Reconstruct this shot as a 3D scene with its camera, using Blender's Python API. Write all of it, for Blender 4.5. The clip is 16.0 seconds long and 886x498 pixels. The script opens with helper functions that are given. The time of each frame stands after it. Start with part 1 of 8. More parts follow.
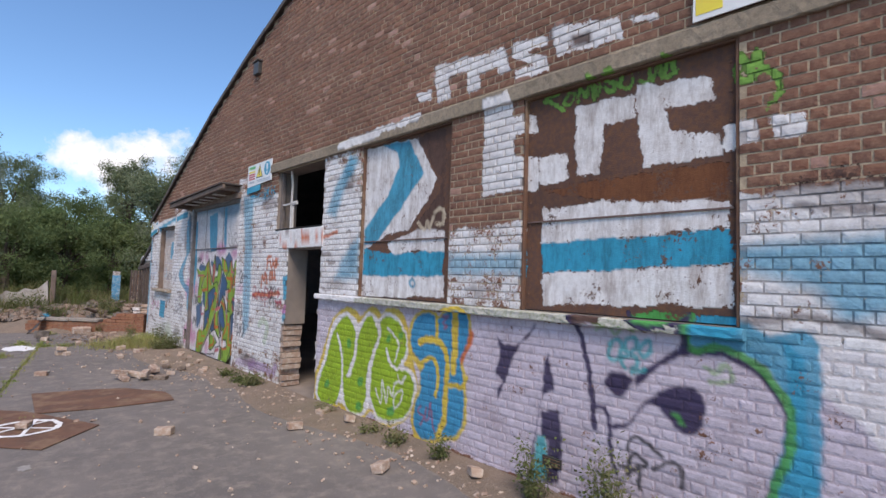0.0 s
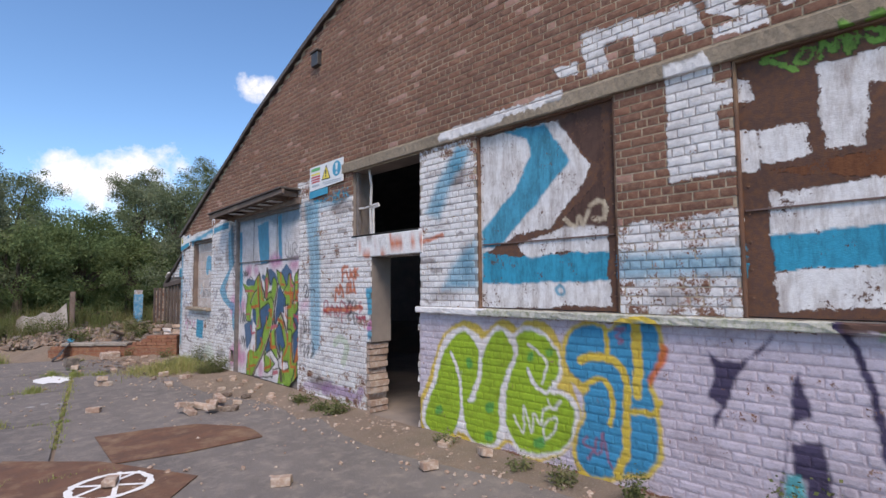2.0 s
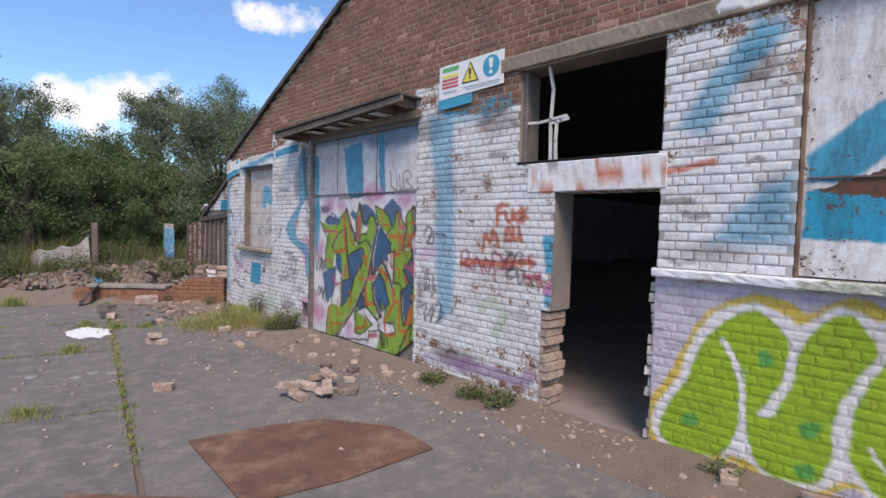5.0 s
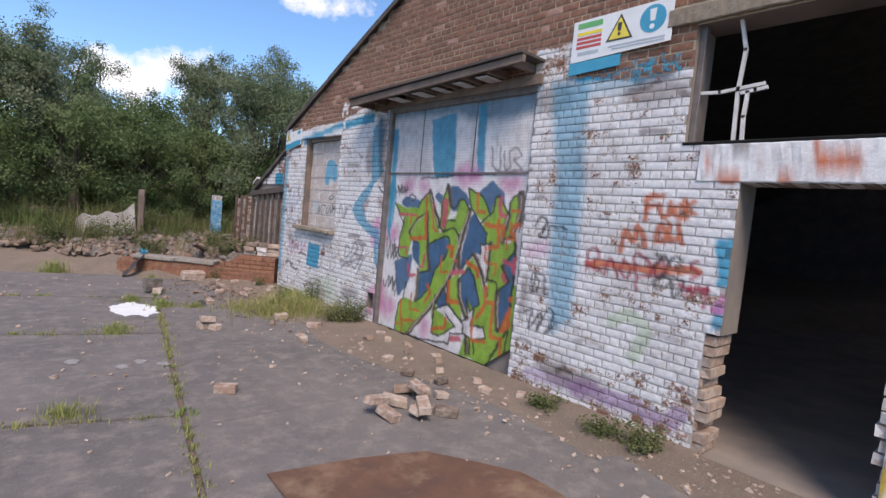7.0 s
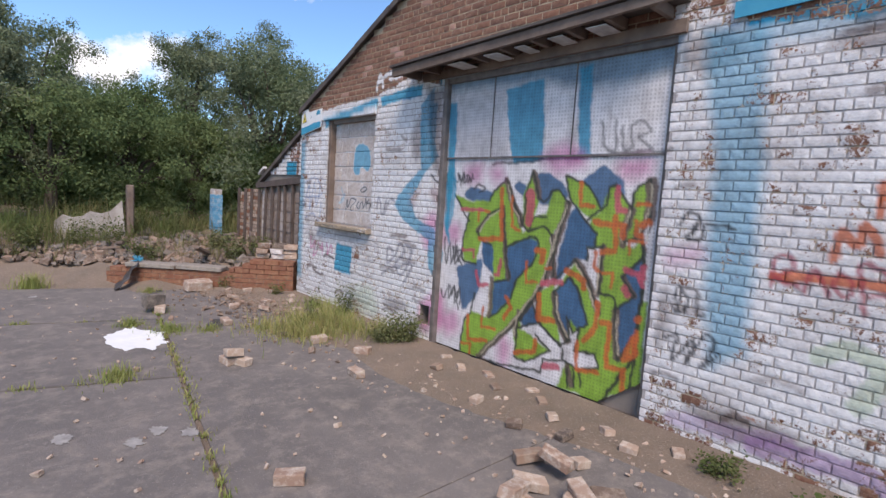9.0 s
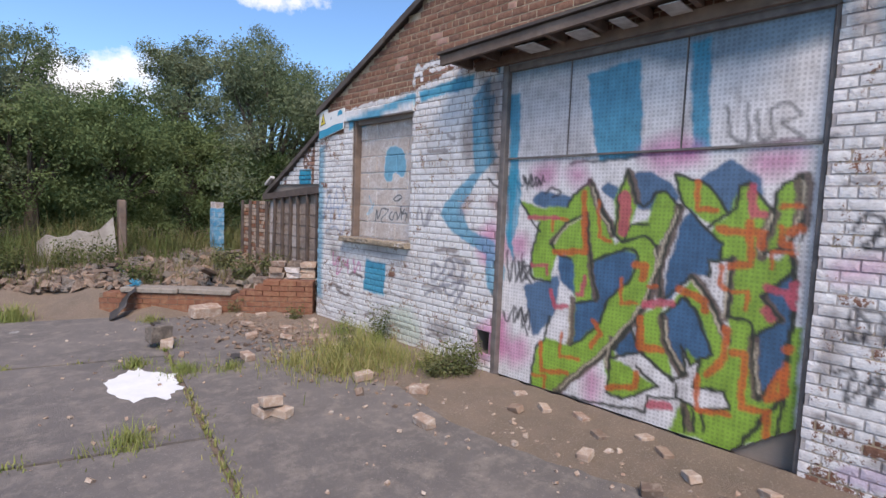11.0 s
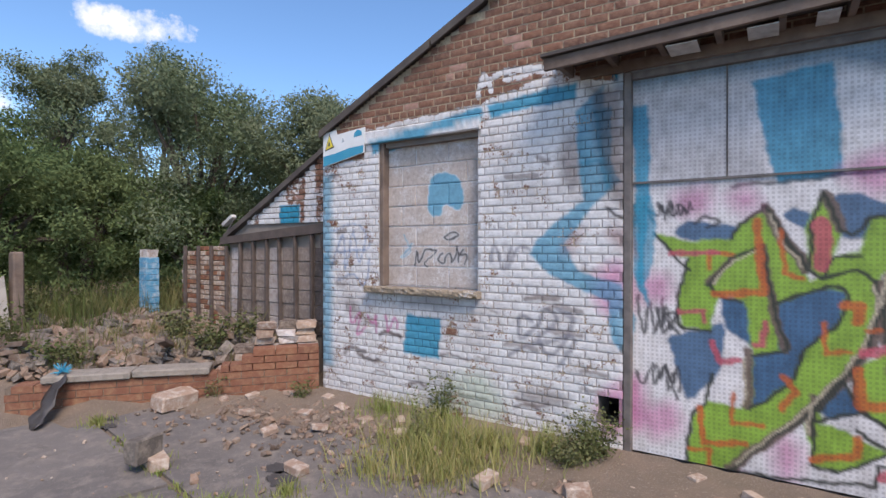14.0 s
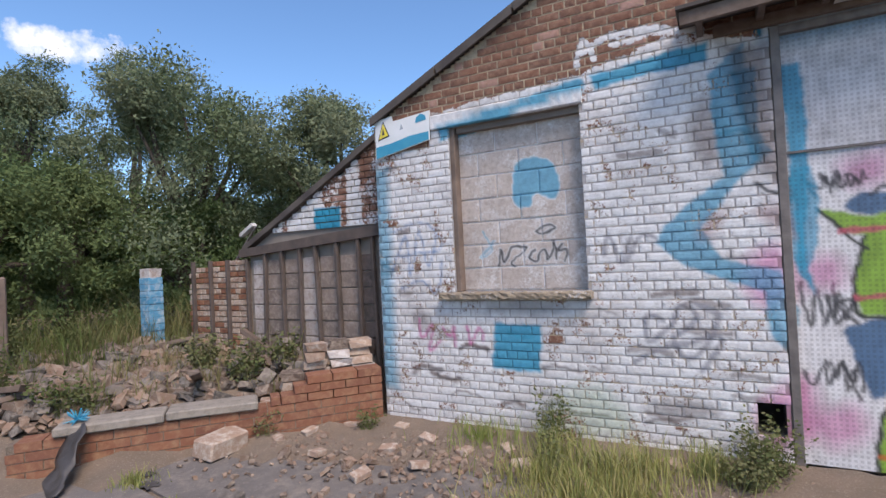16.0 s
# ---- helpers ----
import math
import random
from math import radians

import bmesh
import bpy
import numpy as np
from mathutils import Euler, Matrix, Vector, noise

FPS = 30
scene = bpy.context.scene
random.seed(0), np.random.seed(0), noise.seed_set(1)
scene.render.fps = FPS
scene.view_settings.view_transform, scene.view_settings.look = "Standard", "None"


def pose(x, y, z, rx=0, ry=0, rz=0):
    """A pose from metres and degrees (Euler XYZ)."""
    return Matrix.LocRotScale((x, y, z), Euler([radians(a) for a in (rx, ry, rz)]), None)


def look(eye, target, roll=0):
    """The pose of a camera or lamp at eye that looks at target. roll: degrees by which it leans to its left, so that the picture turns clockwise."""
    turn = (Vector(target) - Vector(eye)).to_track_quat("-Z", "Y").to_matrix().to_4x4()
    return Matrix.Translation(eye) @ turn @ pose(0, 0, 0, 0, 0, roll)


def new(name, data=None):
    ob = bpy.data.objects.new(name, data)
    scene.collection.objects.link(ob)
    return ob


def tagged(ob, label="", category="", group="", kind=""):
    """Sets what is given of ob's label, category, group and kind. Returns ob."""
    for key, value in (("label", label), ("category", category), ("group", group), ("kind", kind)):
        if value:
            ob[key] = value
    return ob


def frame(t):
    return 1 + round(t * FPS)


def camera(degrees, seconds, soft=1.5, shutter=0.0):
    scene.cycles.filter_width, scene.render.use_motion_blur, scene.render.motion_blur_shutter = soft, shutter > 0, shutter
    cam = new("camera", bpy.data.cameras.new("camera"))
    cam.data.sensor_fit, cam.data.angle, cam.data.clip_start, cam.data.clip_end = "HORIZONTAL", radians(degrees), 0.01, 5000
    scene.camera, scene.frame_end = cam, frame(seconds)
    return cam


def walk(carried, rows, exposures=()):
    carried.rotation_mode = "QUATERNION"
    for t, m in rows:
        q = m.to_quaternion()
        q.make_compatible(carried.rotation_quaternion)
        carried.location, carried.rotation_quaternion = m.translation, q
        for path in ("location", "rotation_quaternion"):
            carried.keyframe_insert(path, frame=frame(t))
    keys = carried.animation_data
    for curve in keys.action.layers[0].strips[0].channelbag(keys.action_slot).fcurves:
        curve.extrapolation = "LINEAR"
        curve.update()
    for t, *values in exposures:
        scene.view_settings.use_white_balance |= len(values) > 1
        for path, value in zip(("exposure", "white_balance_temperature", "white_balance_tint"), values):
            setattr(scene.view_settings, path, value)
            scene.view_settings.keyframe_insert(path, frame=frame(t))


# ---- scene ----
cam = camera(81.8, 16.0)
# seconds, place in metres, turn in degrees
PATH = [
    (0.0, 0.295, -0.293, 1.701, 93.42, -1.85, -42.89),
    (0.5, 0.110, 0.039, 1.687, 92.94, -1.26, -43.26),
    (1.0, -0.006, 0.484, 1.654, 92.78, -0.46, -43.36),
    (1.5, -0.129, 0.892, 1.675, 93.37, 0.53, -43.42),
    (2.0, -0.216, 1.364, 1.715, 93.97, 0.48, -43.64),
    (2.5, -0.248, 1.893, 1.729, 93.11, -0.01, -43.91),
    (3.0, -0.226, 2.401, 1.692, 91.81, -0.70, -43.90),
    (3.5, -0.174, 2.894, 1.678, 90.33, -1.40, -43.77),
    (4.0, -0.158, 3.352, 1.668, 89.33, -2.19, -43.77),
    (4.5, -0.190, 3.797, 1.694, 88.62, -2.35, -43.76),
    (5.0, -0.305, 4.242, 1.745, 87.45, -1.54, -43.91),
    (5.2, -0.359, 4.426, 1.736, 87.51, -0.77, -44.00),
    (7.3, -0.218, 5.874, 1.632, 86.24, -5.79, -40.73),
    (7.5, -0.204, 6.093, 1.622, 86.63, -5.52, -41.12),
    (8.0, -0.144, 6.494, 1.641, 86.81, -5.53, -41.61),
    (8.5, -0.099, 6.879, 1.659, 86.01, -4.72, -41.91),
    (9.0, -0.097, 7.244, 1.709, 84.47, -3.67, -42.43),
    (9.2, -0.090, 7.457, 1.714, 83.83, -3.40, -42.96),
    (11.3, -0.050, 8.560, 1.648, 86.49, -1.73, -44.64),
    (11.5, -0.068, 8.696, 1.639, 87.29, -1.27, -45.18),
    (12.0, -0.127, 9.088, 1.641, 88.97, -0.10, -46.81),
    (12.5, -0.194, 9.490, 1.653, 89.78, 0.95, -48.84),
    (13.0, -0.288, 9.895, 1.653, 90.20, 1.27, -51.51),
    (13.5, -0.359, 10.300, 1.654, 90.31, 0.76, -54.63),
    (14.0, -0.376, 10.647, 1.669, 89.73, -0.01, -57.11),
    (14.5, -0.365, 10.942, 1.676, 89.01, -0.75, -59.07),
    (15.0, -0.352, 11.239, 1.654, 88.47, -1.51, -60.44),
    (15.5, -0.347, 11.642, 1.631, 90.04, -0.14, -61.38),
    (16.0, -0.360, 12.034, 1.566, 91.05, 2.85, -61.52),
]
walk(cam, [(t, pose(x, y, z, rx, ry, rz)) for t, x, y, z, rx, ry, rz in PATH], [(0.0, 0.36, 6700, 16), (8.0, 0.48, 6700, 17), (16.0, 0.54, 6700, 16)])

# ---- light ----
world = bpy.data.worlds.new("world")
scene.world = world
world.use_nodes = True
SUN_TURN, SUN_HEIGHT = 215.0, 52.0


def direction(turn, height):
    a, b = radians(turn), radians(height)
    return Vector((math.sin(a) * math.cos(b), math.cos(a) * math.cos(b), math.sin(b)))


def make_sky():
    nt = world.node_tree
    nt.nodes.clear()
    out = nt.nodes.new("ShaderNodeOutputWorld")
    bg = nt.nodes.new("ShaderNodeBackground")
    sky = nt.nodes.new("ShaderNodeTexSky")
    sky.sky_type, sky.sun_disc = "NISHITA", False
    sky.sun_elevation, sky.sun_rotation = radians(SUN_HEIGHT), radians(SUN_TURN)
    sky.air_density, sky.dust_density, sky.ozone_density = 1.0, 0.1, 3.0
    coord = nt.nodes.new("ShaderNodeTexCoord")
    wob = nt.nodes.new("ShaderNodeTexNoise")
    wob.inputs["Scale"].default_value, wob.inputs["Detail"].default_value, wob.inputs["Roughness"].default_value = 9.0, 8.0, 0.6
    nt.links.new(coord.outputs["Generated"], wob.inputs["Vector"])
    total = None

    def math_node(op, a, b=None, clamp=False):
        n = nt.nodes.new("ShaderNodeMath")
        n.operation, n.use_clamp = op, clamp
        for i, v in enumerate((a, b)):
            if v is None:
                continue
            if isinstance(v, (int, float)):
                n.inputs[i].default_value = v
            else:
                nt.links.new(v, n.inputs[i])
        return n.outputs[0]
    # drifting cumulus: turn, height, width, tallness
    for turn, height, wide, tall in CLOUDS:
        mid = direction(turn, height)
        side = Vector((math.cos(radians(turn)), -math.sin(radians(turn)), 0))
        up = side.cross(mid)
        parts = []
        for axis, size in ((side, wide), (up, tall)):
            sub = nt.nodes.new("ShaderNodeVectorMath")
            sub.operation = "SUBTRACT"
            nt.links.new(coord.outputs["Generated"], sub.inputs[0])
            sub.inputs[1].default_value = mid
            dot = nt.nodes.new("ShaderNodeVectorMath")
            dot.operation = "DOT_PRODUCT"
            nt.links.new(sub.outputs["Vector"], dot.inputs[0])
            dot.inputs[1].default_value = axis / math.sin(radians(size))
            parts.append(math_node("POWER", math_node("ABSOLUTE", dot.outputs["Value"]), 2.0))
        front = nt.nodes.new("ShaderNodeVectorMath")
        front.operation = "DOT_PRODUCT"
        nt.links.new(coord.outputs["Generated"], front.inputs[0])
        front.inputs[1].default_value = mid
        r = math_node("SUBTRACT", 1.0, math_node("ADD", parts[0], parts[1]))
        r = math_node("MULTIPLY", math_node("MAXIMUM", r, -2.0), math_node("GREATER_THAN", front.outputs["Value"], 0.3))
        r = math_node("ADD", math_node("MULTIPLY", r, 0.55), math_node("MULTIPLY", math_node("SUBTRACT", wob.outputs["Fac"], 0.5), 2.9))
        r = math_node("MULTIPLY", math_node("SUBTRACT", r, 0.12), 2.6, clamp=True)
        r = math_node("MULTIPLY", r, math_node("GREATER_THAN", front.outputs["Value"], 0.3))
        total = r if total is None else math_node("MAXIMUM", total, r)
    mix = nt.nodes.new("ShaderNodeMix")
    mix.data_type = "RGBA"
    nt.links.new(total, mix.inputs["Factor"])
    tone = nt.nodes.new("ShaderNodeMix")
    tone.data_type, tone.blend_type = "RGBA", "MULTIPLY"
    tone.inputs["Factor"].default_value = 1.0
    nt.links.new(sky.outputs["Color"], tone.inputs["A"])
    tone.inputs["B"].default_value = (0.80, 1.0, 1.12, 1)
    nt.links.new(tone.outputs["Result"], mix.inputs["A"])
    mix.inputs["B"].default_value = CLOUD_LIGHT
    nt.links.new(mix.outputs["Result"], bg.inputs["Color"])
    bg.inputs["Strength"].default_value = SKY_STRENGTH
    nt.links.new(bg.outputs[0], out.inputs[0])


CLOUDS = ((26.0, 20.2, 5.8, 1.9), (11.5, 10.6, 5.5, 3.6), (-9.0, 22.0, 7.0, 4.0), (80.0, 40.0, 22.0, 9.0),
          (140.0, 35.0, 30.0, 14.0), (200.0, 30.0, 35.0, 12.0), (260.0, 38.0, 30.0, 12.0), (310.0, 30.0, 28.0, 10.0))
CLOUD_LIGHT = (6.2, 6.35, 6.6, 1.0)
SKY_STRENGTH = 0.135
make_sky()
sun = new("sun", bpy.data.lights.new("sun", "SUN"))
sun.data.energy, sun.data.angle, sun.data.color = 3.0, radians(25), (1.0, 0.885, 0.755)
sun.matrix_world = look(direction(SUN_TURN, SUN_HEIGHT) * 50, (0, 0, 0))

# ---- materials ----
def material(name, rough=0.85, metal=0.0):
    m = bpy.data.materials.new(name)
    m.use_nodes = True
    b = m.node_tree.nodes["Principled BSDF"]
    b.inputs["Roughness"].default_value, b.inputs["Metallic"].default_value = rough, metal
    return m, m.node_tree, b


def node(nt, kind, **values):
    n = nt.nodes.new(kind)
    for key, v in values.items():
        n.inputs[key.replace("_", " ")].default_value = v
    return n


def mixed(nt, fac, a, b, blend="MIX"):
    n = nt.nodes.new("ShaderNodeMix")
    n.data_type, n.blend_type = "RGBA", blend
    for sock, v in (("Factor", fac), ("A", a), ("B", b)):
        if isinstance(v, bpy.types.NodeSocket):
            nt.links.new(v, n.inputs[sock])
        elif sock == "Factor":
            n.inputs[sock].default_value = v
        else:
            n.inputs[sock].default_value = (*v[:3], 1)
    return n.outputs["Result"]


def noise_fac(nt, scale, detail=4.0, rough=0.6, lo=0.35, hi=0.65, stretch=None):
    """Noise in metres, stretched to 0..1 between lo and hi."""
    pos = nt.nodes.new("ShaderNodeNewGeometry").outputs["Position"]
    if stretch:
        mp = nt.nodes.new("ShaderNodeMapping")
        mp.inputs["Scale"].default_value = stretch
        nt.links.new(pos, mp.inputs["Vector"])
        pos = mp.outputs["Vector"]
    n = node(nt, "ShaderNodeTexNoise", Scale=scale, Detail=detail, Roughness=rough)
    nt.links.new(pos, n.inputs["Vector"])
    r = nt.nodes.new("ShaderNodeMapRange")
    r.inputs["From Min"].default_value, r.inputs["From Max"].default_value = lo, hi
    nt.links.new(n.outputs["Fac"], r.inputs["Value"])
    return r.outputs["Result"]


def bumped(nt, b, height, strength=0.4, distance=0.01):
    n = node(nt, "ShaderNodeBump", Strength=strength, Distance=distance)
    nt.links.new(height, n.inputs["Height"])
    nt.links.new(n.outputs["Normal"], b.inputs["Normal"])


def op(nt, kind, a, b, clamp=False):
    n = nt.nodes.new("ShaderNodeMath")
    n.operation, n.use_clamp = kind, clamp
    for i, v in enumerate((a, b)):
        if isinstance(v, bpy.types.NodeSocket):
            nt.links.new(v, n.inputs[i])
        else:
            n.inputs[i].default_value = v
    return n.outputs[0]


def plain(name, a, b, scale=6.0, rough=0.85, metal=0.0, bump=0.3, stain=None, stain_scale=1.2, fine=60.0):
    m, nt, p = material(name, rough, metal)
    c = mixed(nt, noise_fac(nt, scale), a, b)
    if stain:
        c = mixed(nt, noise_fac(nt, stain_scale, 6, 0.7, 0.5, 0.72), c, stain)
    nt.links.new(c, p.inputs["Base Color"])
    if bump:
        bumped(nt, p, noise_fac(nt, fine, 5, 0.65, 0.2, 0.8), bump, 0.006)
    return m


def masonry(name, a, b, c, flake=0.5, rough=0.88, island=True, streak=0.0):
    """Brick or board under spray paint: the paint's colour and cover lie in the colour layer 'paint'."""
    m, nt, p = material(name, rough)
    if island:
        rnd = nt.nodes.new("ShaderNodeNewGeometry").outputs["Random Per Island"]
        col = mixed(nt, rnd, a, b)
        col = mixed(nt, op(nt, "GREATER_THAN", rnd, 0.965), col, tuple(min(v * 2.4 + 0.08, 0.6) for v in b))
    else:
        col = mixed(nt, noise_fac(nt, 3.0), a, b)
    col = mixed(nt, noise_fac(nt, 22.0, 6, 0.7, 0.42, 0.7), col, c)
    col = mixed(nt, op(nt, "MULTIPLY", noise_fac(nt, 0.9, 5, 0.65, 0.45, 0.75), 0.55), col, tuple(v * 0.45 for v in a))
    lay = nt.nodes.new("ShaderNodeAttribute")
    lay.attribute_name = "paint"
    wear = noise_fac(nt, 42.0, 8, 0.76, 0.32, 0.62)
    big = noise_fac(nt, 4.5, 5, 0.7, 0.34, 0.6)
    keep = op(nt, "ADD", op(nt, "MULTIPLY", wear, 0.6), op(nt, "MULTIPLY", big, 0.6))
    keep = op(nt, "SUBTRACT", op(nt, "ADD", lay.outputs["Alpha"], op(nt, "MULTIPLY", keep, flake)), flake * 0.62)
    if island:
        shed = op(nt, "POWER", op(nt, "FRACT", op(nt, "MULTIPLY", rnd, 3.71), 0.0), 3.0)
        keep = op(nt, "SUBTRACT", keep, op(nt, "MULTIPLY", shed, 0.30))
    keep = op(nt, "MULTIPLY", op(nt, "SUBTRACT", keep, 0.33), 5.0, True)
    keep = op(nt, "MULTIPLY", keep, op(nt, "GREATER_THAN", lay.outputs["Alpha"], 0.03))
    dirt = mixed(nt, op(nt, "MULTIPLY", noise_fac(nt, 14.0, 9, 0.8, 0.44, 0.70), 0.42), lay.outputs["Color"], (0.34, 0.30, 0.29), "MULTIPLY")
    dirt = mixed(nt, op(nt, "MULTIPLY", noise_fac(nt, 1.6, 6, 0.7, 0.5, 0.72), 0.45), dirt, (0.42, 0.36, 0.34), "MULTIPLY")
    if streak:
        dirt = mixed(nt, op(nt, "MULTIPLY", noise_fac(nt, 5.0, 7, 0.75, 0.44, 0.68, (1.0, 2.2, 0.5)), streak), dirt, (0.36, 0.27, 0.23), "MULTIPLY")
    if island:
        dirt = mixed(nt, op(nt, "MULTIPLY", op(nt, "FRACT", op(nt, "MULTIPLY", rnd, 7.31), 0.0), 0.22), dirt, (0.55, 0.51, 0.51), "MULTIPLY")
    col = mixed(nt, keep, col, dirt)
    nt.links.new(col, p.inputs["Base Color"])
    bumped(nt, p, noise_fac(nt, 70.0, 6, 0.7, 0.2, 0.8), 0.35, 0.008)
    return m


BRICK = masonry("brown_brick", (0.20, 0.088, 0.055), (0.125, 0.060, 0.043), (0.28, 0.16, 0.105), flake=1.15)
MORTAR = masonry("old_mortar", (0.50, 0.41, 0.29), (0.40, 0.32, 0.22), (0.26, 0.20, 0.15), flake=1.0, island=False)
FULLJOINT = masonry("painted_joint", (0.46, 0.37, 0.25), (0.38, 0.30, 0.20), (0.22, 0.17, 0.13), flake=0.45, island=False)
BOARD = masonry("boarding", (0.085, 0.045, 0.035), (0.10, 0.052, 0.04), (0.16, 0.07, 0.03), flake=2.0, island=False, streak=0.7)
CONCRETE = masonry("cast_concrete", (0.33, 0.27, 0.20), (0.26, 0.21, 0.15), (0.16, 0.13, 0.10), flake=0.5, island=False)
LEDGE = masonry("painted_ledge", (0.58, 0.57, 0.53), (0.48, 0.47, 0.42), (0.20, 0.24, 0.12), flake=0.5, island=False)
PALE = masonry("pale_concrete", (0.55, 0.50, 0.44), (0.46, 0.41, 0.35), (0.27, 0.23, 0.19), flake=0.4, island=False)
BLOCK = masonry("concrete_block", (0.54, 0.47, 0.43), (0.46, 0.40, 0.37), (0.34, 0.29, 0.26), flake=0.4)
PALEJOINT = masonry("block_joint", (0.30, 0.27, 0.25), (0.26, 0.24, 0.22), (0.16, 0.15, 0.14), flake=0.9, island=False)


def perforated():
    """Sprayed steel sheet, punched with rows of small square holes."""
    m, nt, p = material("perforated_steel", 0.55)
    lay = nt.nodes.new("ShaderNodeAttribute")
    lay.attribute_name = "paint"
    pos = nt.nodes.new("ShaderNodeNewGeometry").outputs["Position"]
    sep = nt.nodes.new("ShaderNodeSeparateXYZ")
    nt.links.new(pos, sep.inputs[0])
    holes = None
    for axis in ("Y", "Z"):
        w = op(nt, "FRACT", op(nt, "MULTIPLY", sep.outputs[axis], 30.0), 0.0)
        w = op(nt, "LESS_THAN", op(nt, "ABSOLUTE", op(nt, "SUBTRACT", w, 0.5), 0.0), 0.26)
        holes = w if holes is None else op(nt, "MULTIPLY", holes, w)
    col = mixed(nt, op(nt, "MULTIPLY", noise_fac(nt, 9.0, 6, 0.7, 0.42, 0.72), 0.5), lay.outputs["Color"], (0.48, 0.46, 0.46), "MULTIPLY")
    col = mixed(nt, op(nt, "MULTIPLY", noise_fac(nt, 4.0, 7, 0.75, 0.46, 0.7, (1.0, 2.0, 0.45)), 0.5), col, (0.42, 0.39, 0.38), "MULTIPLY")
    col = mixed(nt, op(nt, "MULTIPLY", noise_fac(nt, 2.0, 6, 0.75, 0.50, 0.74), 0.45), col, (0.40, 0.36, 0.34), "MULTIPLY")
    col = mixed(nt, op(nt, "MULTIPLY", holes, 0.24), col, (0.03, 0.03, 0.03))
    nt.links.new(col, p.inputs["Base Color"])
    bumped(nt, p, op(nt, "SUBTRACT", 1.0, holes), 0.35, 0.004)
    return m


def ground_mat():
    m, nt, p = material("yard_concrete", 0.93)
    rnd = nt.nodes.new("ShaderNodeObjectInfo").outputs["Random"]
    c = mixed(nt, noise_fac(nt, 0.8, 6, 0.65, 0.3, 0.7), (0.168, 0.150, 0.141), (0.102, 0.094, 0.092))
    c = mixed(nt, noise_fac(nt, 5.0, 8, 0.75, 0.48, 0.72), c, (0.265, 0.23, 0.20))
    c = mixed(nt, op(nt, "MULTIPLY", noise_fac(nt, 1.7, 7, 0.8, 0.56, 0.7), 0.7), c, (0.085, 0.078, 0.075))
    c = mixed(nt, op(nt, "MULTIPLY", rnd, 0.25), c, (0.25, 0.23, 0.222))
    c = mixed(nt, noise_fac(nt, 90.0, 3, 0.8, 0.62, 0.72), c, (0.42, 0.38, 0.34))
    nt.links.new(c, p.inputs["Base Color"])
    bumped(nt, p, noise_fac(nt, 28.0, 8, 0.75, 0.2, 0.8), 0.55, 0.012)
    return m


def dirt_mat():
    m, nt, p = material("grit", 0.97)
    c = mixed(nt, noise_fac(nt, 2.2, 6, 0.7, 0.3, 0.7), (0.25, 0.19, 0.145), (0.17, 0.135, 0.105))
    c = mixed(nt, noise_fac(nt, 60.0, 4, 0.8, 0.55, 0.7), c, (0.40, 0.34, 0.28))
    nt.links.new(c, p.inputs["Base Color"])
    bumped(nt, p, noise_fac(nt, 40.0, 8, 0.8, 0.2, 0.8), 0.8, 0.02)
    return m


def foliage(name, a, b, c):
    m, nt, p = material(name, 0.95)
    p.inputs["Specular IOR Level"].default_value = 0.15
    rnd = nt.nodes.new("ShaderNodeNewGeometry").outputs["Random Per Island"]
    col = mixed(nt, rnd, a, b)
    col = mixed(nt, noise_fac(nt, 0.6, 3, 0.6, 0.4, 0.65), col, c)
    nt.links.new(col, p.inputs["Base Color"])
    t = nt.nodes.new("ShaderNodeBsdfTranslucent")
    nt.links.new(col, t.inputs["Color"])
    mix = nt.nodes.new("ShaderNodeMixShader")
    mix.inputs[0].default_value = 0.3
    out = nt.nodes["Material Output"]
    nt.links.new(p.outputs[0], mix.inputs[1])
    nt.links.new(t.outputs[0], mix.inputs[2])
    nt.links.new(mix.outputs[0], out.inputs[0])
    return m


def piece_mat(name, a, b, c):
    """Loose masonry: each piece its own shade."""
    m, nt, p = material(name, 0.93)
    rnd = nt.nodes.new("ShaderNodeObjectInfo").outputs["Random"]
    isl = nt.nodes.new("ShaderNodeNewGeometry").outputs["Random Per Island"]
    col = mixed(nt, op(nt, "FRACT", op(nt, "ADD", rnd, isl), 0.0), a, b)
    col = mixed(nt, noise_fac(nt, 14.0, 6, 0.7, 0.45, 0.7), col, c)
    nt.links.new(col, p.inputs["Base Color"])
    bumped(nt, p, noise_fac(nt, 60.0, 6, 0.7, 0.2, 0.8), 0.6, 0.01)
    return m


PERF = perforated()
GROUND = ground_mat()
GRIT = dirt_mat()
CORE = plain("dark_masonry", (0.26, 0.22, 0.19), (0.18, 0.155, 0.14), 2.0, 0.95)
ROOF = plain("old_felt", (0.06, 0.05, 0.048), (0.10, 0.085, 0.075), 3.0, 0.9)
RUST = plain("rusty_steel", (0.15, 0.075, 0.045), (0.10, 0.055, 0.038), 4.0, 0.85, 0.0, stain=(0.24, 0.16, 0.10), stain_scale=2.5)
STEEL = plain("dull_steel", (0.19, 0.165, 0.155), (0.12, 0.105, 0.10), 8.0, 0.6, 0.2)
PAINTED_STEEL = plain("white_bar", (0.62, 0.61, 0.60), (0.48, 0.46, 0.44), 9.0, 0.6)
BOARDPLAIN = plain("board_lip", (0.10, 0.06, 0.05), (0.16, 0.11, 0.10), 9.0, 0.8)
PALEPLAIN = plain("peeling_lining", (0.55, 0.54, 0.52), (0.36, 0.34, 0.33), 9.0, 0.9)
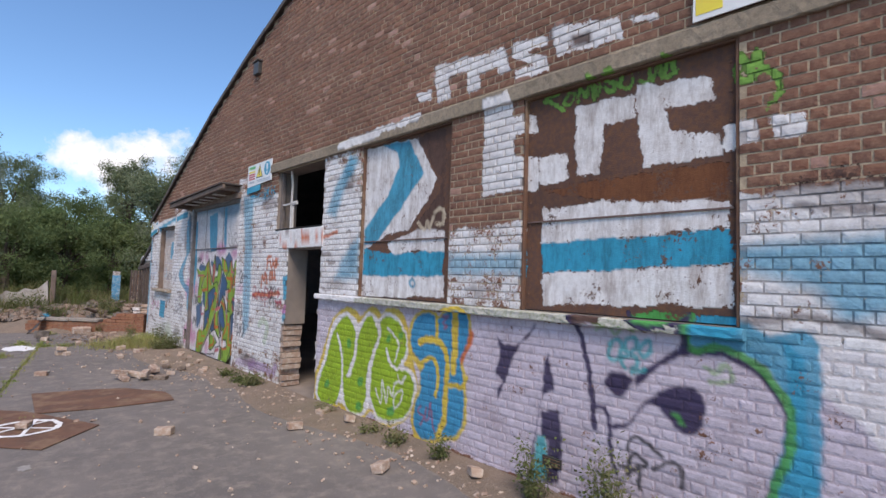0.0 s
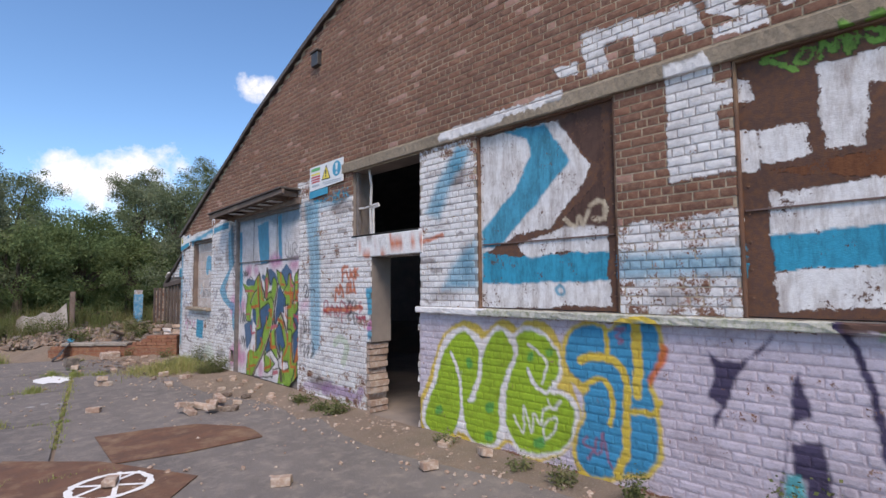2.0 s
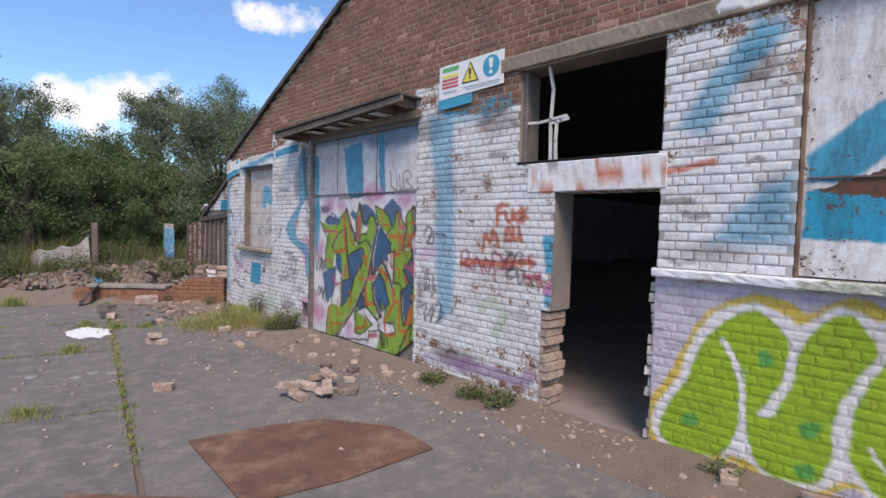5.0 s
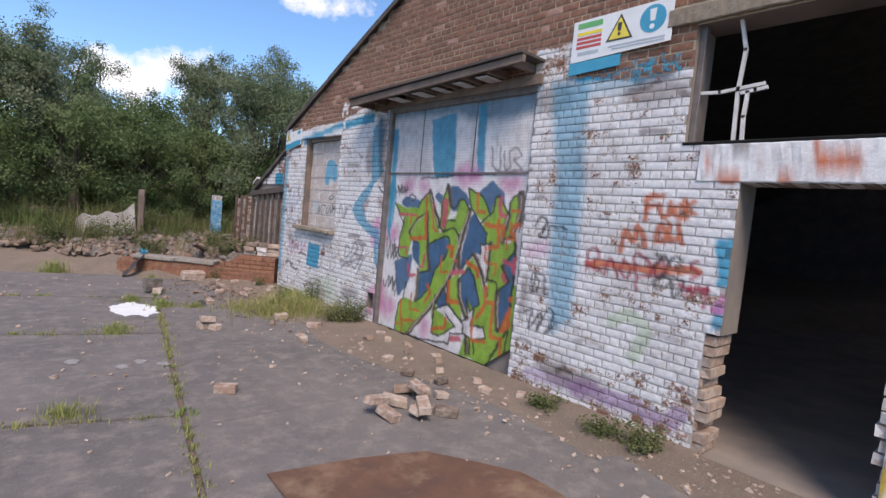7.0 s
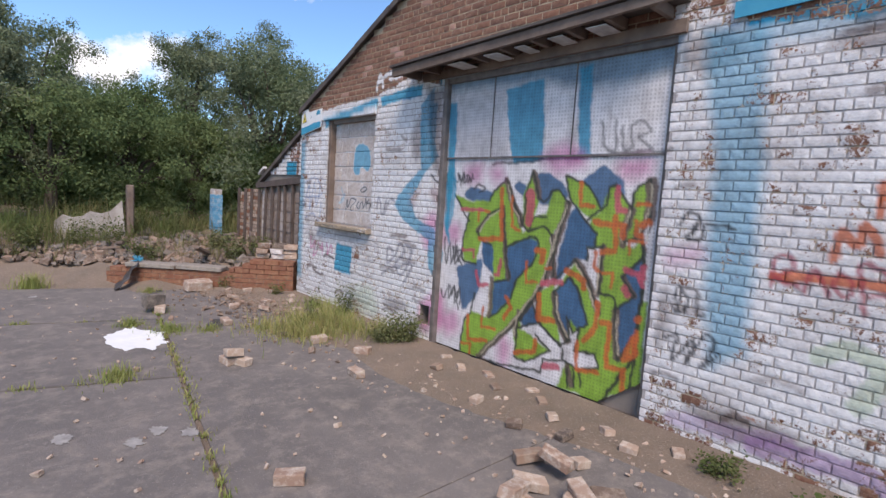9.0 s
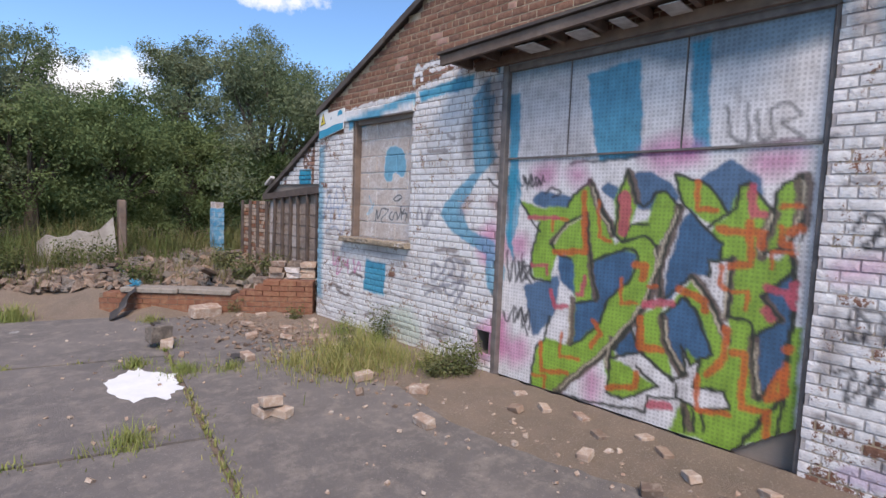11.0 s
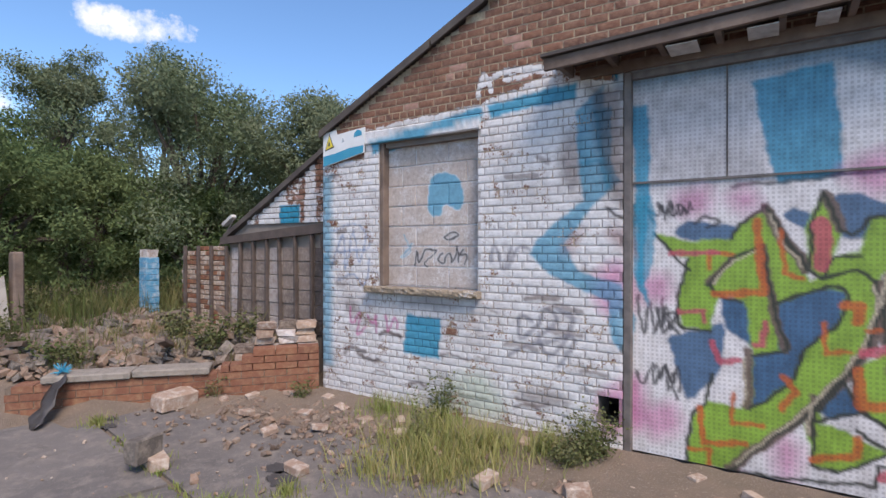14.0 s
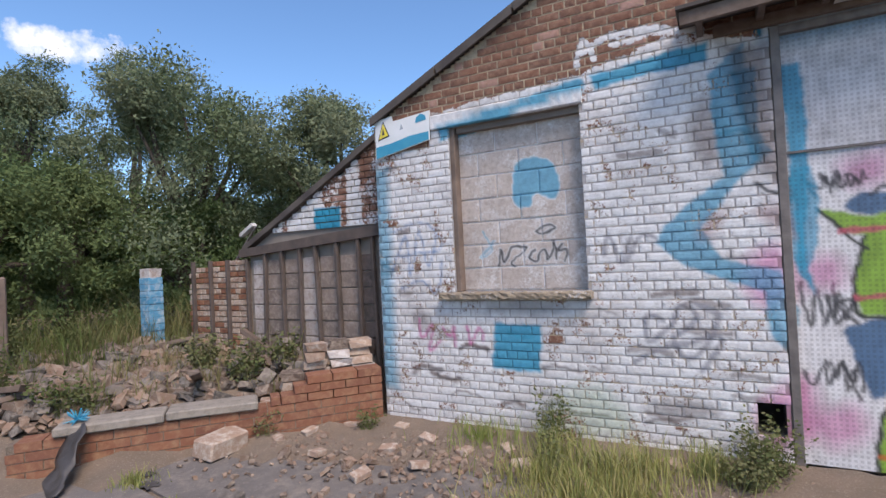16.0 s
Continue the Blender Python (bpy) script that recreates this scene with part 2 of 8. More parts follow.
WOOD = plain("weathered_wood", (0.21, 0.155, 0.125), (0.13, 0.10, 0.085), 5.0, 0.9, stain=(0.09, 0.06, 0.045))
SIGN_WHITE = plain("sign_white", (0.72, 0.73, 0.74), (0.64, 0.66, 0.66), 5.0, 0.4, bump=0)
SIGN_BLUE = plain("sign_blue", (0.03, 0.26, 0.42), (0.05, 0.30, 0.44), 7.0, 0.45, bump=0)
SIGN_YELLOW = plain("sign_yellow", (0.75, 0.62, 0.05), (0.68, 0.55, 0.08), 7.0, 0.45, bump=0)
SIGN_GREEN = plain("sign_green", (0.10, 0.38, 0.12), (0.14, 0.40, 0.14), 7.0, 0.45, bump=0)
SIGN_RED = plain("sign_red", (0.50, 0.06, 0.06), (0.44, 0.08, 0.07), 7.0, 0.45, bump=0)
SIGN_GREY = plain("sign_grey", (0.40, 0.45, 0.50), (0.34, 0.38, 0.42), 7.0, 0.45, bump=0)
SIGN_BLACK = plain("sign_black", (0.03, 0.03, 0.03), (0.05, 0.05, 0.05), 7.0, 0.45, bump=0)
LEAF = foliage("tree_leaves", (0.17, 0.21, 0.12), (0.10, 0.14, 0.07), (0.21, 0.24, 0.15))
HEDGE = foliage("hedge_leaves", (0.115, 0.17, 0.068), (0.07, 0.11, 0.044), (0.165, 0.215, 0.095))
GRASS = foliage("dry_grass", (0.25, 0.29, 0.09), (0.43, 0.37, 0.18), (0.19, 0.26, 0.07))
ROUGH = foliage("rough_grass_blades", (0.14, 0.155, 0.06), (0.27, 0.225, 0.12), (0.10, 0.14, 0.045))
WEED = foliage("weeds", (0.14, 0.17, 0.07), (0.22, 0.20, 0.11), (0.07, 0.10, 0.03))
BARK = plain("bark", (0.10, 0.08, 0.06), (0.06, 0.05, 0.04), 8.0, 0.95)
LOOSE = piece_mat("loose_brick", (0.40, 0.30, 0.235), (0.27, 0.175, 0.13), (0.54, 0.48, 0.42))
RUBBLE = piece_mat("rubble_brick", (0.27, 0.18, 0.13), (0.085, 0.065, 0.055), (0.33, 0.27, 0.22))
STONE = piece_mat("grey_rubble", (0.19, 0.16, 0.14), (0.055, 0.05, 0.047), (0.29, 0.25, 0.215))
COPING = piece_mat("coping_concrete", (0.34, 0.30, 0.26), (0.27, 0.24, 0.21), (0.17, 0.15, 0.13))
REDBRICK = piece_mat("red_brick", (0.23, 0.095, 0.055), (0.17, 0.07, 0.045), (0.30, 0.17, 0.10))
SPOT = plain("faded_paint_spot", (0.32, 0.31, 0.30), (0.22, 0.21, 0.205), 14.0, 0.9)
WHITEWASH = plain("white_paint_spill", (0.76, 0.77, 0.78), (0.68, 0.69, 0.70), 6.0, 0.7)
SLATE = plain("black_sheet", (0.035, 0.033, 0.035), (0.06, 0.055, 0.055), 5.0, 0.5)

# ---- building blocks ----
def part(name, bm, mat, parent=None, label=""):
    me = bpy.data.meshes.new(name)
    bm.to_mesh(me)
    bm.free()
    me.materials.append(mat)
    ob = new(name, me)
    ob.parent = parent
    if label:
        ob["label"] = label
    return ob


def raw(name, verts, faces, mat, parent=None, colours=None, label=""):
    me = bpy.data.meshes.new(name)
    me.from_pydata(verts, [], faces)
    me.materials.append(mat)
    if colours is not None:
        lay = me.color_attributes.new("paint", "FLOAT_COLOR", "POINT")
        lay.data.foreach_set("color", np.asarray(colours, np.float32).ravel())
    ob = new(name, me)
    ob.parent = parent
    if label:
        ob["label"] = label
    return ob


def box(bm, x0, x1, y0, y1, z0, z1, bevel=0.0, rot=None):
    m = Matrix.Translation(((x0 + x1) / 2, (y0 + y1) / 2, (z0 + z1) / 2))
    if rot is not None:
        m = m @ rot
    made = bmesh.ops.create_cube(bm, size=1.0, matrix=m @ Matrix.Diagonal((abs(x1 - x0), abs(y1 - y0), abs(z1 - z0), 1)))
    if bevel:
        edges = list({e for v in made["verts"] for e in v.link_edges})
        bmesh.ops.bevel(bm, geom=edges, offset=bevel, segments=1, affect="EDGES")
    return bm


def boxed(name, dims, mat, parent=None, bevel=0.0, label=""):
    return part(name, box(bmesh.new(), *dims, bevel=bevel), mat, parent, label)


def slab(name, outline, x0, x1, mat, parent=None, label=""):
    """An outline in (y, z), given thickness from x0 to x1."""
    bm = bmesh.new()
    a = [bm.verts.new((x0, y, z)) for y, z in outline]
    b = [bm.verts.new((x1, y, z)) for y, z in outline]
    n = len(a)
    bm.faces.new(a)
    bm.faces.new(b[::-1])
    for i in range(n):
        bm.faces.new((a[i - 1], b[i - 1], b[i], a[i]))
    bmesh.ops.recalc_face_normals(bm, faces=bm.faces)
    return part(name, bm, mat, parent, label)


def empty(name, label="", category="", kind="", group="", at=(0, 0, 0)):
    ob = new(name)
    ob.location = at
    return tagged(ob, label, category, group, kind)


# ---- spray paint: shapes in the wall's own (y, z), y growing to the far end ----
def smooth_line(pts, steps=6, closed=False):
    p = np.array(pts, float)
    n = len(p)
    if n < 3:
        return p
    out = []
    last = n if closed else n - 1
    for i in range(last):
        p0, p1, p2, p3 = ((p[(i - 1) % n], p[i], p[(i + 1) % n], p[(i + 2) % n]) if closed
                          else (p[max(i - 1, 0)], p[i], p[i + 1], p[min(i + 2, n - 1)]))
        for k in range(steps):
            t = k / steps
            out.append(0.5 * (2 * p1 + (p2 - p0) * t + (2 * p0 - 5 * p1 + 4 * p2 - p3) * t * t + (3 * p1 - p0 - 3 * p2 + p3) * t ** 3))
    if not closed:
        out.append(p[-1])
    return np.array(out)


def line_distance(q, line):
    d = np.full(len(q), 9.0)
    for a, b in zip(line[:-1], line[1:]):
        ab = b - a
        t = np.clip(((q - a) @ ab) / max(ab @ ab, 1e-9), 0, 1)
        d = np.minimum(d, np.hypot(*(q - a - t[:, None] * ab).T))
    return d


def inside(q, ring):
    odd = np.zeros(len(q), bool)
    for (ay, az), (by, bz) in zip(ring, np.roll(ring, -1, 0)):
        hit = (az > q[:, 1]) != (bz > q[:, 1])
        odd ^= hit & (q[:, 0] < (by - ay) * (q[:, 1] - az) / (bz - az + 1e-12) + ay)
    return odd


SHAPES = []


def fill(colour, pts, cover=1.0, curved=False, soft=0.012):
    SHAPES.append(("fill", colour, smooth_line(pts, 5, True) if curved else np.array(pts, float), cover, soft))


def stroke(colour, width, pts, cover=1.0, curved=True, soft=0.008):
    SHAPES.append(("stroke", colour, smooth_line(pts) if curved else np.array(pts, float), cover, soft, width))


def painted(q):
    """Colour and cover of the paint at points q of the wall."""
    q = np.array(q, float)
    wob = q.copy()
    for k, (f, g) in enumerate(((9.0, 0.006), (23.0, 0.005), (61.0, 0.004))):
        q[:, 0] += g * np.sin(f * wob[:, 1] + 1.7 * k + 2 * np.sin(f * 0.6 * wob[:, 0]))
        q[:, 1] += g * np.sin(f * wob[:, 0] + 0.9 * k + 2 * np.sin(f * 0.7 * wob[:, 1]))
    out = np.zeros((len(q), 4))
    for s in SHAPES:
        kind, colour, line, cover, soft = s[:5]
        reach = (s[5] if kind == "stroke" else 0) + 3 * soft
        lo, hi = line.min(0) - reach, line.max(0) + reach
        near = np.nonzero(((q >= lo) & (q <= hi)).all(1))[0]
        if not len(near):
            continue
        p = q[near]
        if kind == "stroke":
            a = np.clip((s[5] / 2 + soft - line_distance(p, line)) / (2 * soft), 0, 1)
        else:
            d = line_distance(p, np.vstack([line, line[:1]])) * np.where(inside(p, line), 1, -1)
            a = np.clip((d + soft) / (2 * soft), 0, 1)
        a = (a * cover)[:, None]
        old = out[near]
        tone = np.array(colour)
        alpha = old[:, 3:] * (1 - a) + a
        rgb = (old[:, :3] * old[:, 3:] * (1 - a) + tone * a) / np.maximum(alpha, 1e-6)
        out[near] = np.hstack([rgb, alpha])
    return out


def sheet(name, x, y0, y1, z0, z1, step, mat, parent=None, keep=None, label="", cover=1.0, tone=(1, 1, 1)):
    """A flat painted face at x, cut to small cells, that looks to -x."""
    ny, nz = max(1, round((y1 - y0) / step)), max(1, round((z1 - z0) / step))
    yy, zz = np.meshgrid(np.linspace(y0, y1, ny + 1), np.linspace(z0, z1, nz + 1), indexing="ij")
    q = np.stack([yy.ravel(), zz.ravel()], 1)
    idx = np.arange(len(q)).reshape(ny + 1, nz + 1)
    f = np.stack([idx[:-1, :-1], idx[:-1, 1:], idx[1:, 1:], idx[1:, :-1]], -1).reshape(-1, 4)
    if keep is not None:
        f = f[keep(q[f].mean(1))]
    v = np.column_stack([np.full(len(q), x), q])
    return raw(name, v.tolist(), f.tolist(), mat, parent, painted(q) * np.array((*tone, cover)), label)


COURSE, LONG, JOINT = 0.073, 0.190, 0.0125


def lay_bricks(y0, y1, z0, z1, seed=1):
    """Spans of the bricks of a field in stretchers, with a header course now and then."""
    rng = random.Random(seed)
    out = []
    for k in range(math.floor(z0 / COURSE), math.ceil(z1 / COURSE)):
        long = LONG / 2 if k % 4 == 1 else LONG
        a = math.floor(y0 / long) * long + (long / 2 if k % 2 else 0) - long
        while a < y1:
            b = a + long
            ya, yb, za, zb = max(a, y0) + JOINT / 2, min(b, y1) - JOINT / 2, max(k * COURSE, z0) + JOINT / 2, min((k + 1) * COURSE, z1) - JOINT / 2
            if yb - ya > 0.03 and zb - za > 0.02:
                out.append((ya, yb, za, zb, rng.uniform(-0.003, 0.002)))
            a = b
    return out


def brick_mesh(spans, x, cell, seed=2, depth=0.02):
    """Proud bricks with worn arrises: a gridded face each and four returns."""
    rng = np.random.default_rng(seed)
    V, F, n0 = [], [], 0
    for ya, yb, za, zb, out in spans:
        ny, nz = max(2, round((yb - ya) / cell)), max(2, round((zb - za) / cell))
        yy, zz = np.meshgrid(np.linspace(ya, yb, ny + 1), np.linspace(za, zb, nz + 1), indexing="ij")
        xx = np.full(yy.shape, x + out)
        edge = np.zeros(yy.shape, bool)
        edge[0], edge[-1], edge[:, 0], edge[:, -1] = True, True, True, True
        xx[edge] += rng.uniform(0.001, 0.004, edge.sum())
        idx = n0 + np.arange(yy.size).reshape(yy.shape)
        F.append(np.stack([idx[:-1, :-1], idx[:-1, 1:], idx[1:, 1:], idx[1:, :-1]], -1).reshape(-1, 4))
        V.append(np.stack([xx.ravel(), yy.ravel(), zz.ravel()], 1))
        n0 += yy.size
        rim = np.concatenate([idx[0, :-1], idx[:-1, -1], idx[-1, :0:-1], idx[:0:-1, 0]])
        back = V[-1][rim - idx[0, 0]].copy()
        back[:, 0] = x + depth
        V.append(back)
        bi = n0 + np.arange(len(rim))
        n0 += len(rim)
        F.append(np.stack([rim, bi, np.roll(bi, -1), np.roll(rim, -1)], -1))
    return np.vstack(V), np.vstack(F)

# ---- the hall's front wall, face at x = FACE, seen from -x; y runs along it ----
FACE, THICK, NEAR, FAR = 3.85, 0.34, -4.0, 15.04
SLOPE = ((15.04, 2.98), (12.7, 4.08), (10.8, 4.95), (8.96, 5.66), (7.4, 6.2), (5.0, 6.9), (2.5, 7.3), (0.0, 7.3), (-2.0, 7.0), (-4.0, 6.5))
OPENINGS = dict(door=(6.03, 7.04, 0.0, 2.10), top_light=(6.03, 7.49, 2.39, 3.33), panel_a=(3.47, 5.09, 1.46, 3.34), panel_b=(0.80, 2.54, 1.46, 3.34),
                shutter=(9.05, 11.66, 0.0, 3.06), door_low=(7.03, 7.15, 0.0, 0.95), notch=(11.68, 11.86, 0.20, 0.46), window=(12.99, 14.20, 1.25, 2.77))


def roof_height(y):
    ys, zs = zip(*SLOPE[::-1])
    return float(np.interp(y, ys, zs))


def in_opening(y, z, grow=0.0):
    return any(a - grow < y < b + grow and c - grow < z < d + grow for a, b, c, d in OPENINGS.values())


# ---- spray paint and limewash on the wall ----
WHITE = (0.7, 0.7, 0.71)
CHALK = (0.72, 0.7, 0.71)
BLUE = (0.02, 0.29, 0.46)
SKY = (0.035, 0.25, 0.44)
LIME = (0.27, 0.42, 0.02)
LIME2 = (0.235, 0.40, 0.05)
YELLOW = (0.6, 0.45, 0.06)
PURPLE = (0.035, 0.025, 0.075)
LILAC = (0.52, 0.47, 0.55)
RED = (0.36, 0.04, 0.07)
PINK = (0.55, 0.12, 0.33)
ORANGE = (0.52, 0.12, 0.03)
BLACK = (0.02, 0.02, 0.025)
NAVY = (0.05, 0.125, 0.24)
NAVYBLUE = (0.02, 0.14, 0.24)
GREEN = (0.16, 0.34, 0.06)
GREEN2 = (0.06, 0.3, 0.07)
DGREEN = (0.05, 0.055, 0.025)
TEAL = (0.05, 0.38, 0.42)
CREAM = (0.55, 0.48, 0.36)
RUSTRED = (0.15, 0.055, 0.02)
BROWN = (0.085, 0.045, 0.035)
PURPLE2 = (0.28, 0.12, 0.33)
GREYP = (0.22, 0.22, 0.26)
REDBROWN = (0.22, 0.07, 0.08)
PINKRED = (0.5, 0.09, 0.13)
BLUE2 = (0.1, 0.22, 0.45)
BROWNSH = (0.15, 0.105, 0.085)
BLACKG = (0.03, 0.035, 0.025)
# limewash
fill(WHITE, [(15.1, -0.1), (15.1, 2.62), (14.4, 2.62), (14.4, 2.95), (13, 3), (12.2, 3.2), (11.9, 3.05), (11.6, 2.95), (11.6, -0.1)], 0.70)
fill(WHITE, [(9.1, 0.45), (9.1, 3), (8.7, 3.05), (7.9, 2.95), (7.45, 3), (7.45, 0.55), (8.2, 0.35)], 0.71)
fill(WHITE, [(9.1, -0.1), (9.1, 0.6), (7.4, 0.6), (6.9, 0.5), (6.9, -0.1)], 0.45)
fill(WHITE, [(9.1, 3), (9.1, 3.4), (8.55, 3.4), (8.6, 3)], 0.6)
fill(WHITE, [(7.5, 0.5), (7.5, 2.5), (6, 2.5), (6, 3.15), (5.75, 3.25), (5.35, 2.95), (5.09, 2.6), (5.05, 1.4), (5.05, 0.2), (6.03, 0.2), (6.6, 0.5)], 0.78)
fill(WHITE, [(6.05, 2.6), (6.05, 3.34), (5.05, 3.34), (5.05, 1.46), (5.5, 1.46)], 0.42)
fill(LILAC, [(6.05, 0.05), (6.05, 1.38), (-0.2, 1.38), (-0.2, 0.05)], 0.86)
fill(WHITE, [(0.8, 1.4), (0.8, 2.3), (-6, 2.3), (-6, 0), (-0.4, 0), (0.2, 1)], 0.72)
fill(BLUE, [(0.826, 1.958), (0.411, 1.997), (0.094, 2.016), (-6.000, 2.000), (-6.000, 1.400), (0.101, 1.584), (0.262, 1.541), (0.414, 1.721), (0.610, 1.783), (0.810, 1.822)], 0.68, False, 0.05)
fill(SKY, [(0.568, 1.416), (0.528, 1.127), (0.572, 0.826), (0.646, 0.473), (0.398, 0.554), (0.448, 0.919), (0.458, 1.299)], 0.85)
fill(BROWN, [(0.7, 2.3), (0.2, 2.38), (-0.3, 2.3), (0.2, 2.2)], 0.4, True, 0.05)
fill(BROWN, [(-0.1, 1.35), (-0.5, 1.5), (-0.9, 1.4), (-0.5, 1.25)], 0.4, True, 0.05)
fill(BROWN, [(-0.5, 0.7), (-0.7, 0.95), (-1, 0.6), (-0.7, 0.4)], 0.45, True, 0.05)
stroke(BROWN, 0.05, [(0.75, 1.5), (0.4, 1.55), (0.1, 1.48)], 0.5)
stroke(BROWN, 0.05, [(0.5, 2.2), (0.1, 2.15), (-0.3, 2.2)], 0.5)
stroke(RED, 0.06, [(-0.35, 1.5), (-0.3, 0.9), (-0.36, 0.3)], 0.8)
stroke(RED, 0.05, [(-0.5, 0.85), (-0.9, 0.85), (-1.05, 0.6), (-0.7, 0.45), (-0.55, 0.1), (-0.9, 0)], 0.7)
# scuffs
stroke(BROWN, 0.037, [(12.3, 2.42), (12.3, 2.39), (12.4, 2.45)], 0.40)
stroke(BROWN, 0.046, [(12.4, 0.76), (12.6, 0.79), (12.7, 0.77)], 0.47)
stroke(BROWN, 0.039, [(13.9, 0.73), (14.1, 0.76), (14.2, 0.72)], 0.74)
stroke(BROWN, 0.017, [(12.9, 0.62), (13, 0.63), (13, 0.58)], 0.47)
stroke(BROWN, 0.016, [(14, 0.31), (14.2, 0.33), (14.3, 0.27)], 0.65)
stroke(BROWN, 0.048, [(12.4, 2.3), (12.5, 2.3), (12.7, 2.31)], 0.49)
stroke(BROWN, 0.043, [(14.2, 0.46), (14.3, 0.43), (14.5, 0.49)], 0.69)
stroke(BROWN, 0.047, [(12, 1.12), (12.2, 1.15), (12.3, 1.12)], 0.49)
stroke(BROWN, 0.018, [(12.8, 1.05), (12.8, 1.06), (12.9, 1.09)], 0.41)
stroke(BROWN, 0.034, [(12.3, 0.29), (12.4, 0.27), (12.6, 0.3)], 0.51)
stroke(BROWN, 0.048, [(14.4, 0.52), (14.6, 0.54), (14.7, 0.49)], 0.60)
stroke(BROWN, 0.025, [(13.1, 0.58), (13.3, 0.61), (13.4, 0.6)], 0.53)
stroke(BROWN, 0.041, [(14.9, 1.44), (15, 1.43), (15.1, 1.43)], 0.54)
stroke(BROWN, 0.049, [(12.2, 1.22), (12.4, 1.22), (12.5, 1.21)], 0.60)
stroke(BROWN, 0.045, [(12, 0.93), (12.2, 0.94), (12.3, 0.95)], 0.49)
stroke(BROWN, 0.031, [(13.5, 0.86), (13.6, 0.87), (13.7, 0.89)], 0.68)
stroke(BROWN, 0.040, [(14.8, 1.51), (14.9, 1.49), (15, 1.53)], 0.64)
stroke(BROWN, 0.038, [(11.8, 0.61), (11.9, 0.62), (12, 0.62)], 0.44)
stroke(BROWN, 0.017, [(11.9, 1.49), (11.9, 1.48), (12, 1.47)], 0.40)
stroke(BROWN, 0.028, [(12.4, 0.25), (12.5, 0.26), (12.6, 0.23)], 0.59)
stroke(BROWN, 0.025, [(14.6, 0.15), (14.7, 0.13), (14.8, 0.18)], 0.51)
stroke(BROWN, 0.018, [(12.9, 0.25), (13.1, 0.24), (13.2, 0.26)], 0.57)
stroke(BROWN, 0.043, [(14.8, 2.48), (14.9, 2.47), (15, 2.45)], 0.61)
stroke(BROWN, 0.037, [(11.8, 0.46), (11.9, 0.47), (12, 0.49)], 0.41)
stroke(BROWN, 0.049, [(14.7, 1.85), (14.7, 1.84), (14.8, 1.83)], 0.55)
stroke(BROWN, 0.032, [(14.9, 1.55), (15, 1.56), (15, 1.55)], 0.40)
stroke(BROWN, 0.020, [(14.2, 0.85), (14.3, 0.84), (14.4, 0.86)], 0.75)
stroke(BROWN, 0.031, [(13.6, 0.25), (13.7, 0.28), (13.8, 0.26)], 0.72)
stroke(BROWN, 0.035, [(11.8, 2.37), (11.9, 2.38), (12, 2.37)], 0.63)
stroke(BROWN, 0.045, [(14.7, 1.25), (14.8, 1.24), (14.8, 1.28)], 0.43)
stroke(BROWN, 0.037, [(5.45, 2.61), (5.58, 2.63), (5.72, 2.64)], 0.40)
stroke(BROWN, 0.040, [(5.74, 1.54), (5.86, 1.51), (5.97, 1.54)], 0.42)
stroke(BROWN, 0.053, [(8.28, 0.31), (8.36, 0.32), (8.43, 0.27)], 0.58)
stroke(BROWN, 0.048, [(7.95, 3.04), (8.12, 3.06), (8.3, 3.01)], 0.32)
stroke(BROWN, 0.025, [(7.65, 2.96), (7.79, 2.98), (7.93, 2.93)], 0.40)
stroke(BROWN, 0.045, [(7.52, 1.34), (7.58, 1.32), (7.64, 1.33)], 0.32)
stroke(BROWN, 0.050, [(5.47, 0.27), (5.59, 0.25), (5.71, 0.27)], 0.61)
stroke(BROWN, 0.058, [(6.4, 1.9), (6.5, 1.87), (6.61, 1.92)], 0.43)
stroke(BROWN, 0.056, [(5.77, 1.99), (5.88, 2), (5.99, 1.98)], 0.49)
stroke(BROWN, 0.041, [(7.3, 0.86), (7.44, 0.85), (7.58, 0.85)], 0.35)
stroke(BROWN, 0.046, [(8, 0.64), (8.14, 0.65), (8.27, 0.61)], 0.33)
stroke(BROWN, 0.055, [(5.67, 1.88), (5.75, 1.87), (5.82, 1.91)], 0.47)
stroke(BROWN, 0.026, [(5.31, 2.28), (5.36, 2.29), (5.41, 2.25)], 0.63)
stroke(BROWN, 0.053, [(5.64, 3.02), (5.77, 3.03), (5.9, 3.01)], 0.35)
stroke(BROWN, 0.034, [(6.09, 1.1), (6.22, 1.08), (6.34, 1.13)], 0.44)
stroke(BROWN, 0.054, [(7.66, 2.51), (7.76, 2.52), (7.86, 2.52)], 0.48)
stroke(BROWN, 0.021, [(8.01, 1.29), (8.07, 1.26), (8.12, 1.32)], 0.37)
stroke(BROWN, 0.039, [(7.03, 2.38), (7.07, 2.39), (7.11, 2.38)], 0.61)
stroke(BROWN, 0.026, [(6.97, 0.4), (7.03, 0.39), (7.09, 0.43)], 0.43)
stroke(BROWN, 0.026, [(5.78, 0.86), (5.86, 0.85), (5.93, 0.86)], 0.40)
stroke(BROWN, 0.058, [(5.32, 2.87), (5.41, 2.88), (5.5, 2.87)], 0.54)
stroke(BROWN, 0.032, [(8.79, 0.45), (8.92, 0.47), (9.05, 0.43)], 0.54)
stroke(BROWN, 0.023, [(5.96, 0.17), (6.03, 0.2), (6.11, 0.16)], 0.44)
stroke(BROWN, 0.049, [(6.38, 1.5), (6.46, 1.48), (6.54, 1.48)], 0.55)
stroke(BROWN, 0.037, [(7.75, 2.92), (7.88, 2.89), (8.01, 2.89)], 0.64)
stroke(BROWN, 0.042, [(8.16, 1.33), (8.21, 1.33), (8.25, 1.32)], 0.65)
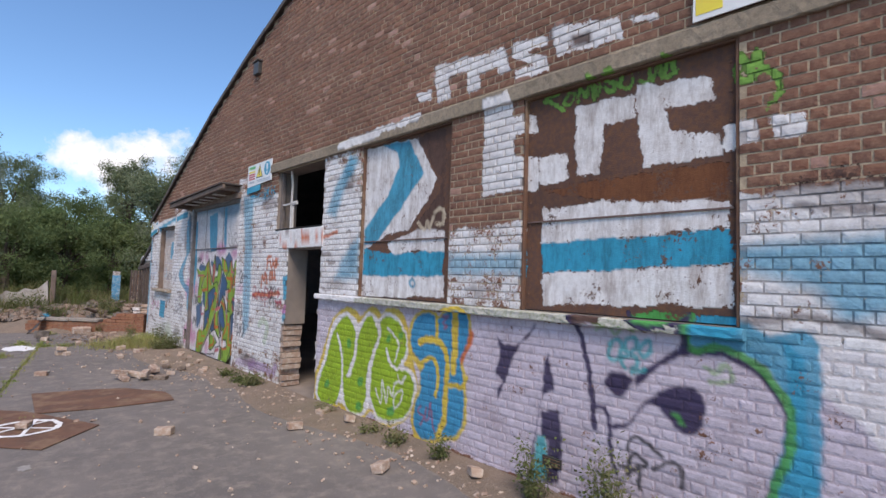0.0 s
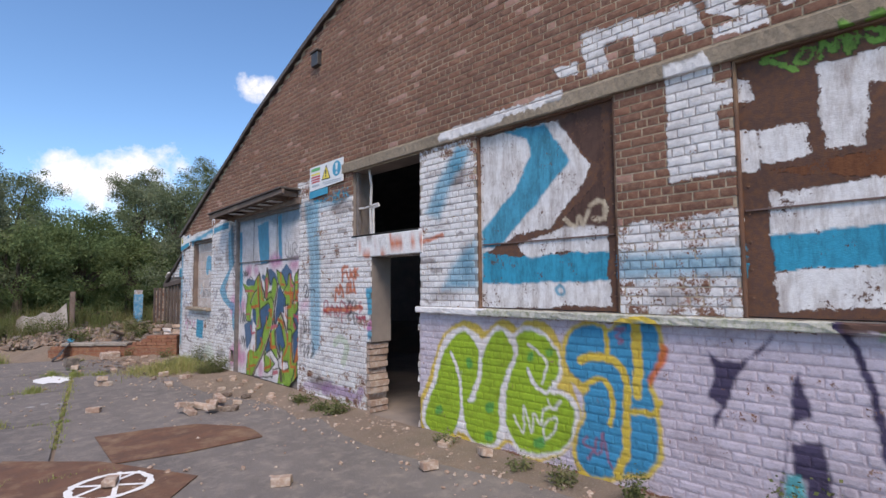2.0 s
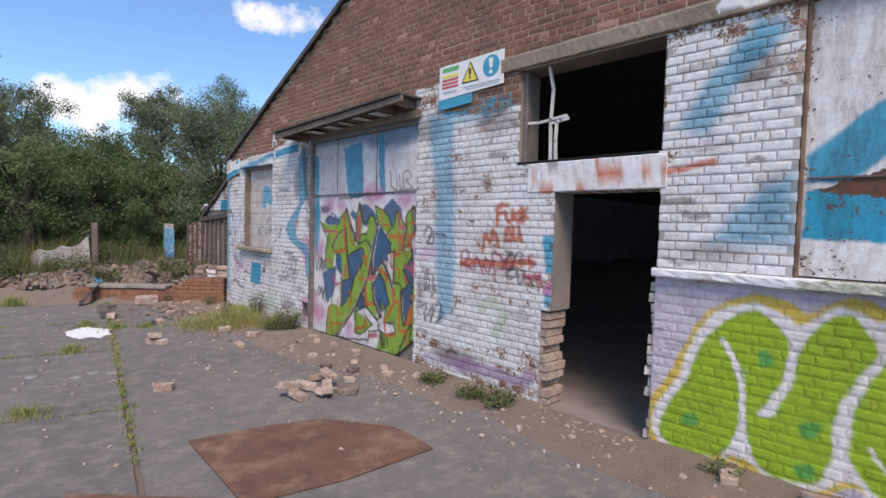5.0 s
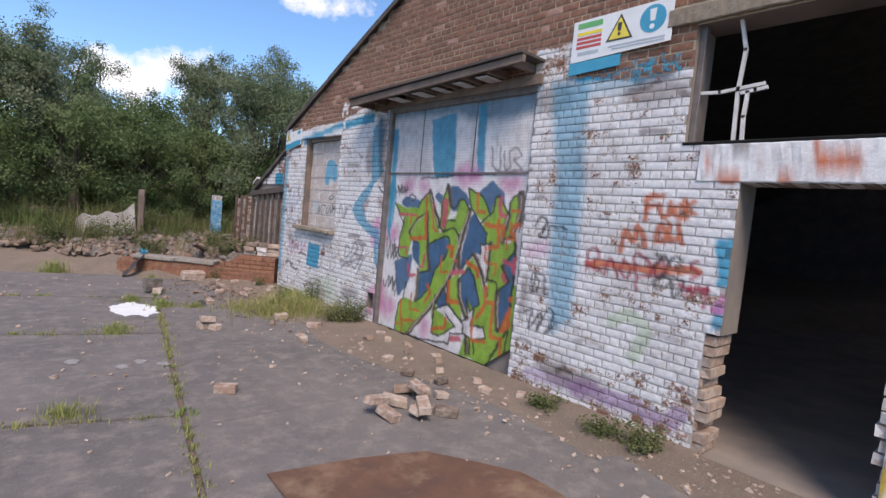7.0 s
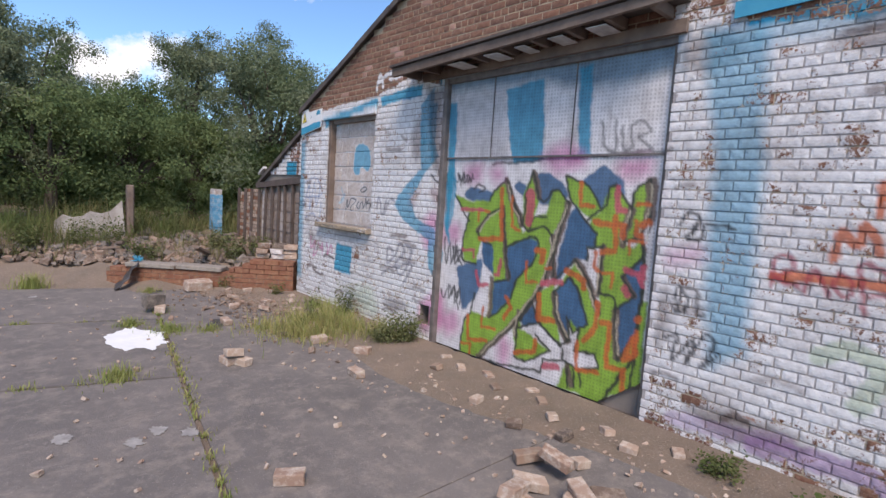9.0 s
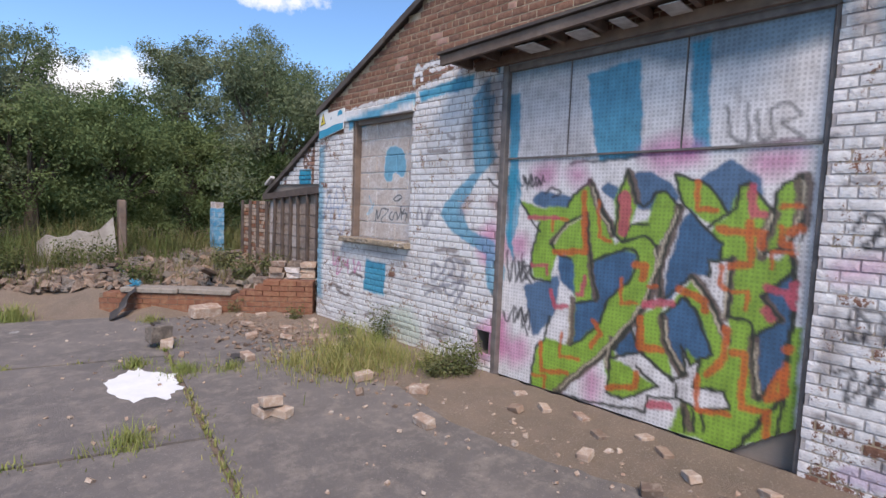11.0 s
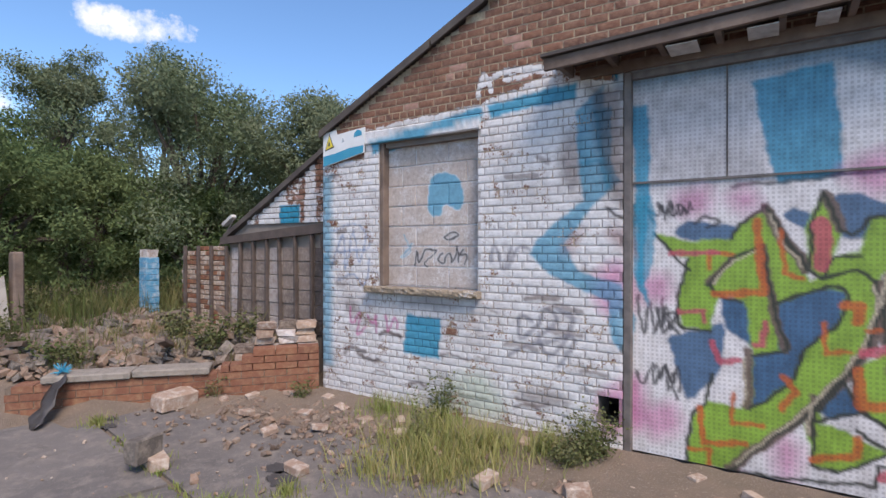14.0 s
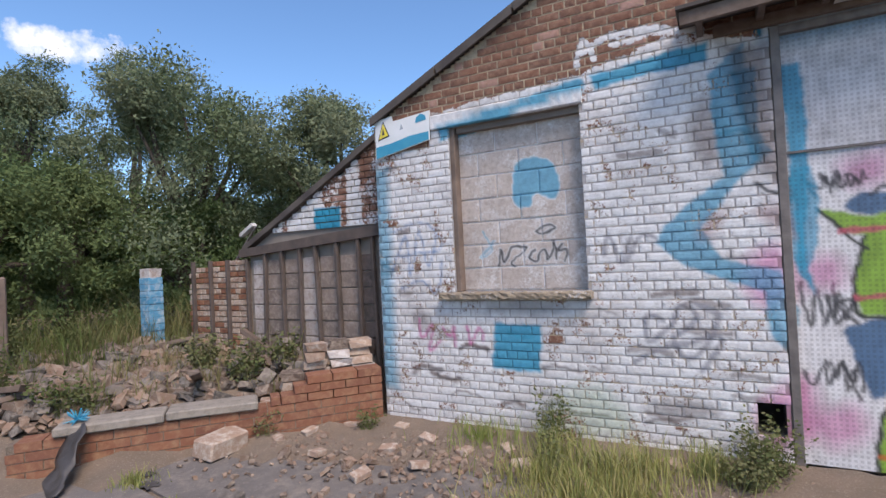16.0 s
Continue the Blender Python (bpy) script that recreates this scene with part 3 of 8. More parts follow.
stroke(BROWN, 0.040, [(5.56, 0.31), (5.72, 0.29), (5.88, 0.29)], 0.63)
stroke(BROWN, 0.030, [(5.39, 1.29), (5.44, 1.28), (5.49, 1.26)], 0.44)
stroke(BROWN, 0.040, [(5.34, 3.01), (5.41, 3.02), (5.47, 2.98)], 0.44)
stroke(BROWN, 0.057, [(6.39, 0.42), (6.51, 0.45), (6.62, 0.4)], 0.51)
stroke(BROWN, 0.043, [(5.27, 1.72), (5.37, 1.73), (5.48, 1.74)], 0.43)
stroke(BROWN, 0.053, [(8.67, 1.02), (8.77, 1), (8.87, 1.01)], 0.38)
stroke(BROWN, 0.033, [(5.53, 2.42), (5.68, 2.39), (5.83, 2.4)], 0.35)
stroke(BROWN, 0.030, [(5.52, 1.39), (5.64, 1.4), (5.76, 1.35)], 0.32)
stroke(BROWN, 0.024, [(5.96, 0.96), (6.05, 0.95), (6.14, 0.98)], 0.45)
stroke(BROWN, 0.050, [(7.31, 2.79), (7.44, 2.78), (7.57, 2.81)], 0.50)
stroke(BROWN, 0.048, [(7.69, 2.96), (7.83, 2.98), (7.97, 2.95)], 0.39)
stroke(BROWN, 0.031, [(5.69, 0.3), (5.76, 0.28), (5.82, 0.26)], 0.54)
stroke(BROWN, 0.022, [(8.1, 1.77), (8.15, 1.76), (8.19, 1.8)], 0.35)
stroke(BROWN, 0.037, [(8.81, 1.94), (8.88, 1.93), (8.95, 1.9)], 0.43)
fill(BROWN, [(8.55, 2.9), (8.8, 3.05), (9.05, 2.9), (8.8, 2.75)], 0.45, True, 0.05)
fill(BROWN, [(7.5, 2.85), (7.8, 2.98), (8.1, 2.85), (7.8, 2.73)], 0.45, True, 0.05)
fill(BROWN, [(8.88, 0.9), (8.95, 1.15), (9.02, 0.9), (8.95, 0.65)], 0.45, True, 0.05)
fill(BROWN, [(7.9, 0.25), (8.3, 0.35), (8.7, 0.25), (8.3, 0.15)], 0.45, True, 0.05)
fill(BROWN, [(5.25, 2.95), (5.4, 3.1), (5.55, 2.95), (5.4, 2.8)], 0.45, True, 0.05)
fill(BROWN, [(5.15, 2), (5.25, 2.2), (5.35, 2), (5.25, 1.8)], 0.45, True, 0.05)
fill(BROWN, [(5.35, 1.6), (5.6, 1.68), (5.85, 1.6), (5.6, 1.53)], 0.45, True, 0.05)
fill(BROWN, [(11.9, 2.4), (12.1, 2.65), (12.2, 2.4), (12.1, 2.15)], 0.45, True, 0.05)
fill(BROWN, [(12.1, 0.35), (12.3, 0.42), (12.6, 0.35), (12.3, 0.27)], 0.45, True, 0.05)
fill(BROWN, [(14.5, 1), (14.6, 1.1), (14.7, 1), (14.6, 0.9)], 0.45, True, 0.05)
fill(BROWN, [(2.8, 1.6), (3, 1.66), (3.2, 1.6), (3, 1.54)], 0.45, True, 0.05)
fill(BROWN, [(-0.75, 2.1), (-0.6, 2.2), (-0.45, 2.1), (-0.6, 2)], 0.45, True, 0.05)
fill(BROWN, [(13.2, 1.1), (13.6, 1.14), (13.9, 1.1), (13.6, 1.06)], 0.45, True, 0.05)
# pier between panels
fill(WHITE, [(3.47, 1.46), (3.47, 2.2), (2.54, 2.25), (2.54, 1.46)], 0.48)
fill(BLUE, [(3.47, 1.75), (3.47, 1.95), (2.54, 1.95), (2.54, 1.78)], 0.45, False, 0.05)
# lintel
fill(WHITE, [(5.654, 3.379), (5.633, 3.477), (3.981, 3.528), (3.957, 3.432)], 0.85)
fill(WHITE, [(5.443, 3.376), (5.486, 3.503), (3.995, 3.530), (3.980, 3.440), (4.630, 3.427)], 0.9)
# E on pier
fill(WHITE, [(3.026, 3.460), (2.704, 3.458), (2.657, 3.214), (2.441, 3.180), (2.422, 3.023), (2.636, 3.030), (2.651, 2.813), (2.420, 2.805), (2.400, 2.519), (2.647, 2.522), (3.013, 2.510)], 0.95)
# panel 2 letters
fill(WHITE, [(2.033, 3.156), (1.527, 3.135), (1.519, 2.971), (1.783, 2.963), (1.809, 2.580), (2.015, 2.586)], 0.97)
fill(WHITE, [(1.510, 3.203), (0.988, 3.127), (0.966, 2.980), (1.141, 2.973), (1.293, 2.981), (1.279, 2.816), (1.135, 2.798), (0.942, 2.728), (0.917, 2.604), (1.041, 2.587), (1.447, 2.579), (1.486, 2.816)], 0.97)
fill(WHITE, [(2.395, 2.796), (2.115, 2.783), (2.103, 2.561), (2.376, 2.562)], 0.97)
fill(WHITE, [(2.346, 2.335), (1.772, 2.342), (0.876, 2.266), (0.878, 2.109), (1.401, 2.074), (2.359, 2.046)], 0.9)
fill(BLUE, [(2.338, 2.035), (1.401, 2.062), (0.869, 2.083), (0.864, 1.873), (1.479, 1.832), (2.335, 1.796)], 0.85)
fill(WHITE, [(2.335, 1.772), (1.479, 1.819), (0.864, 1.855), (0.852, 1.594), (2.332, 1.520)], 0.92)
fill(RUSTRED, [(2.310, 2.491), (1.773, 2.518), (0.880, 2.531), (0.876, 2.292), (1.772, 2.364)], 0.7)
stroke(GREEN, 0.024, [(2.212, 3.320), (2.346, 3.280), (2.211, 3.213), (2.169, 3.174), (2.318, 3.273)], 0.8)
stroke(GREEN, 0.024, [(2.109, 3.293), (2.160, 3.234), (2.098, 3.205), (2.059, 3.271), (2.109, 3.303)], 0.8)
stroke(GREEN, 0.024, [(2.034, 3.203), (2.000, 3.312), (1.951, 3.229), (1.904, 3.323), (1.876, 3.196)], 0.8)
stroke(GREEN, 0.024, [(1.867, 3.322), (1.853, 3.218), (1.821, 3.264), (1.844, 3.338), (1.890, 3.338)], 0.8)
stroke(GREEN, 0.024, [(1.666, 3.355), (1.776, 3.319), (1.678, 3.257), (1.709, 3.199), (1.775, 3.252)], 0.8)
stroke(GREEN, 0.024, [(1.623, 3.334), (1.644, 3.239), (1.560, 3.216), (1.539, 3.340)], 0.8)
stroke(GREEN, 0.024, [(1.498, 3.349), (1.486, 3.239), (1.419, 3.233), (1.414, 3.332)], 0.8)
stroke(GREEN, 0.024, [(1.380, 3.222), (1.352, 3.339), (1.315, 3.220)], 0.8)
stroke(GREEN, 0.024, [(1.284, 3.334), (1.292, 3.226), (1.229, 3.236), (1.247, 3.323), (1.292, 3.345)], 0.8)
fill(GREEN, [(1.219, 3.245), (1.200, 3.240), (1.201, 3.220), (1.219, 3.225)], 0.6)
# right-hand dashes
fill(WHITE, [(0.898, 2.764), (0.704, 2.776), (0.691, 2.615), (0.893, 2.616)], 0.85)
fill(WHITE, [(0.612, 2.772), (0.448, 2.768), (0.438, 2.617), (0.602, 2.615)], 0.85)
stroke(GREEN, 0.032, [(0.833, 3.134), (0.787, 3.230), (0.744, 3.072), (0.699, 3.202), (0.686, 3.126), (0.834, 3.098), (0.759, 3.022), (0.672, 3.086), (0.603, 3.031), (0.583, 2.921), (0.633, 2.812)], 0.7)
# band writing above lintel
fill(WHITE, [(4.058, 3.765), (3.822, 3.751), (3.798, 3.636), (4.023, 3.650)], 0.9)
fill(WHITE, [(3.776, 4.002), (3.329, 3.946), (3.300, 3.817), (3.558, 3.827), (3.503, 3.565), (3.702, 3.581)], 0.9)
fill(WHITE, [(3.304, 3.939), (2.799, 3.900), (2.707, 3.650), (2.864, 3.637), (2.882, 3.727), (3.111, 3.734), (3.089, 3.571), (3.250, 3.576)], 0.9)
fill(WHITE, [(2.692, 3.894), (2.328, 3.857), (2.326, 3.762), (2.533, 3.778), (2.293, 3.637), (2.291, 3.532), (2.649, 3.551), (2.665, 3.638), (2.450, 3.631), (2.689, 3.766)], 0.9)
fill(WHITE, [(2.255, 3.894), (1.632, 3.774), (1.596, 3.590), (2.201, 3.620)], 0.9)
fill(BROWN, [(2.057, 3.756), (1.890, 3.740), (1.873, 3.647), (2.039, 3.660)], 0.9)
fill(WHITE, [(1.535, 3.721), (1.328, 3.691), (1.319, 3.631), (1.520, 3.661)], 0.9)
# panel 1: big figure
fill(WHITE, [(5.056, 3.309), (4.247, 3.282), (4.064, 3.279), (3.913, 3.014), (3.740, 2.780), (3.854, 2.583), (4.181, 2.264), (4.573, 2.202), (5.052, 2.054)], 0.9)
fill(BLUE, [(4.708, 3.303), (4.224, 3.276), (3.957, 2.867), (4.134, 2.696), (4.573, 2.301), (4.818, 2.119), (5.052, 2.107), (5.053, 2.292), (4.599, 2.675), (4.394, 3.006), (4.444, 3.163)], 0.95)
fill(BROWN, [(4.086, 3.285), (3.612, 3.291), (3.621, 2.211), (4.113, 2.189), (3.753, 2.545), (3.654, 2.763), (3.811, 2.925)], 0.85)
fill(WHITE, [(4.573, 2.104), (4.251, 2.177), (4.024, 2.249), (3.602, 2.210), (3.593, 2.002), (4.159, 2.009), (4.445, 1.952)], 0.92)
fill(BLUE, [(5.052, 2.054), (4.573, 1.981), (3.593, 1.989), (3.595, 1.726), (5.051, 1.711)], 0.95)
fill(WHITE, [(5.051, 1.711), (3.587, 1.734), (3.571, 1.530), (5.050, 1.449)], 0.95)
stroke(BLUE, 0.03, [(4.138, 1.654), (4.093, 1.699), (4.049, 1.655), (4.071, 1.610), (4.124, 1.618), (4.138, 1.654)], 0.8)
stroke(CREAM, 0.045, [(3.742, 2.415), (3.676, 2.449), (3.601, 2.405), (3.620, 2.295), (3.716, 2.284)], 0.8)
stroke(CREAM, 0.04, [(4.024, 2.317), (3.918, 2.239), (3.855, 2.321), (3.823, 2.230), (3.766, 2.367)], 0.8)
# blue haze on the piers
fill(BLUE, [(5.724, 2.898), (5.375, 3.289), (5.179, 3.190), (5.474, 2.858), (5.684, 2.486), (5.910, 2.569)], 0.65, False, 0.05)
fill(BLUE, [(5.502, 1.905), (5.112, 2.213), (5.080, 1.684), (5.640, 1.653)], 0.6, False, 0.05)
stroke(ORANGE, 0.06, [(7.279, 2.217), (7.139, 2.112), (6.929, 2.217), (6.723, 2.125), (6.506, 2.237), (6.443, 2.192)], 0.75)
stroke(ORANGE, 0.05, [(6.605, 2.360), (6.567, 2.225), (6.479, 2.325), (6.414, 2.217), (6.302, 2.338), (6.074, 2.198), (5.970, 2.226), (5.630, 2.288)], 0.8)
# lime letters
fill(YELLOW, [(6.104, 0.180), (5.889, 0.628), (5.758, 0.933), (5.636, 1.143), (5.363, 1.301), (5.109, 1.290), (4.988, 1.221), (4.844, 1.333), (4.679, 1.352), (4.548, 1.279), (4.422, 1.358), (4.231, 1.347), (4.075, 1.203), (4.033, 0.945), (3.949, 0.785), (3.869, 0.546), (3.973, 0.267), (4.190, 0.100), (4.473, 0.020), (4.678, 0.130), (4.842, 0.039), (5.073, -0.048), (5.290, -0.026), (5.388, 0.056), (5.592, -0.021), (5.883, -0.034)], 0.95, True)
fill(CHALK, [(6.016, 0.198), (5.814, 0.611), (5.742, 0.878), (5.587, 1.147), (5.330, 1.249), (5.108, 1.186), (5.017, 1.142), (4.844, 1.292), (4.679, 1.245), (4.615, 1.225), (4.472, 1.294), (4.278, 1.275), (4.097, 1.112), (4.063, 0.896), (4.121, 0.756), (3.950, 0.699), (3.889, 0.521), (3.994, 0.262), (4.235, 0.109), (4.549, 0.046), (4.705, 0.171), (4.898, 0.049), (5.134, 0.014), (5.323, 0.098), (5.455, 0.105), (5.627, -0.013), (5.883, -0.006)], 1.0, True)
fill(LIME, [(5.946, 0.212), (5.740, 0.622), (5.670, 0.858), (5.544, 1.067), (5.329, 1.195), (5.170, 1.128), (5.077, 0.955), (5.137, 0.687), (5.229, 0.488), (5.167, 0.473), (5.076, 0.696), (5.017, 0.962), (4.912, 1.176), (4.788, 1.246), (4.679, 1.171), (4.626, 1.007), (4.760, 0.745), (4.815, 0.538), (4.814, 0.292), (4.898, 0.099), (5.104, 0.047), (5.259, 0.113), (5.358, 0.438), (5.340, 0.763), (5.422, 0.155), (5.627, 0.026), (5.883, 0.040)], 1.0, True)
fill(LIME, [(4.721, 0.556), (4.689, 0.756), (4.574, 1.013), (4.574, 1.181), (4.422, 1.255), (4.232, 1.211), (4.106, 1.067), (4.098, 0.891), (4.188, 0.699), (4.034, 0.683), (3.930, 0.533), (4.015, 0.278), (4.235, 0.145), (4.523, 0.099), (4.705, 0.268)], 1.0, True)
stroke(CHALK, 0.04, [(5.509, 0.949), (5.393, 0.755), (5.352, 0.492), (5.376, 0.219), (5.455, 0.083)], 1)
stroke(CHALK, 0.04, [(5.229, 0.461), (5.124, 0.637), (5.047, 1.010)], 1)
stroke(CHALK, 0.04, [(5.356, 0.117), (5.324, 0.231), (5.291, 0.105)], 1)
stroke(CHALK, 0.025, [(4.447, 1.131), (4.233, 0.984), (4.265, 0.799), (4.279, 0.765)], 0.9)
stroke(CHALK, 0.035, [(4.447, 0.887), (4.350, 0.739), (4.233, 0.691), (4.143, 0.796)], 1)
stroke(CHALK, 0.022, [(4.626, 0.406), (4.523, 0.263), (4.498, 0.527), (4.424, 0.287), (4.385, 0.480), (4.304, 0.384), (4.280, 0.525), (4.121, 0.557)], 0.9)
stroke(CHALK, 0.022, [(4.211, 0.628), (4.166, 0.548), (4.077, 0.632)], 0.9)
stroke(CHALK, 0.022, [(4.281, 0.231), (4.257, 0.417), (4.122, 0.469), (4.167, 0.349), (4.281, 0.254)], 0.9)
fill(GREEN2, [(5.276, 0.905), (5.200, 0.930), (5.187, 0.837), (5.263, 0.816)], 0.85, True)
fill(GREEN2, [(4.447, 1.037), (4.384, 1.063), (4.384, 0.988), (4.442, 0.981)], 0.85, True)
fill(GREEN2, [(4.998, 0.464), (4.888, 0.505), (4.899, 0.413), (4.980, 0.396)], 0.85, True)
fill(GREEN2, [(5.014, 0.171), (4.910, 0.210), (4.910, 0.121), (5.002, 0.098)], 0.85, True)
fill(GREEN2, [(5.774, 0.303), (5.680, 0.344), (5.665, 0.269), (5.751, 0.229)], 0.85, True)
fill(GREEN2, [(4.385, 0.228), (4.281, 0.276), (4.281, 0.186), (4.376, 0.162)], 0.85, True)
fill(GREEN2, [(4.232, 1.098), (4.164, 1.114), (4.164, 1.051), (4.223, 1.044)], 0.7, True)
# blue letters
fill(YELLOW, [(4.054, 1.073), (4.010, 1.252), (3.844, 1.372), (3.650, 1.364), (3.577, 1.337), (3.470, 1.416), (3.269, 1.436), (3.145, 1.399), (3.110, 1.219), (3.148, 1.067), (3.211, 0.947), (3.167, 0.771), (3.154, 0.555), (3.157, 0.337), (3.283, 0.159), (3.482, 0.107), (3.698, 0.017), (3.912, 0.031), (3.964, 0.270), (3.857, 0.549), (3.868, 0.756), (4.012, 0.861)], 0.95, True)
fill(SKY, [(4.011, 1.078), (3.968, 1.234), (3.824, 1.340), (3.669, 1.330), (3.596, 1.287), (3.470, 1.377), (3.286, 1.397), (3.176, 1.360), (3.147, 1.215), (3.186, 1.025), (3.243, 0.905), (3.198, 0.728), (3.191, 0.510), (3.203, 0.324), (3.314, 0.186), (3.481, 0.145), (3.698, 0.058), (3.872, 0.086), (3.923, 0.281), (3.829, 0.555), (3.848, 0.718), (3.788, 0.812), (3.969, 0.910)], 1.0, True)
stroke(YELLOW, 0.045, [(3.621, 1.326), (3.596, 1.206), (3.608, 1.084)], 1)
stroke(YELLOW, 0.07, [(3.858, 1.032), (3.652, 1.087), (3.491, 1.020), (3.434, 0.834), (3.443, 0.561), (3.462, 0.325), (3.551, 0.123)], 1)
stroke(YELLOW, 0.05, [(3.827, 0.826), (3.673, 0.893), (3.589, 0.806), (3.564, 0.691), (3.591, 0.527)], 1)
stroke(YELLOW, 0.085, [(3.338, 1.386), (3.337, 1.118), (3.344, 0.812)], 1)
stroke(YELLOW, 0.05, [(3.436, 0.648), (3.309, 0.675), (3.214, 0.669), (3.152, 0.774)], 1)
stroke(RED, 0.025, [(3.523, 1.333), (3.436, 1.340), (3.506, 1.275), (3.444, 1.241), (3.489, 1.217)], 0.6)
stroke(RED, 0.025, [(3.810, 0.372), (3.850, 0.300), (3.753, 0.264), (3.812, 0.186)], 0.6)
stroke(RED, 0.025, [(3.714, 0.376), (3.734, 0.249), (3.677, 0.285), (3.657, 0.431), (3.622, 0.240), (3.587, 0.171)], 0.6)
fill(ORANGE, [(3.131, 1.235), (3.081, 1.185), (3.118, 1.072), (3.227, 0.889), (3.258, 0.940), (3.194, 1.061)], 0.9)
# A and S
fill(PURPLE, [(2.777, 1.210), (2.703, 1.143), (2.568, 1.148), (2.439, 1.219), (2.364, 1.344), (2.386, 1.328), (2.528, 1.162), (2.623, 0.956), (2.767, 0.637), (2.781, 0.734), (2.710, 0.820), (2.802, 0.856), (2.744, 1.039)], 0.95)
fill(PURPLE, [(2.266, 1.075), (2.235, 1.124), (2.162, 0.840), (2.289, 0.772)], 0.95)
fill(PURPLE, [(2.284, 0.773), (2.387, 0.060), (2.424, 0.049), (2.323, 0.536)], 0.95)
fill(PURPLE, [(2.282, 0.645), (2.120, 0.669), (2.084, 0.455), (2.106, 0.121), (2.256, 0.076), (2.218, 0.423), (2.285, 0.430)], 0.95)
fill(TEAL, [(2.322, 0.421), (2.239, 0.454), (2.225, 0.107), (2.386, 0.051)], 0.9)
stroke(PURPLE, 0.045, [(1.982, 1.441), (1.901, 1.229), (1.832, 0.896), (1.787, 0.619)], 0.95)
fill(BROWN, [(1.963, 1.464), (1.755, 1.477), (1.755, 1.405), (1.948, 1.377)], 0.8)
stroke(PURPLE, 0.03, [(1.788, 0.777), (1.710, 0.784), (1.680, 0.675), (1.659, 0.517), (1.610, 0.329)], 0.95)
fill(PURPLE, [(1.719, 0.977), (1.660, 1.048), (1.538, 1.058), (1.452, 1.008), (1.310, 1.138), (1.135, 1.237), (0.910, 1.257), (0.762, 1.214), (0.652, 1.130), (0.574, 0.980), (0.563, 0.821), (0.605, 0.617), (0.673, 0.434), (0.660, 0.438), (0.584, 0.623), (0.540, 0.827), (0.553, 1.000), (0.630, 1.166), (0.748, 1.257), (0.910, 1.300), (1.135, 1.289), (1.347, 1.164), (1.460, 1.070), (1.558, 0.902), (1.668, 0.915)], 0.98, True)
fill(PURPLE, [(1.689, 0.665), (1.538, 0.714), (1.384, 0.894), (1.204, 1.021), (1.070, 1.026), (0.999, 0.930), (1.023, 0.800), (1.088, 0.731), (1.188, 0.763), (1.329, 0.874), (1.422, 0.829), (1.538, 0.686), (1.639, 0.644)], 0.98, True)
fill(GREEN2, [(1.233, 0.840), (1.178, 0.851), (1.131, 0.787), (1.164, 0.787)], 0.9)
fill(BLUE, [(1.117, 1.480), (0.847, 1.517), (0.622, 1.433), (0.399, 1.390), (0.412, 0.513), (0.633, 0.440), (0.552, 0.728), (0.524, 0.926), (0.560, 1.112), (0.678, 1.259), (0.849, 1.324), (1.101, 1.315)], 0.85, True)
stroke(GREEN2, 0.05, [(1.107, 1.500), (1.101, 1.296), (0.909, 1.318), (0.734, 1.269), (0.599, 1.138), (0.528, 0.957), (0.552, 0.728), (0.633, 0.447)], 0.9)
stroke(PURPLE, 0.05, [(1.140, 1.516), (1.135, 1.266)], 0.9)
fill(GREEN2, [(1.539, 1.491), (1.134, 1.517), (1.238, 1.453), (1.384, 1.418)], 0.8, True)
stroke(PURPLE, 0.03, [(1.559, 1.490), (1.384, 1.410), (1.238, 1.434), (1.134, 1.498)], 0.9)
stroke(TEAL, 0.035, [(1.669, 1.254), (1.620, 1.300), (1.579, 1.243), (1.619, 1.144), (1.682, 1.169), (1.669, 1.254)], 0.8)
stroke(TEAL, 0.035, [(1.558, 1.245), (1.559, 1.306), (1.491, 1.321), (1.479, 1.254), (1.538, 1.219), (1.558, 1.245)], 0.8)
stroke(TEAL, 0.035, [(1.441, 1.278), (1.391, 1.323), (1.365, 1.267), (1.403, 1.212), (1.452, 1.229), (1.441, 1.278)], 0.8)
stroke(TEAL, 0.035, [(1.558, 1.104), (1.579, 1.162), (1.499, 1.192), (1.452, 1.158), (1.499, 1.092), (1.403, 1.117)], 0.8)
stroke(BLACK, 0.025, [(1.530, 0.529), (1.499, 0.616), (1.422, 0.622), (1.330, 0.561), (1.276, 0.537)], 0.9)
stroke(BLACK, 0.03, [(1.578, 0.398), (1.480, 0.405), (1.385, 0.462), (1.499, 0.498), (1.518, 0.355), (1.441, 0.435), (1.430, 0.284)], 0.9)
stroke(BLACK, 0.03, [(1.330, 0.447), (1.206, 0.511), (1.139, 0.464), (1.146, 0.371)], 0.8)
stroke(GREEN, 0.03, [(1.004, 1.181), (0.942, 1.154), (0.880, 1.215), (0.851, 1.132), (0.973, 1.096)], 0.5)
stroke(GREEN, 0.03, [(1.790, 1.347), (1.703, 1.397), (1.640, 1.340), (1.579, 1.406), (1.499, 1.373)], 0.5)
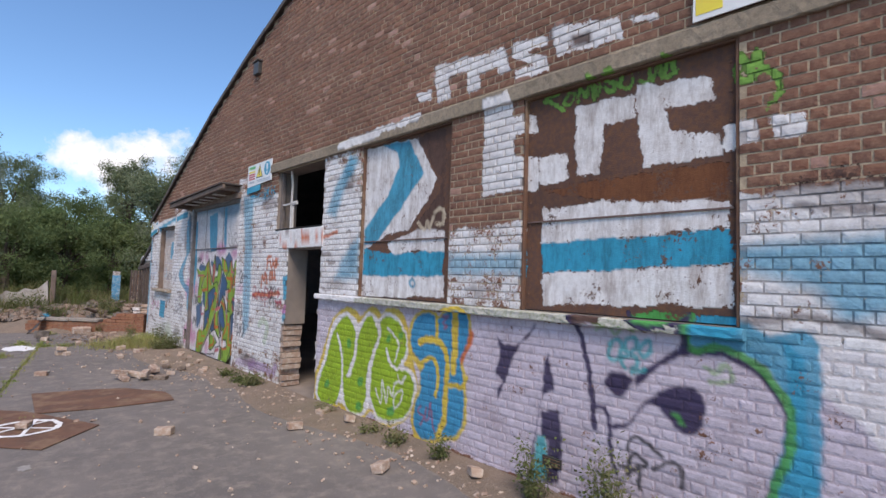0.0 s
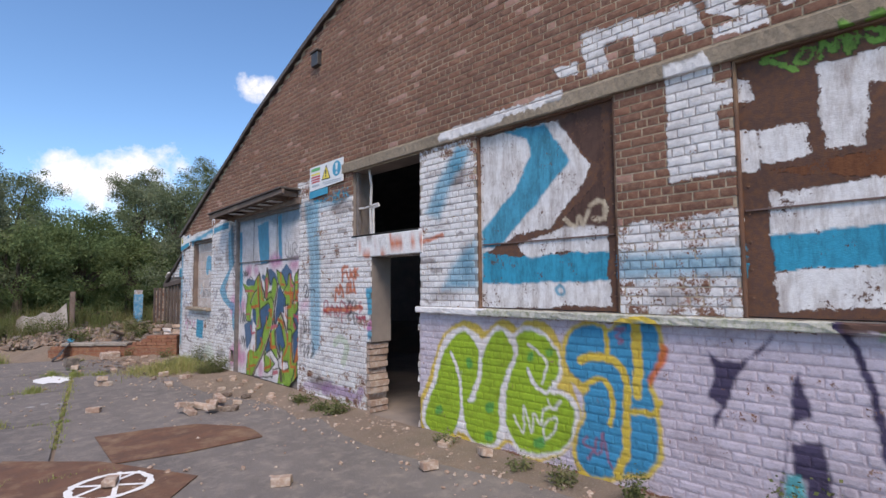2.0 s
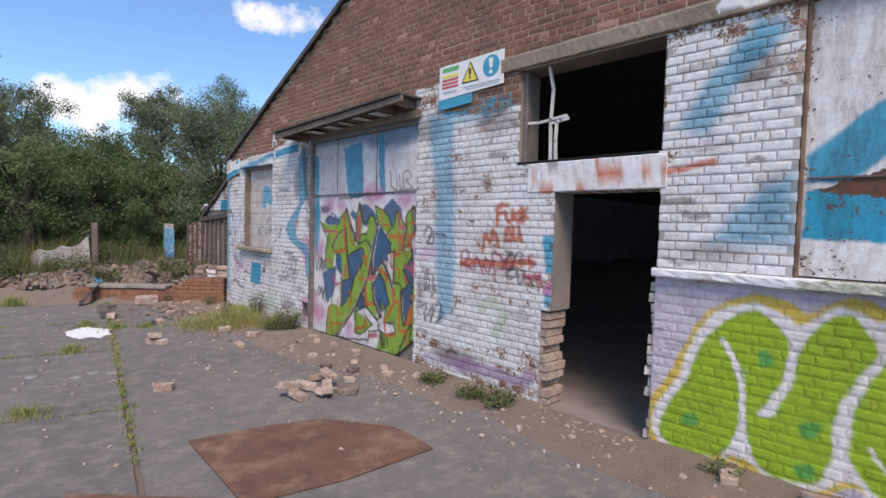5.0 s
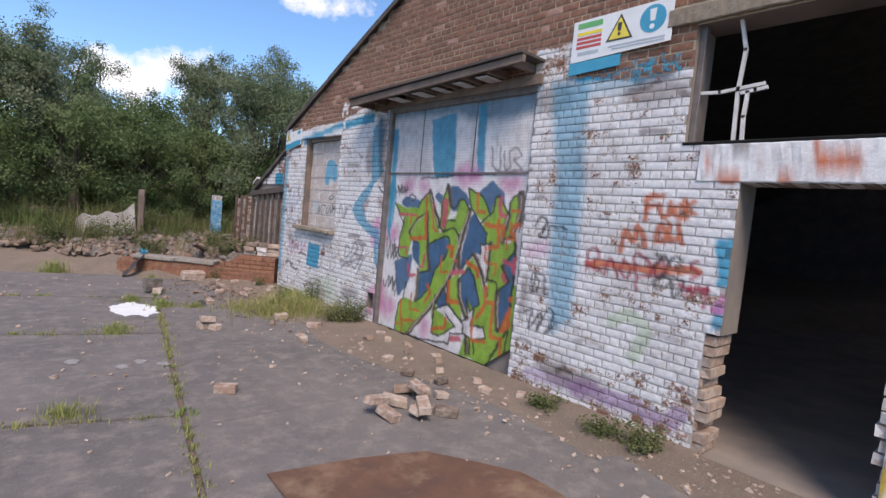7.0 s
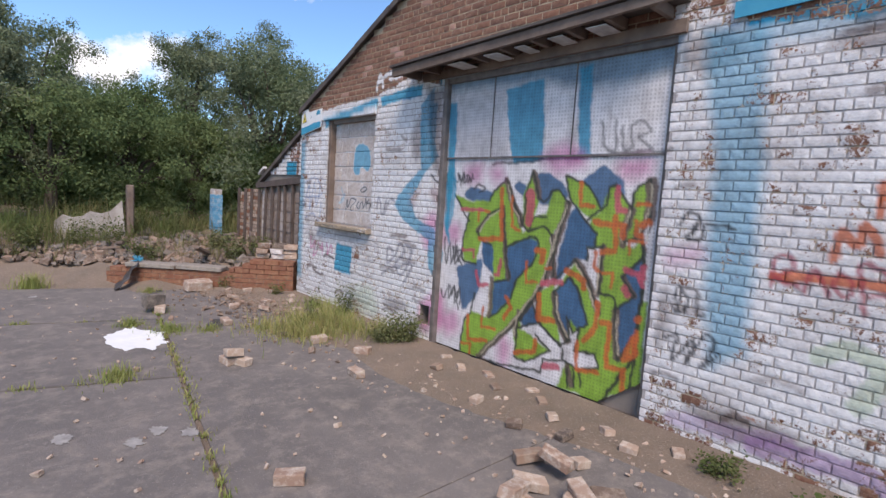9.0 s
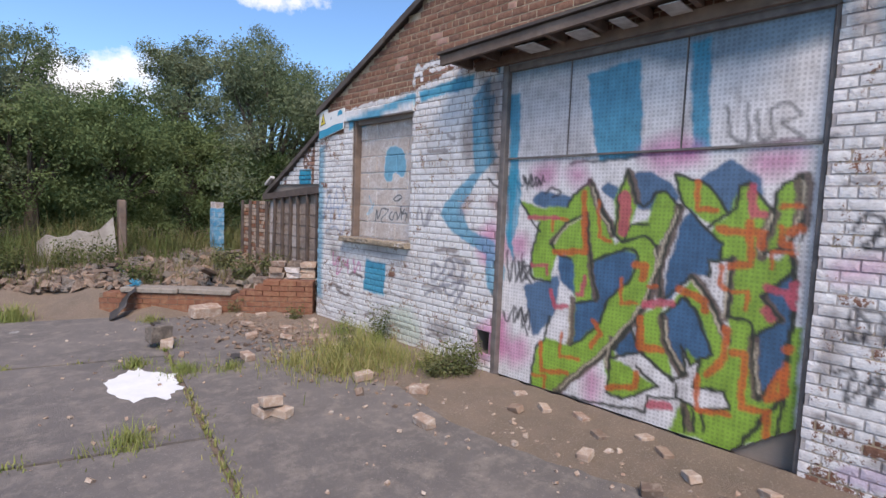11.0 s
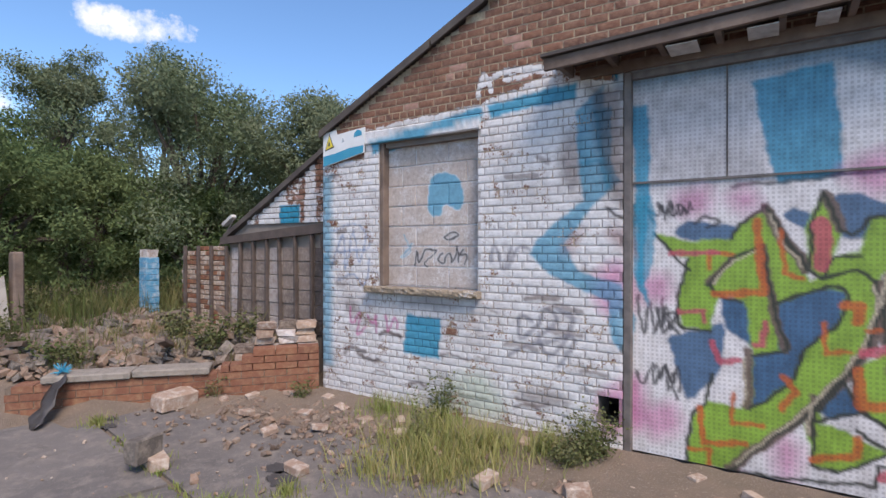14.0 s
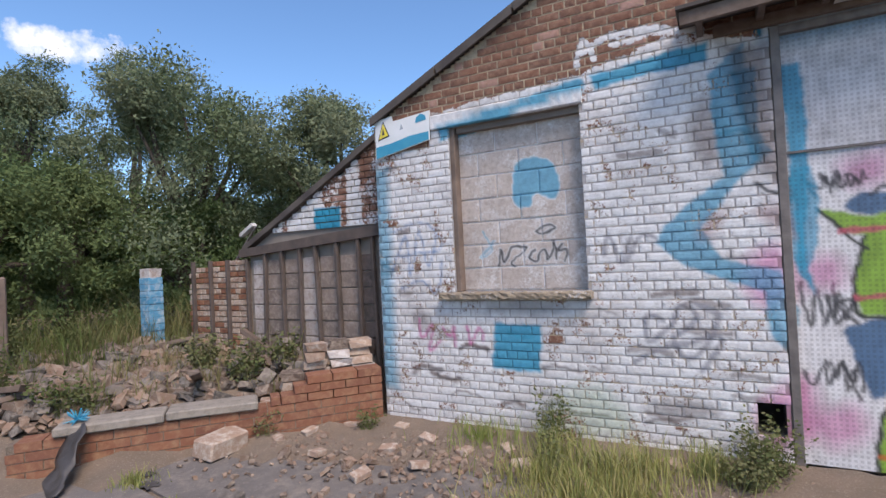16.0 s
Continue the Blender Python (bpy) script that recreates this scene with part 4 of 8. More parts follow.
# pier with scribbles
fill(BLUE, [(8.863, 3.045), (8.450, 3.049), (8.376, 2.085), (8.361, 1.407), (8.352, 0.766), (8.580, 0.610), (8.676, 1.363), (8.689, 2.080)], 0.55, False, 0.05)
fill(BLUE, [(8.541, 3.042), (8.196, 3.093), (7.615, 3.121), (7.598, 2.968), (8.131, 2.893), (8.518, 2.858)], 0.35, False, 0.05)
fill(BLUE, [(7.154, 1.663), (7.017, 1.696), (6.989, 1.324), (7.109, 1.317)], 0.9)
fill(BLUE, [(7.109, 1.193), (7.020, 1.248), (7.007, 1.008), (7.100, 0.982)], 0.8)
stroke(ORANGE, 0.05, [(7.615, 1.979), (7.734, 1.955), (7.738, 1.775)], 0.8)
stroke(ORANGE, 0.045, [(7.736, 1.875), (7.667, 1.891)], 0.8)
stroke(ORANGE, 0.045, [(7.623, 1.901), (7.588, 1.806), (7.531, 1.830), (7.534, 1.914)], 0.8)
stroke(ORANGE, 0.045, [(7.450, 1.911), (7.503, 1.870), (7.439, 1.818)], 0.8)
stroke(ORANGE, 0.045, [(7.417, 1.950), (7.402, 1.820)], 0.8)
stroke(ORANGE, 0.045, [(7.355, 1.945), (7.409, 1.883), (7.344, 1.851)], 0.8)
stroke(ORANGE, 0.05, [(7.922, 1.489), (7.906, 1.678), (7.819, 1.585), (7.796, 1.709), (7.706, 1.558)], 0.8)
stroke(ORANGE, 0.05, [(7.620, 1.726), (7.623, 1.608), (7.548, 1.636), (7.580, 1.730), (7.620, 1.726)], 0.8)
stroke(ORANGE, 0.05, [(7.522, 1.754), (7.513, 1.621), (7.445, 1.648)], 0.8)
stroke(ORANGE, 0.05, [(7.442, 1.761), (7.410, 1.614)], 0.8)
stroke(ORANGE, 0.07, [(8.239, 1.344), (7.946, 1.355), (7.684, 1.373), (7.448, 1.390), (7.263, 1.406)], 0.85)
stroke(RED, 0.03, [(8.241, 1.281), (8.243, 1.446), (8.159, 1.470), (8.136, 1.395), (8.230, 1.336), (8.082, 1.294)], 0.7)
stroke(RED, 0.03, [(8.048, 1.257), (8.013, 1.413), (7.926, 1.257)], 0.7)
stroke(RED, 0.03, [(7.874, 1.412), (7.910, 1.323), (7.838, 1.273), (7.811, 1.360), (7.874, 1.412)], 0.7)
stroke(RED, 0.03, [(7.742, 1.189), (7.777, 1.488), (7.654, 1.426), (7.626, 1.331), (7.746, 1.290)], 0.7)
stroke(RED, 0.03, [(7.555, 1.461), (7.609, 1.394), (7.556, 1.324), (7.513, 1.390), (7.555, 1.461)], 0.7)
stroke(RED, 0.03, [(7.272, 1.485), (7.327, 1.433), (7.254, 1.379), (7.315, 1.331)], 0.7)
stroke(BLACK, 0.022, [(7.620, 1.490), (7.557, 1.480), (7.615, 1.392), (7.525, 1.492), (7.489, 1.413), (7.460, 1.494), (7.393, 1.467), (7.435, 1.422), (7.371, 1.414)], 0.85)
stroke(BLACK, 0.022, [(7.575, 1.282), (7.509, 1.352), (7.466, 1.264), (7.555, 1.227), (7.577, 1.301), (7.424, 1.329), (7.356, 1.286), (7.417, 1.179), (7.452, 1.286)], 0.85)
stroke(RED, 0.04, [(7.396, 1.278), (7.307, 1.258), (7.161, 1.271)], 0.8)
stroke(RED, 0.03, [(7.333, 1.216), (7.309, 1.276), (7.271, 1.211), (7.244, 1.290), (7.213, 1.223), (7.177, 1.285), (7.189, 1.138)], 0.8)
stroke(PINK, 0.05, [(7.082, 1.199), (7.117, 1.137), (7.048, 1.137), (7.046, 1.242)], 0.7)
stroke(GREEN, 0.12, [(7.928, 0.875), (7.781, 0.954), (7.620, 0.834), (7.702, 0.606)], 0.28)
stroke(PURPLE2, 0.14, [(8.229, 0.158), (7.926, 0.186), (7.655, 0.211), (7.369, 0.154), (7.254, 0.264)], 0.4)
stroke(PURPLE2, 0.12, [(8.791, 0.149), (8.424, 0.180), (8.060, 0.245)], 0.25)
fill(PINK, [(8.955, 1.415), (8.743, 1.476), (8.720, 1.381), (8.915, 1.320)], 0.35, True, 0.07)
stroke(BLACK, 0.025, [(8.899, 1.632), (8.830, 1.736), (8.744, 1.694), (8.832, 1.539), (8.726, 1.551), (8.713, 1.658), (8.508, 1.629)], 0.85)
stroke(BLACK, 0.022, [(8.881, 1.059), (8.839, 1.167), (8.770, 1.055), (8.852, 0.964), (8.809, 1.147), (8.700, 1.141), (8.708, 0.993), (8.628, 0.985)], 0.85)
stroke(BLACK, 0.022, [(8.898, 0.752), (8.819, 0.796), (8.837, 0.590), (8.709, 0.797), (8.727, 0.595), (8.635, 0.839), (8.551, 0.786), (8.630, 0.596), (8.518, 0.723)], 0.85)
# shutter
fill(CHALK, [(11.7, 0), (11.7, 3.1), (9, 3.1), (9, 0)], 0.93)
# soft-edged navy band along the top of the upper sheets
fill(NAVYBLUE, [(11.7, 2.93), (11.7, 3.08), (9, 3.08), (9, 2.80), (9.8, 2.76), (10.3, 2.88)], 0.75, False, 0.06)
fill(BLUE, [(10.789, 2.856), (10.308, 2.909), (10.258, 2.142), (10.636, 2.118)], 0.9)
fill(BLUE, [(9.931, 2.960), (9.808, 2.967), (9.750, 2.187), (9.879, 2.174)], 0.9)
fill(BLUE, [(11.904, 2.782), (11.758, 2.801), (11.744, 2.188), (11.806, 2.123)], 0.75)
fill(GREYP, [(11.665, 2.825), (11.059, 2.856), (10.826, 2.860), (10.713, 2.146), (11.589, 2.090)], 0.3, False, 0.05)
stroke(BLACK, 0.025, [(9.653, 2.449), (9.610, 2.247), (9.514, 2.230), (9.530, 2.465)], 0.6)
stroke(BLACK, 0.025, [(9.458, 2.414), (9.453, 2.229), (9.375, 2.240), (9.382, 2.396), (9.292, 2.450), (9.235, 2.357), (9.325, 2.316), (9.197, 2.222)], 0.6)
stroke(BLACK, 0.03, [(10.901, 2.107), (10.324, 2.143), (9.509, 2.183), (9.017, 2.205)], 0.7)
fill(PINK, [(10.264, 2.196), (9.963, 2.292), (9.884, 2.114), (10.115, 2.011)], 0.6, True, 0.07)
fill(PINK, [(9.475, 2.112), (9.213, 2.155), (9.198, 2.021), (9.434, 1.971)], 0.6, True, 0.07)
fill(PINK, [(11.295, 2.059), (11.080, 2.120), (11.044, 1.940), (11.227, 1.906)], 0.6, True, 0.07)
fill(PINK, [(11.914, 1.383), (11.677, 1.535), (11.547, 1.218), (11.785, 1.125)], 0.55, True, 0.07)
fill(PINK, [(11.838, 0.430), (11.534, 0.625), (11.545, 0.254), (11.789, 0.162)], 0.6, True, 0.07)
fill(PINK, [(11.081, 0.265), (10.787, 0.275), (10.835, -0.048), (11.029, 0.023)], 0.6, True, 0.07)
stroke(BLACK, 0.025, [(11.791, 1.979), (11.665, 1.896), (11.579, 1.994), (11.610, 1.832), (11.505, 1.995), (11.455, 1.869)], 0.8)
# the piece on the shutter
fill(NAVY, [(11.291, 1.754), (11.271, 1.814), (11.182, 1.852), (11.011, 1.842), (10.847, 1.810), (10.924, 1.728), (11.155, 1.711)], 0.95, True)
fill(NAVY, [(10.566, 1.844), (10.527, 1.931), (10.393, 1.893), (10.299, 2.008), (10.140, 2.001), (10.018, 1.932), (9.949, 1.804), (10.223, 1.722)], 0.95, True)
fill(NAVY, [(9.808, 1.940), (9.718, 2.027), (9.619, 2.087), (9.507, 2.016), (9.418, 1.955), (9.390, 1.841), (9.503, 1.670), (9.708, 1.802)], 0.95, True)
fill(NAVY, [(11.331, 0.963), (11.130, 1.036), (10.953, 1.087), (10.998, 0.732), (11.191, 0.507), (11.278, 0.767)], 0.95, True)
fill(NAVY, [(9.352, 1.406), (9.177, 1.366), (9.168, 1.562), (9.168, 0.854), (9.231, 0.694)], 0.95)
fill(LIME2, [(9.1, 1.0), (9.1, 0.30), (9.45, 0.03), (9.9, 0.03), (9.75, 0.5), (9.4, 0.9)], 1.0)
fill(LIME2, [(11.442, 1.774), (11.309, 1.613), (11.194, 1.577), (11.272, 1.213), (11.242, 1.055), (11.043, 1.038), (10.990, 1.276), (10.909, 1.320), (10.773, 0.920), (10.836, 0.493), (11.067, 0.504), (11.172, 0.381), (11.204, 0.008), (10.921, 0.024), (10.442, 0.523), (10.174, 0.921), (10.064, 1.268), (10.086, 1.413), (10.182, 1.507), (10.444, 1.442), (10.464, 1.528), (10.580, 1.737), (10.699, 1.972), (10.848, 1.829), (10.903, 1.736), (11.199, 1.703)], 1.0)
fill(LIME2, [(10.458, 1.807), (10.366, 2.039), (10.272, 1.772), (10.314, 1.603), (10.172, 1.640), (10.129, 1.864), (10.044, 1.862), (9.937, 1.740), (9.989, 1.612), (10.057, 1.464), (10.065, 1.284), (10.181, 1.490), (10.375, 1.446), (10.464, 1.528)], 1.0)
fill(LIME2, [(10.471, 0.391), (10.411, 0.654), (10.353, 0.490), (10.168, 0.397), (10.010, 0.338), (10.271, 0.161), (10.427, 0.187)], 1.0)
fill(LIME2, [(9.992, 2.001), (9.821, 1.950), (9.712, 1.877), (9.591, 1.727), (9.660, 1.586), (9.701, 1.621), (9.866, 1.725), (9.909, 1.766)], 1.0)
fill(LIME2, [(10.019, 0.913), (9.791, 1.247), (9.678, 1.107), (9.533, 0.814), (9.556, 0.659), (9.731, 0.493), (9.813, 0.488), (9.962, 0.646)], 1.0)
fill(LIME2, [(10.212, 0.857), (10.009, 1.029), (10.011, 0.865), (9.881, 0.444), (10.031, 0.498), (10.177, 0.626)], 1.0)
fill(LIME2, [(9.311, 1.868), (9.276, 1.922), (9.168, 1.975), (9.168, 1.810), (9.168, 1.664), (9.247, 1.511), (9.354, 1.440), (9.369, 1.546), (9.310, 1.688)], 1.0)
fill(LIME2, [(9.700, 1.591), (9.590, 1.698), (9.538, 1.902), (9.478, 1.923), (9.394, 1.841), (9.312, 1.738), (9.369, 1.546), (9.365, 1.433), (9.264, 1.413), (9.177, 1.366), (9.168, 1.560), (9.168, 1.431), (9.168, 0.560), (9.206, 0.148), (9.646, 0.097), (9.672, 0.260), (9.491, 0.316), (9.509, 0.446), (9.726, 0.416), (9.531, 0.680), (9.531, 0.949), (9.559, 1.390), (9.703, 1.363)], 1.0)
fill(LIME2, [(9.229, 1.677), (9.168, 1.792), (9.168, 1.806), (9.168, 1.556), (9.210, 1.525)], 1.0)
fill(LIME2, [(9.336, 1.269), (9.209, 1.511), (9.168, 1.371), (9.168, 1.195), (9.168, 0.786), (9.168, 0.531), (9.452, -0.001), (9.662, -0.012), (9.522, 0.311), (9.225, 0.572)], 1.0)
fill(NAVY, [(10.634, 1.268), (10.373, 1.387), (10.239, 1.362), (10.281, 1.162), (10.459, 0.965), (10.557, 0.716), (10.777, 0.513), (10.771, 0.883), (10.610, 0.943)], 1.0)
fill(NAVY, [(10.978, 1.307), (10.826, 1.270), (10.770, 0.958), (10.939, 1.050)], 1.0)
fill(NAVY, [(10.019, 1.034), (9.978, 1.356), (9.919, 1.646), (9.853, 1.734), (9.739, 1.589), (9.618, 1.489), (9.634, 1.384), (9.703, 1.363), (9.698, 1.257), (9.804, 1.261), (9.951, 1.053)], 1.0)
fill(NAVY, [(10.003, 0.915), (9.853, 1.083), (9.751, 0.973), (9.679, 0.831), (9.638, 0.686), (9.736, 0.617), (9.808, 0.680), (9.828, 0.510), (9.934, 0.652)], 1.0)
fill(NAVY, [(9.392, 0.872), (9.235, 1.014), (9.341, 1.152), (9.176, 1.352), (9.168, 0.882), (9.175, 0.873), (9.179, 0.706), (9.168, 0.717), (9.316, 0.449), (9.364, 0.661)], 1.0)
fill(NAVY, [(10.380, 0.548), (10.248, 0.773), (10.136, 0.574), (10.268, 0.454)], 1.0)
fill(CHALK, [(10.879, 0.036), (10.468, 0.492), (10.426, 0.169), (10.087, 0.108), (10.458, 0.052)], 1.0)
fill(PINK, [(10.650, 0.236), (10.572, 0.366), (10.484, 0.243), (10.530, 0.048), (10.624, 0.075)], 0.6, True, 0.07)
fill(CHALK, [(10.386, 0.475), (10.238, 0.534), (10.144, 0.589), (9.895, 0.428), (9.799, 0.507), (9.850, 0.686), (9.774, 0.561), (9.708, 0.608), (9.741, 0.412), (9.528, 0.435), (9.491, 0.316), (9.694, 0.269), (9.862, 0.298), (10.081, 0.234), (10.092, 0.112), (10.322, 0.139), (10.098, 0.246), (10.010, 0.345), (10.202, 0.450)], 1.0)
stroke(BROWNSH, 0.075, [(10.698, 1.954), (10.589, 1.730), (10.464, 1.521)], 0.95)
stroke(BROWNSH, 0.07, [(10.070, 1.414), (10.066, 1.267), (10.174, 0.921), (10.442, 0.530), (10.921, 0.032)], 0.95)
stroke(BROWNSH, 0.06, [(11.049, 1.407), (10.905, 1.578)], 0.95)
stroke(BROWNSH, 0.06, [(10.714, 1.664), (10.670, 1.330), (10.574, 0.956)], 0.95)
stroke(BROWNSH, 0.06, [(10.801, 0.916), (10.805, 0.519)], 0.95)
stroke(BROWNSH, 0.07, [(10.348, 2.017), (10.273, 1.789)], 0.95)
stroke(BROWNSH, 0.08, [(9.940, 1.734), (9.994, 1.516), (10.050, 1.285), (10.046, 1.057)], 0.95)
stroke(BROWNSH, 0.07, [(9.791, 1.241), (9.678, 1.101), (9.544, 0.827)], 0.95)
stroke(BROWNSH, 0.07, [(10.010, 0.898), (9.947, 0.675), (9.818, 0.493)], 0.95)
stroke(BROWNSH, 0.08, [(9.318, 1.727), (9.371, 1.546), (9.377, 1.438)], 0.95)
stroke(BROWNSH, 0.1, [(9.168, 1.954), (9.168, 1.797), (9.168, 1.650), (9.243, 1.511)], 0.95)
stroke(BROWNSH, 0.06, [(9.558, 1.375), (9.550, 0.975)], 0.95)
stroke(BROWNSH, 0.07, [(9.382, 0.854), (9.359, 0.662), (9.319, 0.465)], 0.95)
stroke(BROWNSH, 0.06, [(9.329, 1.154), (9.242, 1.021)], 0.95)
stroke(BROWNSH, 0.05, [(10.411, 0.636), (10.429, 0.401)], 0.95)
stroke(BROWNSH, 0.05, [(9.205, 1.513), (9.168, 1.415)], 0.95)
stroke(BROWNSH, 0.06, [(9.802, 0.251), (9.741, 0.096)], 0.95)
stroke(BLACKG, 0.024, [(11.442, 1.774), (11.309, 1.613), (11.182, 1.490)], 1.0, False)
stroke(BLACKG, 0.024, [(11.194, 1.569), (11.272, 1.213), (11.242, 1.055), (11.043, 1.038)], 1.0)
stroke(BLACKG, 0.024, [(10.903, 1.736), (10.848, 1.829), (10.699, 1.972), (10.580, 1.737), (10.461, 1.521), (10.368, 1.443), (10.177, 1.520), (10.087, 1.439), (10.056, 1.278), (10.164, 0.923), (10.434, 0.521), (10.928, 0.014)], 1.0, False)
stroke(BLACKG, 0.024, [(11.057, 1.379), (10.915, 1.585), (10.706, 1.682), (10.670, 1.338), (10.560, 0.951), (10.767, 0.884)], 1.0, False)
stroke(BLACKG, 0.024, [(11.048, 1.388), (10.991, 1.307), (10.846, 1.268)], 1.0)
stroke(BLACKG, 0.024, [(10.652, 1.266), (10.373, 1.387), (10.239, 1.362), (10.281, 1.162), (10.459, 0.965), (10.563, 0.704), (10.792, 0.502)], 1.0)
stroke(BLACKG, 0.024, [(11.204, 0.008), (11.172, 0.381), (11.067, 0.504), (11.032, 0.727)], 1.0)
stroke(BLACKG, 0.024, [(10.448, 1.529), (10.430, 1.807), (10.366, 2.039), (10.269, 1.772), (10.208, 1.752), (10.129, 1.864), (10.044, 1.862), (9.935, 1.747), (9.994, 1.516), (10.044, 1.286), (10.046, 1.050)], 1.0, False)
stroke(BLACKG, 0.024, [(10.368, 1.443), (10.308, 1.596), (10.171, 1.607)], 1.0, False)
stroke(BLACKG, 0.024, [(9.986, 2.001), (9.909, 1.766), (9.739, 1.589), (9.588, 1.713), (9.631, 1.771), (9.712, 1.877), (9.821, 1.950), (9.986, 2.001)], 1.0, False)
stroke(BLACKG, 0.024, [(9.739, 1.589), (9.618, 1.489), (9.634, 1.384)], 1.0, False)
stroke(BLACKG, 0.024, [(9.588, 1.713), (9.537, 1.771), (9.538, 1.902), (9.478, 1.923), (9.394, 1.841), (9.310, 1.738), (9.369, 1.546), (9.377, 1.444), (9.242, 1.503), (9.168, 1.658), (9.168, 1.807), (9.168, 1.975), (9.276, 1.922), (9.311, 1.868), (9.314, 1.738)], 1.0, False)
stroke(BLACKG, 0.024, [(9.698, 1.257), (9.703, 1.363), (9.559, 1.390), (9.541, 0.977), (9.396, 0.972), (9.387, 0.858), (9.359, 0.662), (9.315, 0.443), (9.168, 0.717), (9.171, 0.708), (9.175, 0.873), (9.168, 0.882), (9.172, 1.352)], 1.0, False)
stroke(BLACKG, 0.024, [(9.341, 1.152), (9.176, 1.352)], 1.0, False)
stroke(BLACKG, 0.024, [(9.341, 1.152), (9.232, 1.014), (9.391, 0.869)], 1.0, False)
stroke(BLACKG, 0.024, [(10.019, 1.034), (9.801, 1.252), (9.678, 1.107), (9.527, 0.806)], 1.0, False)
stroke(BLACKG, 0.024, [(10.013, 0.914), (9.853, 1.083), (9.751, 0.973), (9.638, 0.686), (9.736, 0.608), (9.714, 0.601)], 1.0, False)
stroke(BLACKG, 0.024, [(10.013, 0.914), (9.947, 0.675), (9.808, 0.489)], 1.0)
stroke(BLACKG, 0.024, [(10.212, 0.857), (10.177, 0.626), (10.031, 0.498), (9.881, 0.438)], 1.0, False)
stroke(BLACKG, 0.024, [(10.393, 0.640), (10.419, 0.404), (10.427, 0.180), (10.271, 0.161), (10.010, 0.338), (10.195, 0.451)], 1.0, False)
stroke(BLACKG, 0.024, [(10.380, 0.548), (10.248, 0.773), (10.136, 0.567)], 1.0, False)
stroke(BLACKG, 0.024, [(10.398, 0.473), (10.265, 0.538), (10.137, 0.587), (9.895, 0.421), (9.796, 0.505), (9.850, 0.690), (9.772, 0.562), (9.704, 0.615), (9.738, 0.413), (9.525, 0.435), (9.486, 0.315), (9.688, 0.264), (9.861, 0.295), (9.865, 0.410)], 1.0, False)
stroke(BLACKG, 0.024, [(9.861, 0.295), (10.081, 0.230), (10.087, 0.108)], 1.0, False)
stroke(BLACKG, 0.024, [(9.202, 0.144), (9.168, 0.554)], 1.0, False)
stroke(BLACKG, 0.024, [(10.928, 0.014), (10.092, 0.106)], 1.0, False)
stroke(BLACKG, 0.024, [(9.673, 0.269), (9.644, 0.098)], 1.0, False)
stroke(BLACKG, 0.024, [(9.801, 0.236), (9.781, 0.067)], 1.0, False)
stroke(BLACKG, 0.024, [(9.733, 0.241), (9.712, 0.081)], 1.0, False)
stroke(BLACKG, 0.03, [(9.168, 1.792), (9.168, 1.806), (9.168, 1.556), (9.210, 1.525)], 1.0, False)
stroke(BLACKG, 0.03, [(9.209, 1.511), (9.168, 1.371), (9.168, 1.195), (9.168, 0.786), (9.168, 0.531)], 1.0, False)
stroke(BLACKG, 0.03, [(9.168, 0.531), (9.452, -0.001)], 1.0, False)
stroke(CREAM, 0.016, [(10.678, 1.899), (10.605, 1.730), (10.490, 1.534)], 0.9)
stroke(CREAM, 0.016, [(10.091, 1.406), (10.086, 1.275), (10.196, 0.928), (10.456, 0.545), (10.881, 0.078)], 0.9)
stroke(CREAM, 0.016, [(9.956, 1.715), (10.018, 1.508), (10.067, 1.277)], 0.9)
stroke(CREAM, 0.016, [(9.799, 1.209), (9.698, 1.079), (9.558, 0.824)], 0.9)
stroke(CREAM, 0.016, [(9.990, 0.875), (9.930, 0.679), (9.820, 0.524)], 0.9)
stroke(CREAM, 0.016, [(9.330, 1.715), (9.390, 1.539), (9.390, 1.448)], 0.9)
stroke(CREAM, 0.016, [(9.168, 1.929), (9.168, 1.792), (9.194, 1.647), (9.265, 1.523)], 0.9)
stroke(CREAM, 0.016, [(9.577, 1.358), (9.569, 0.978)], 0.9)
stroke(CREAM, 0.016, [(9.364, 0.820), (9.341, 0.652), (9.311, 0.496)], 0.9)
stroke(CREAM, 0.016, [(10.822, 0.875), (10.829, 0.533)], 0.9)
stroke(CREAM, 0.016, [(11.023, 1.397), (10.897, 1.555), (10.736, 1.645)], 0.9)
stroke(CREAM, 0.016, [(10.423, 0.581), (10.444, 0.398)], 0.9)
stroke(ORANGE, 0.055, [(10.743, 1.864), (10.713, 1.335), (11.012, 1.313)], 0.9, False)
stroke(ORANGE, 0.06, [(9.647, 1.592), (9.384, 1.588), (9.380, 1.503)], 0.9, False)
stroke(ORANGE, 0.04, [(9.821, 1.941), (9.798, 1.735), (9.666, 1.727)], 0.9, False)
stroke(ORANGE, 0.05, [(9.456, 1.671), (9.441, 1.356), (9.574, 1.344)], 0.9, False)
stroke(ORANGE, 0.035, [(9.624, 1.339), (9.618, 1.205), (9.567, 1.181)], 0.9, False)
stroke(ORANGE, 0.045, [(11.109, 0.455), (11.099, 0.198), (10.806, 0.233)], 0.9, False)
stroke(ORANGE, 0.05, [(10.595, 0.745), (10.510, 0.652), (10.593, 0.544)], 0.9, False)
stroke(ORANGE, 0.06, [(10.171, 0.854), (10.160, 0.630), (9.992, 0.639)], 0.9, False)
stroke(ORANGE, 0.05, [(10.428, 0.222), (10.179, 0.291), (10.183, 0.393)], 0.9, False)
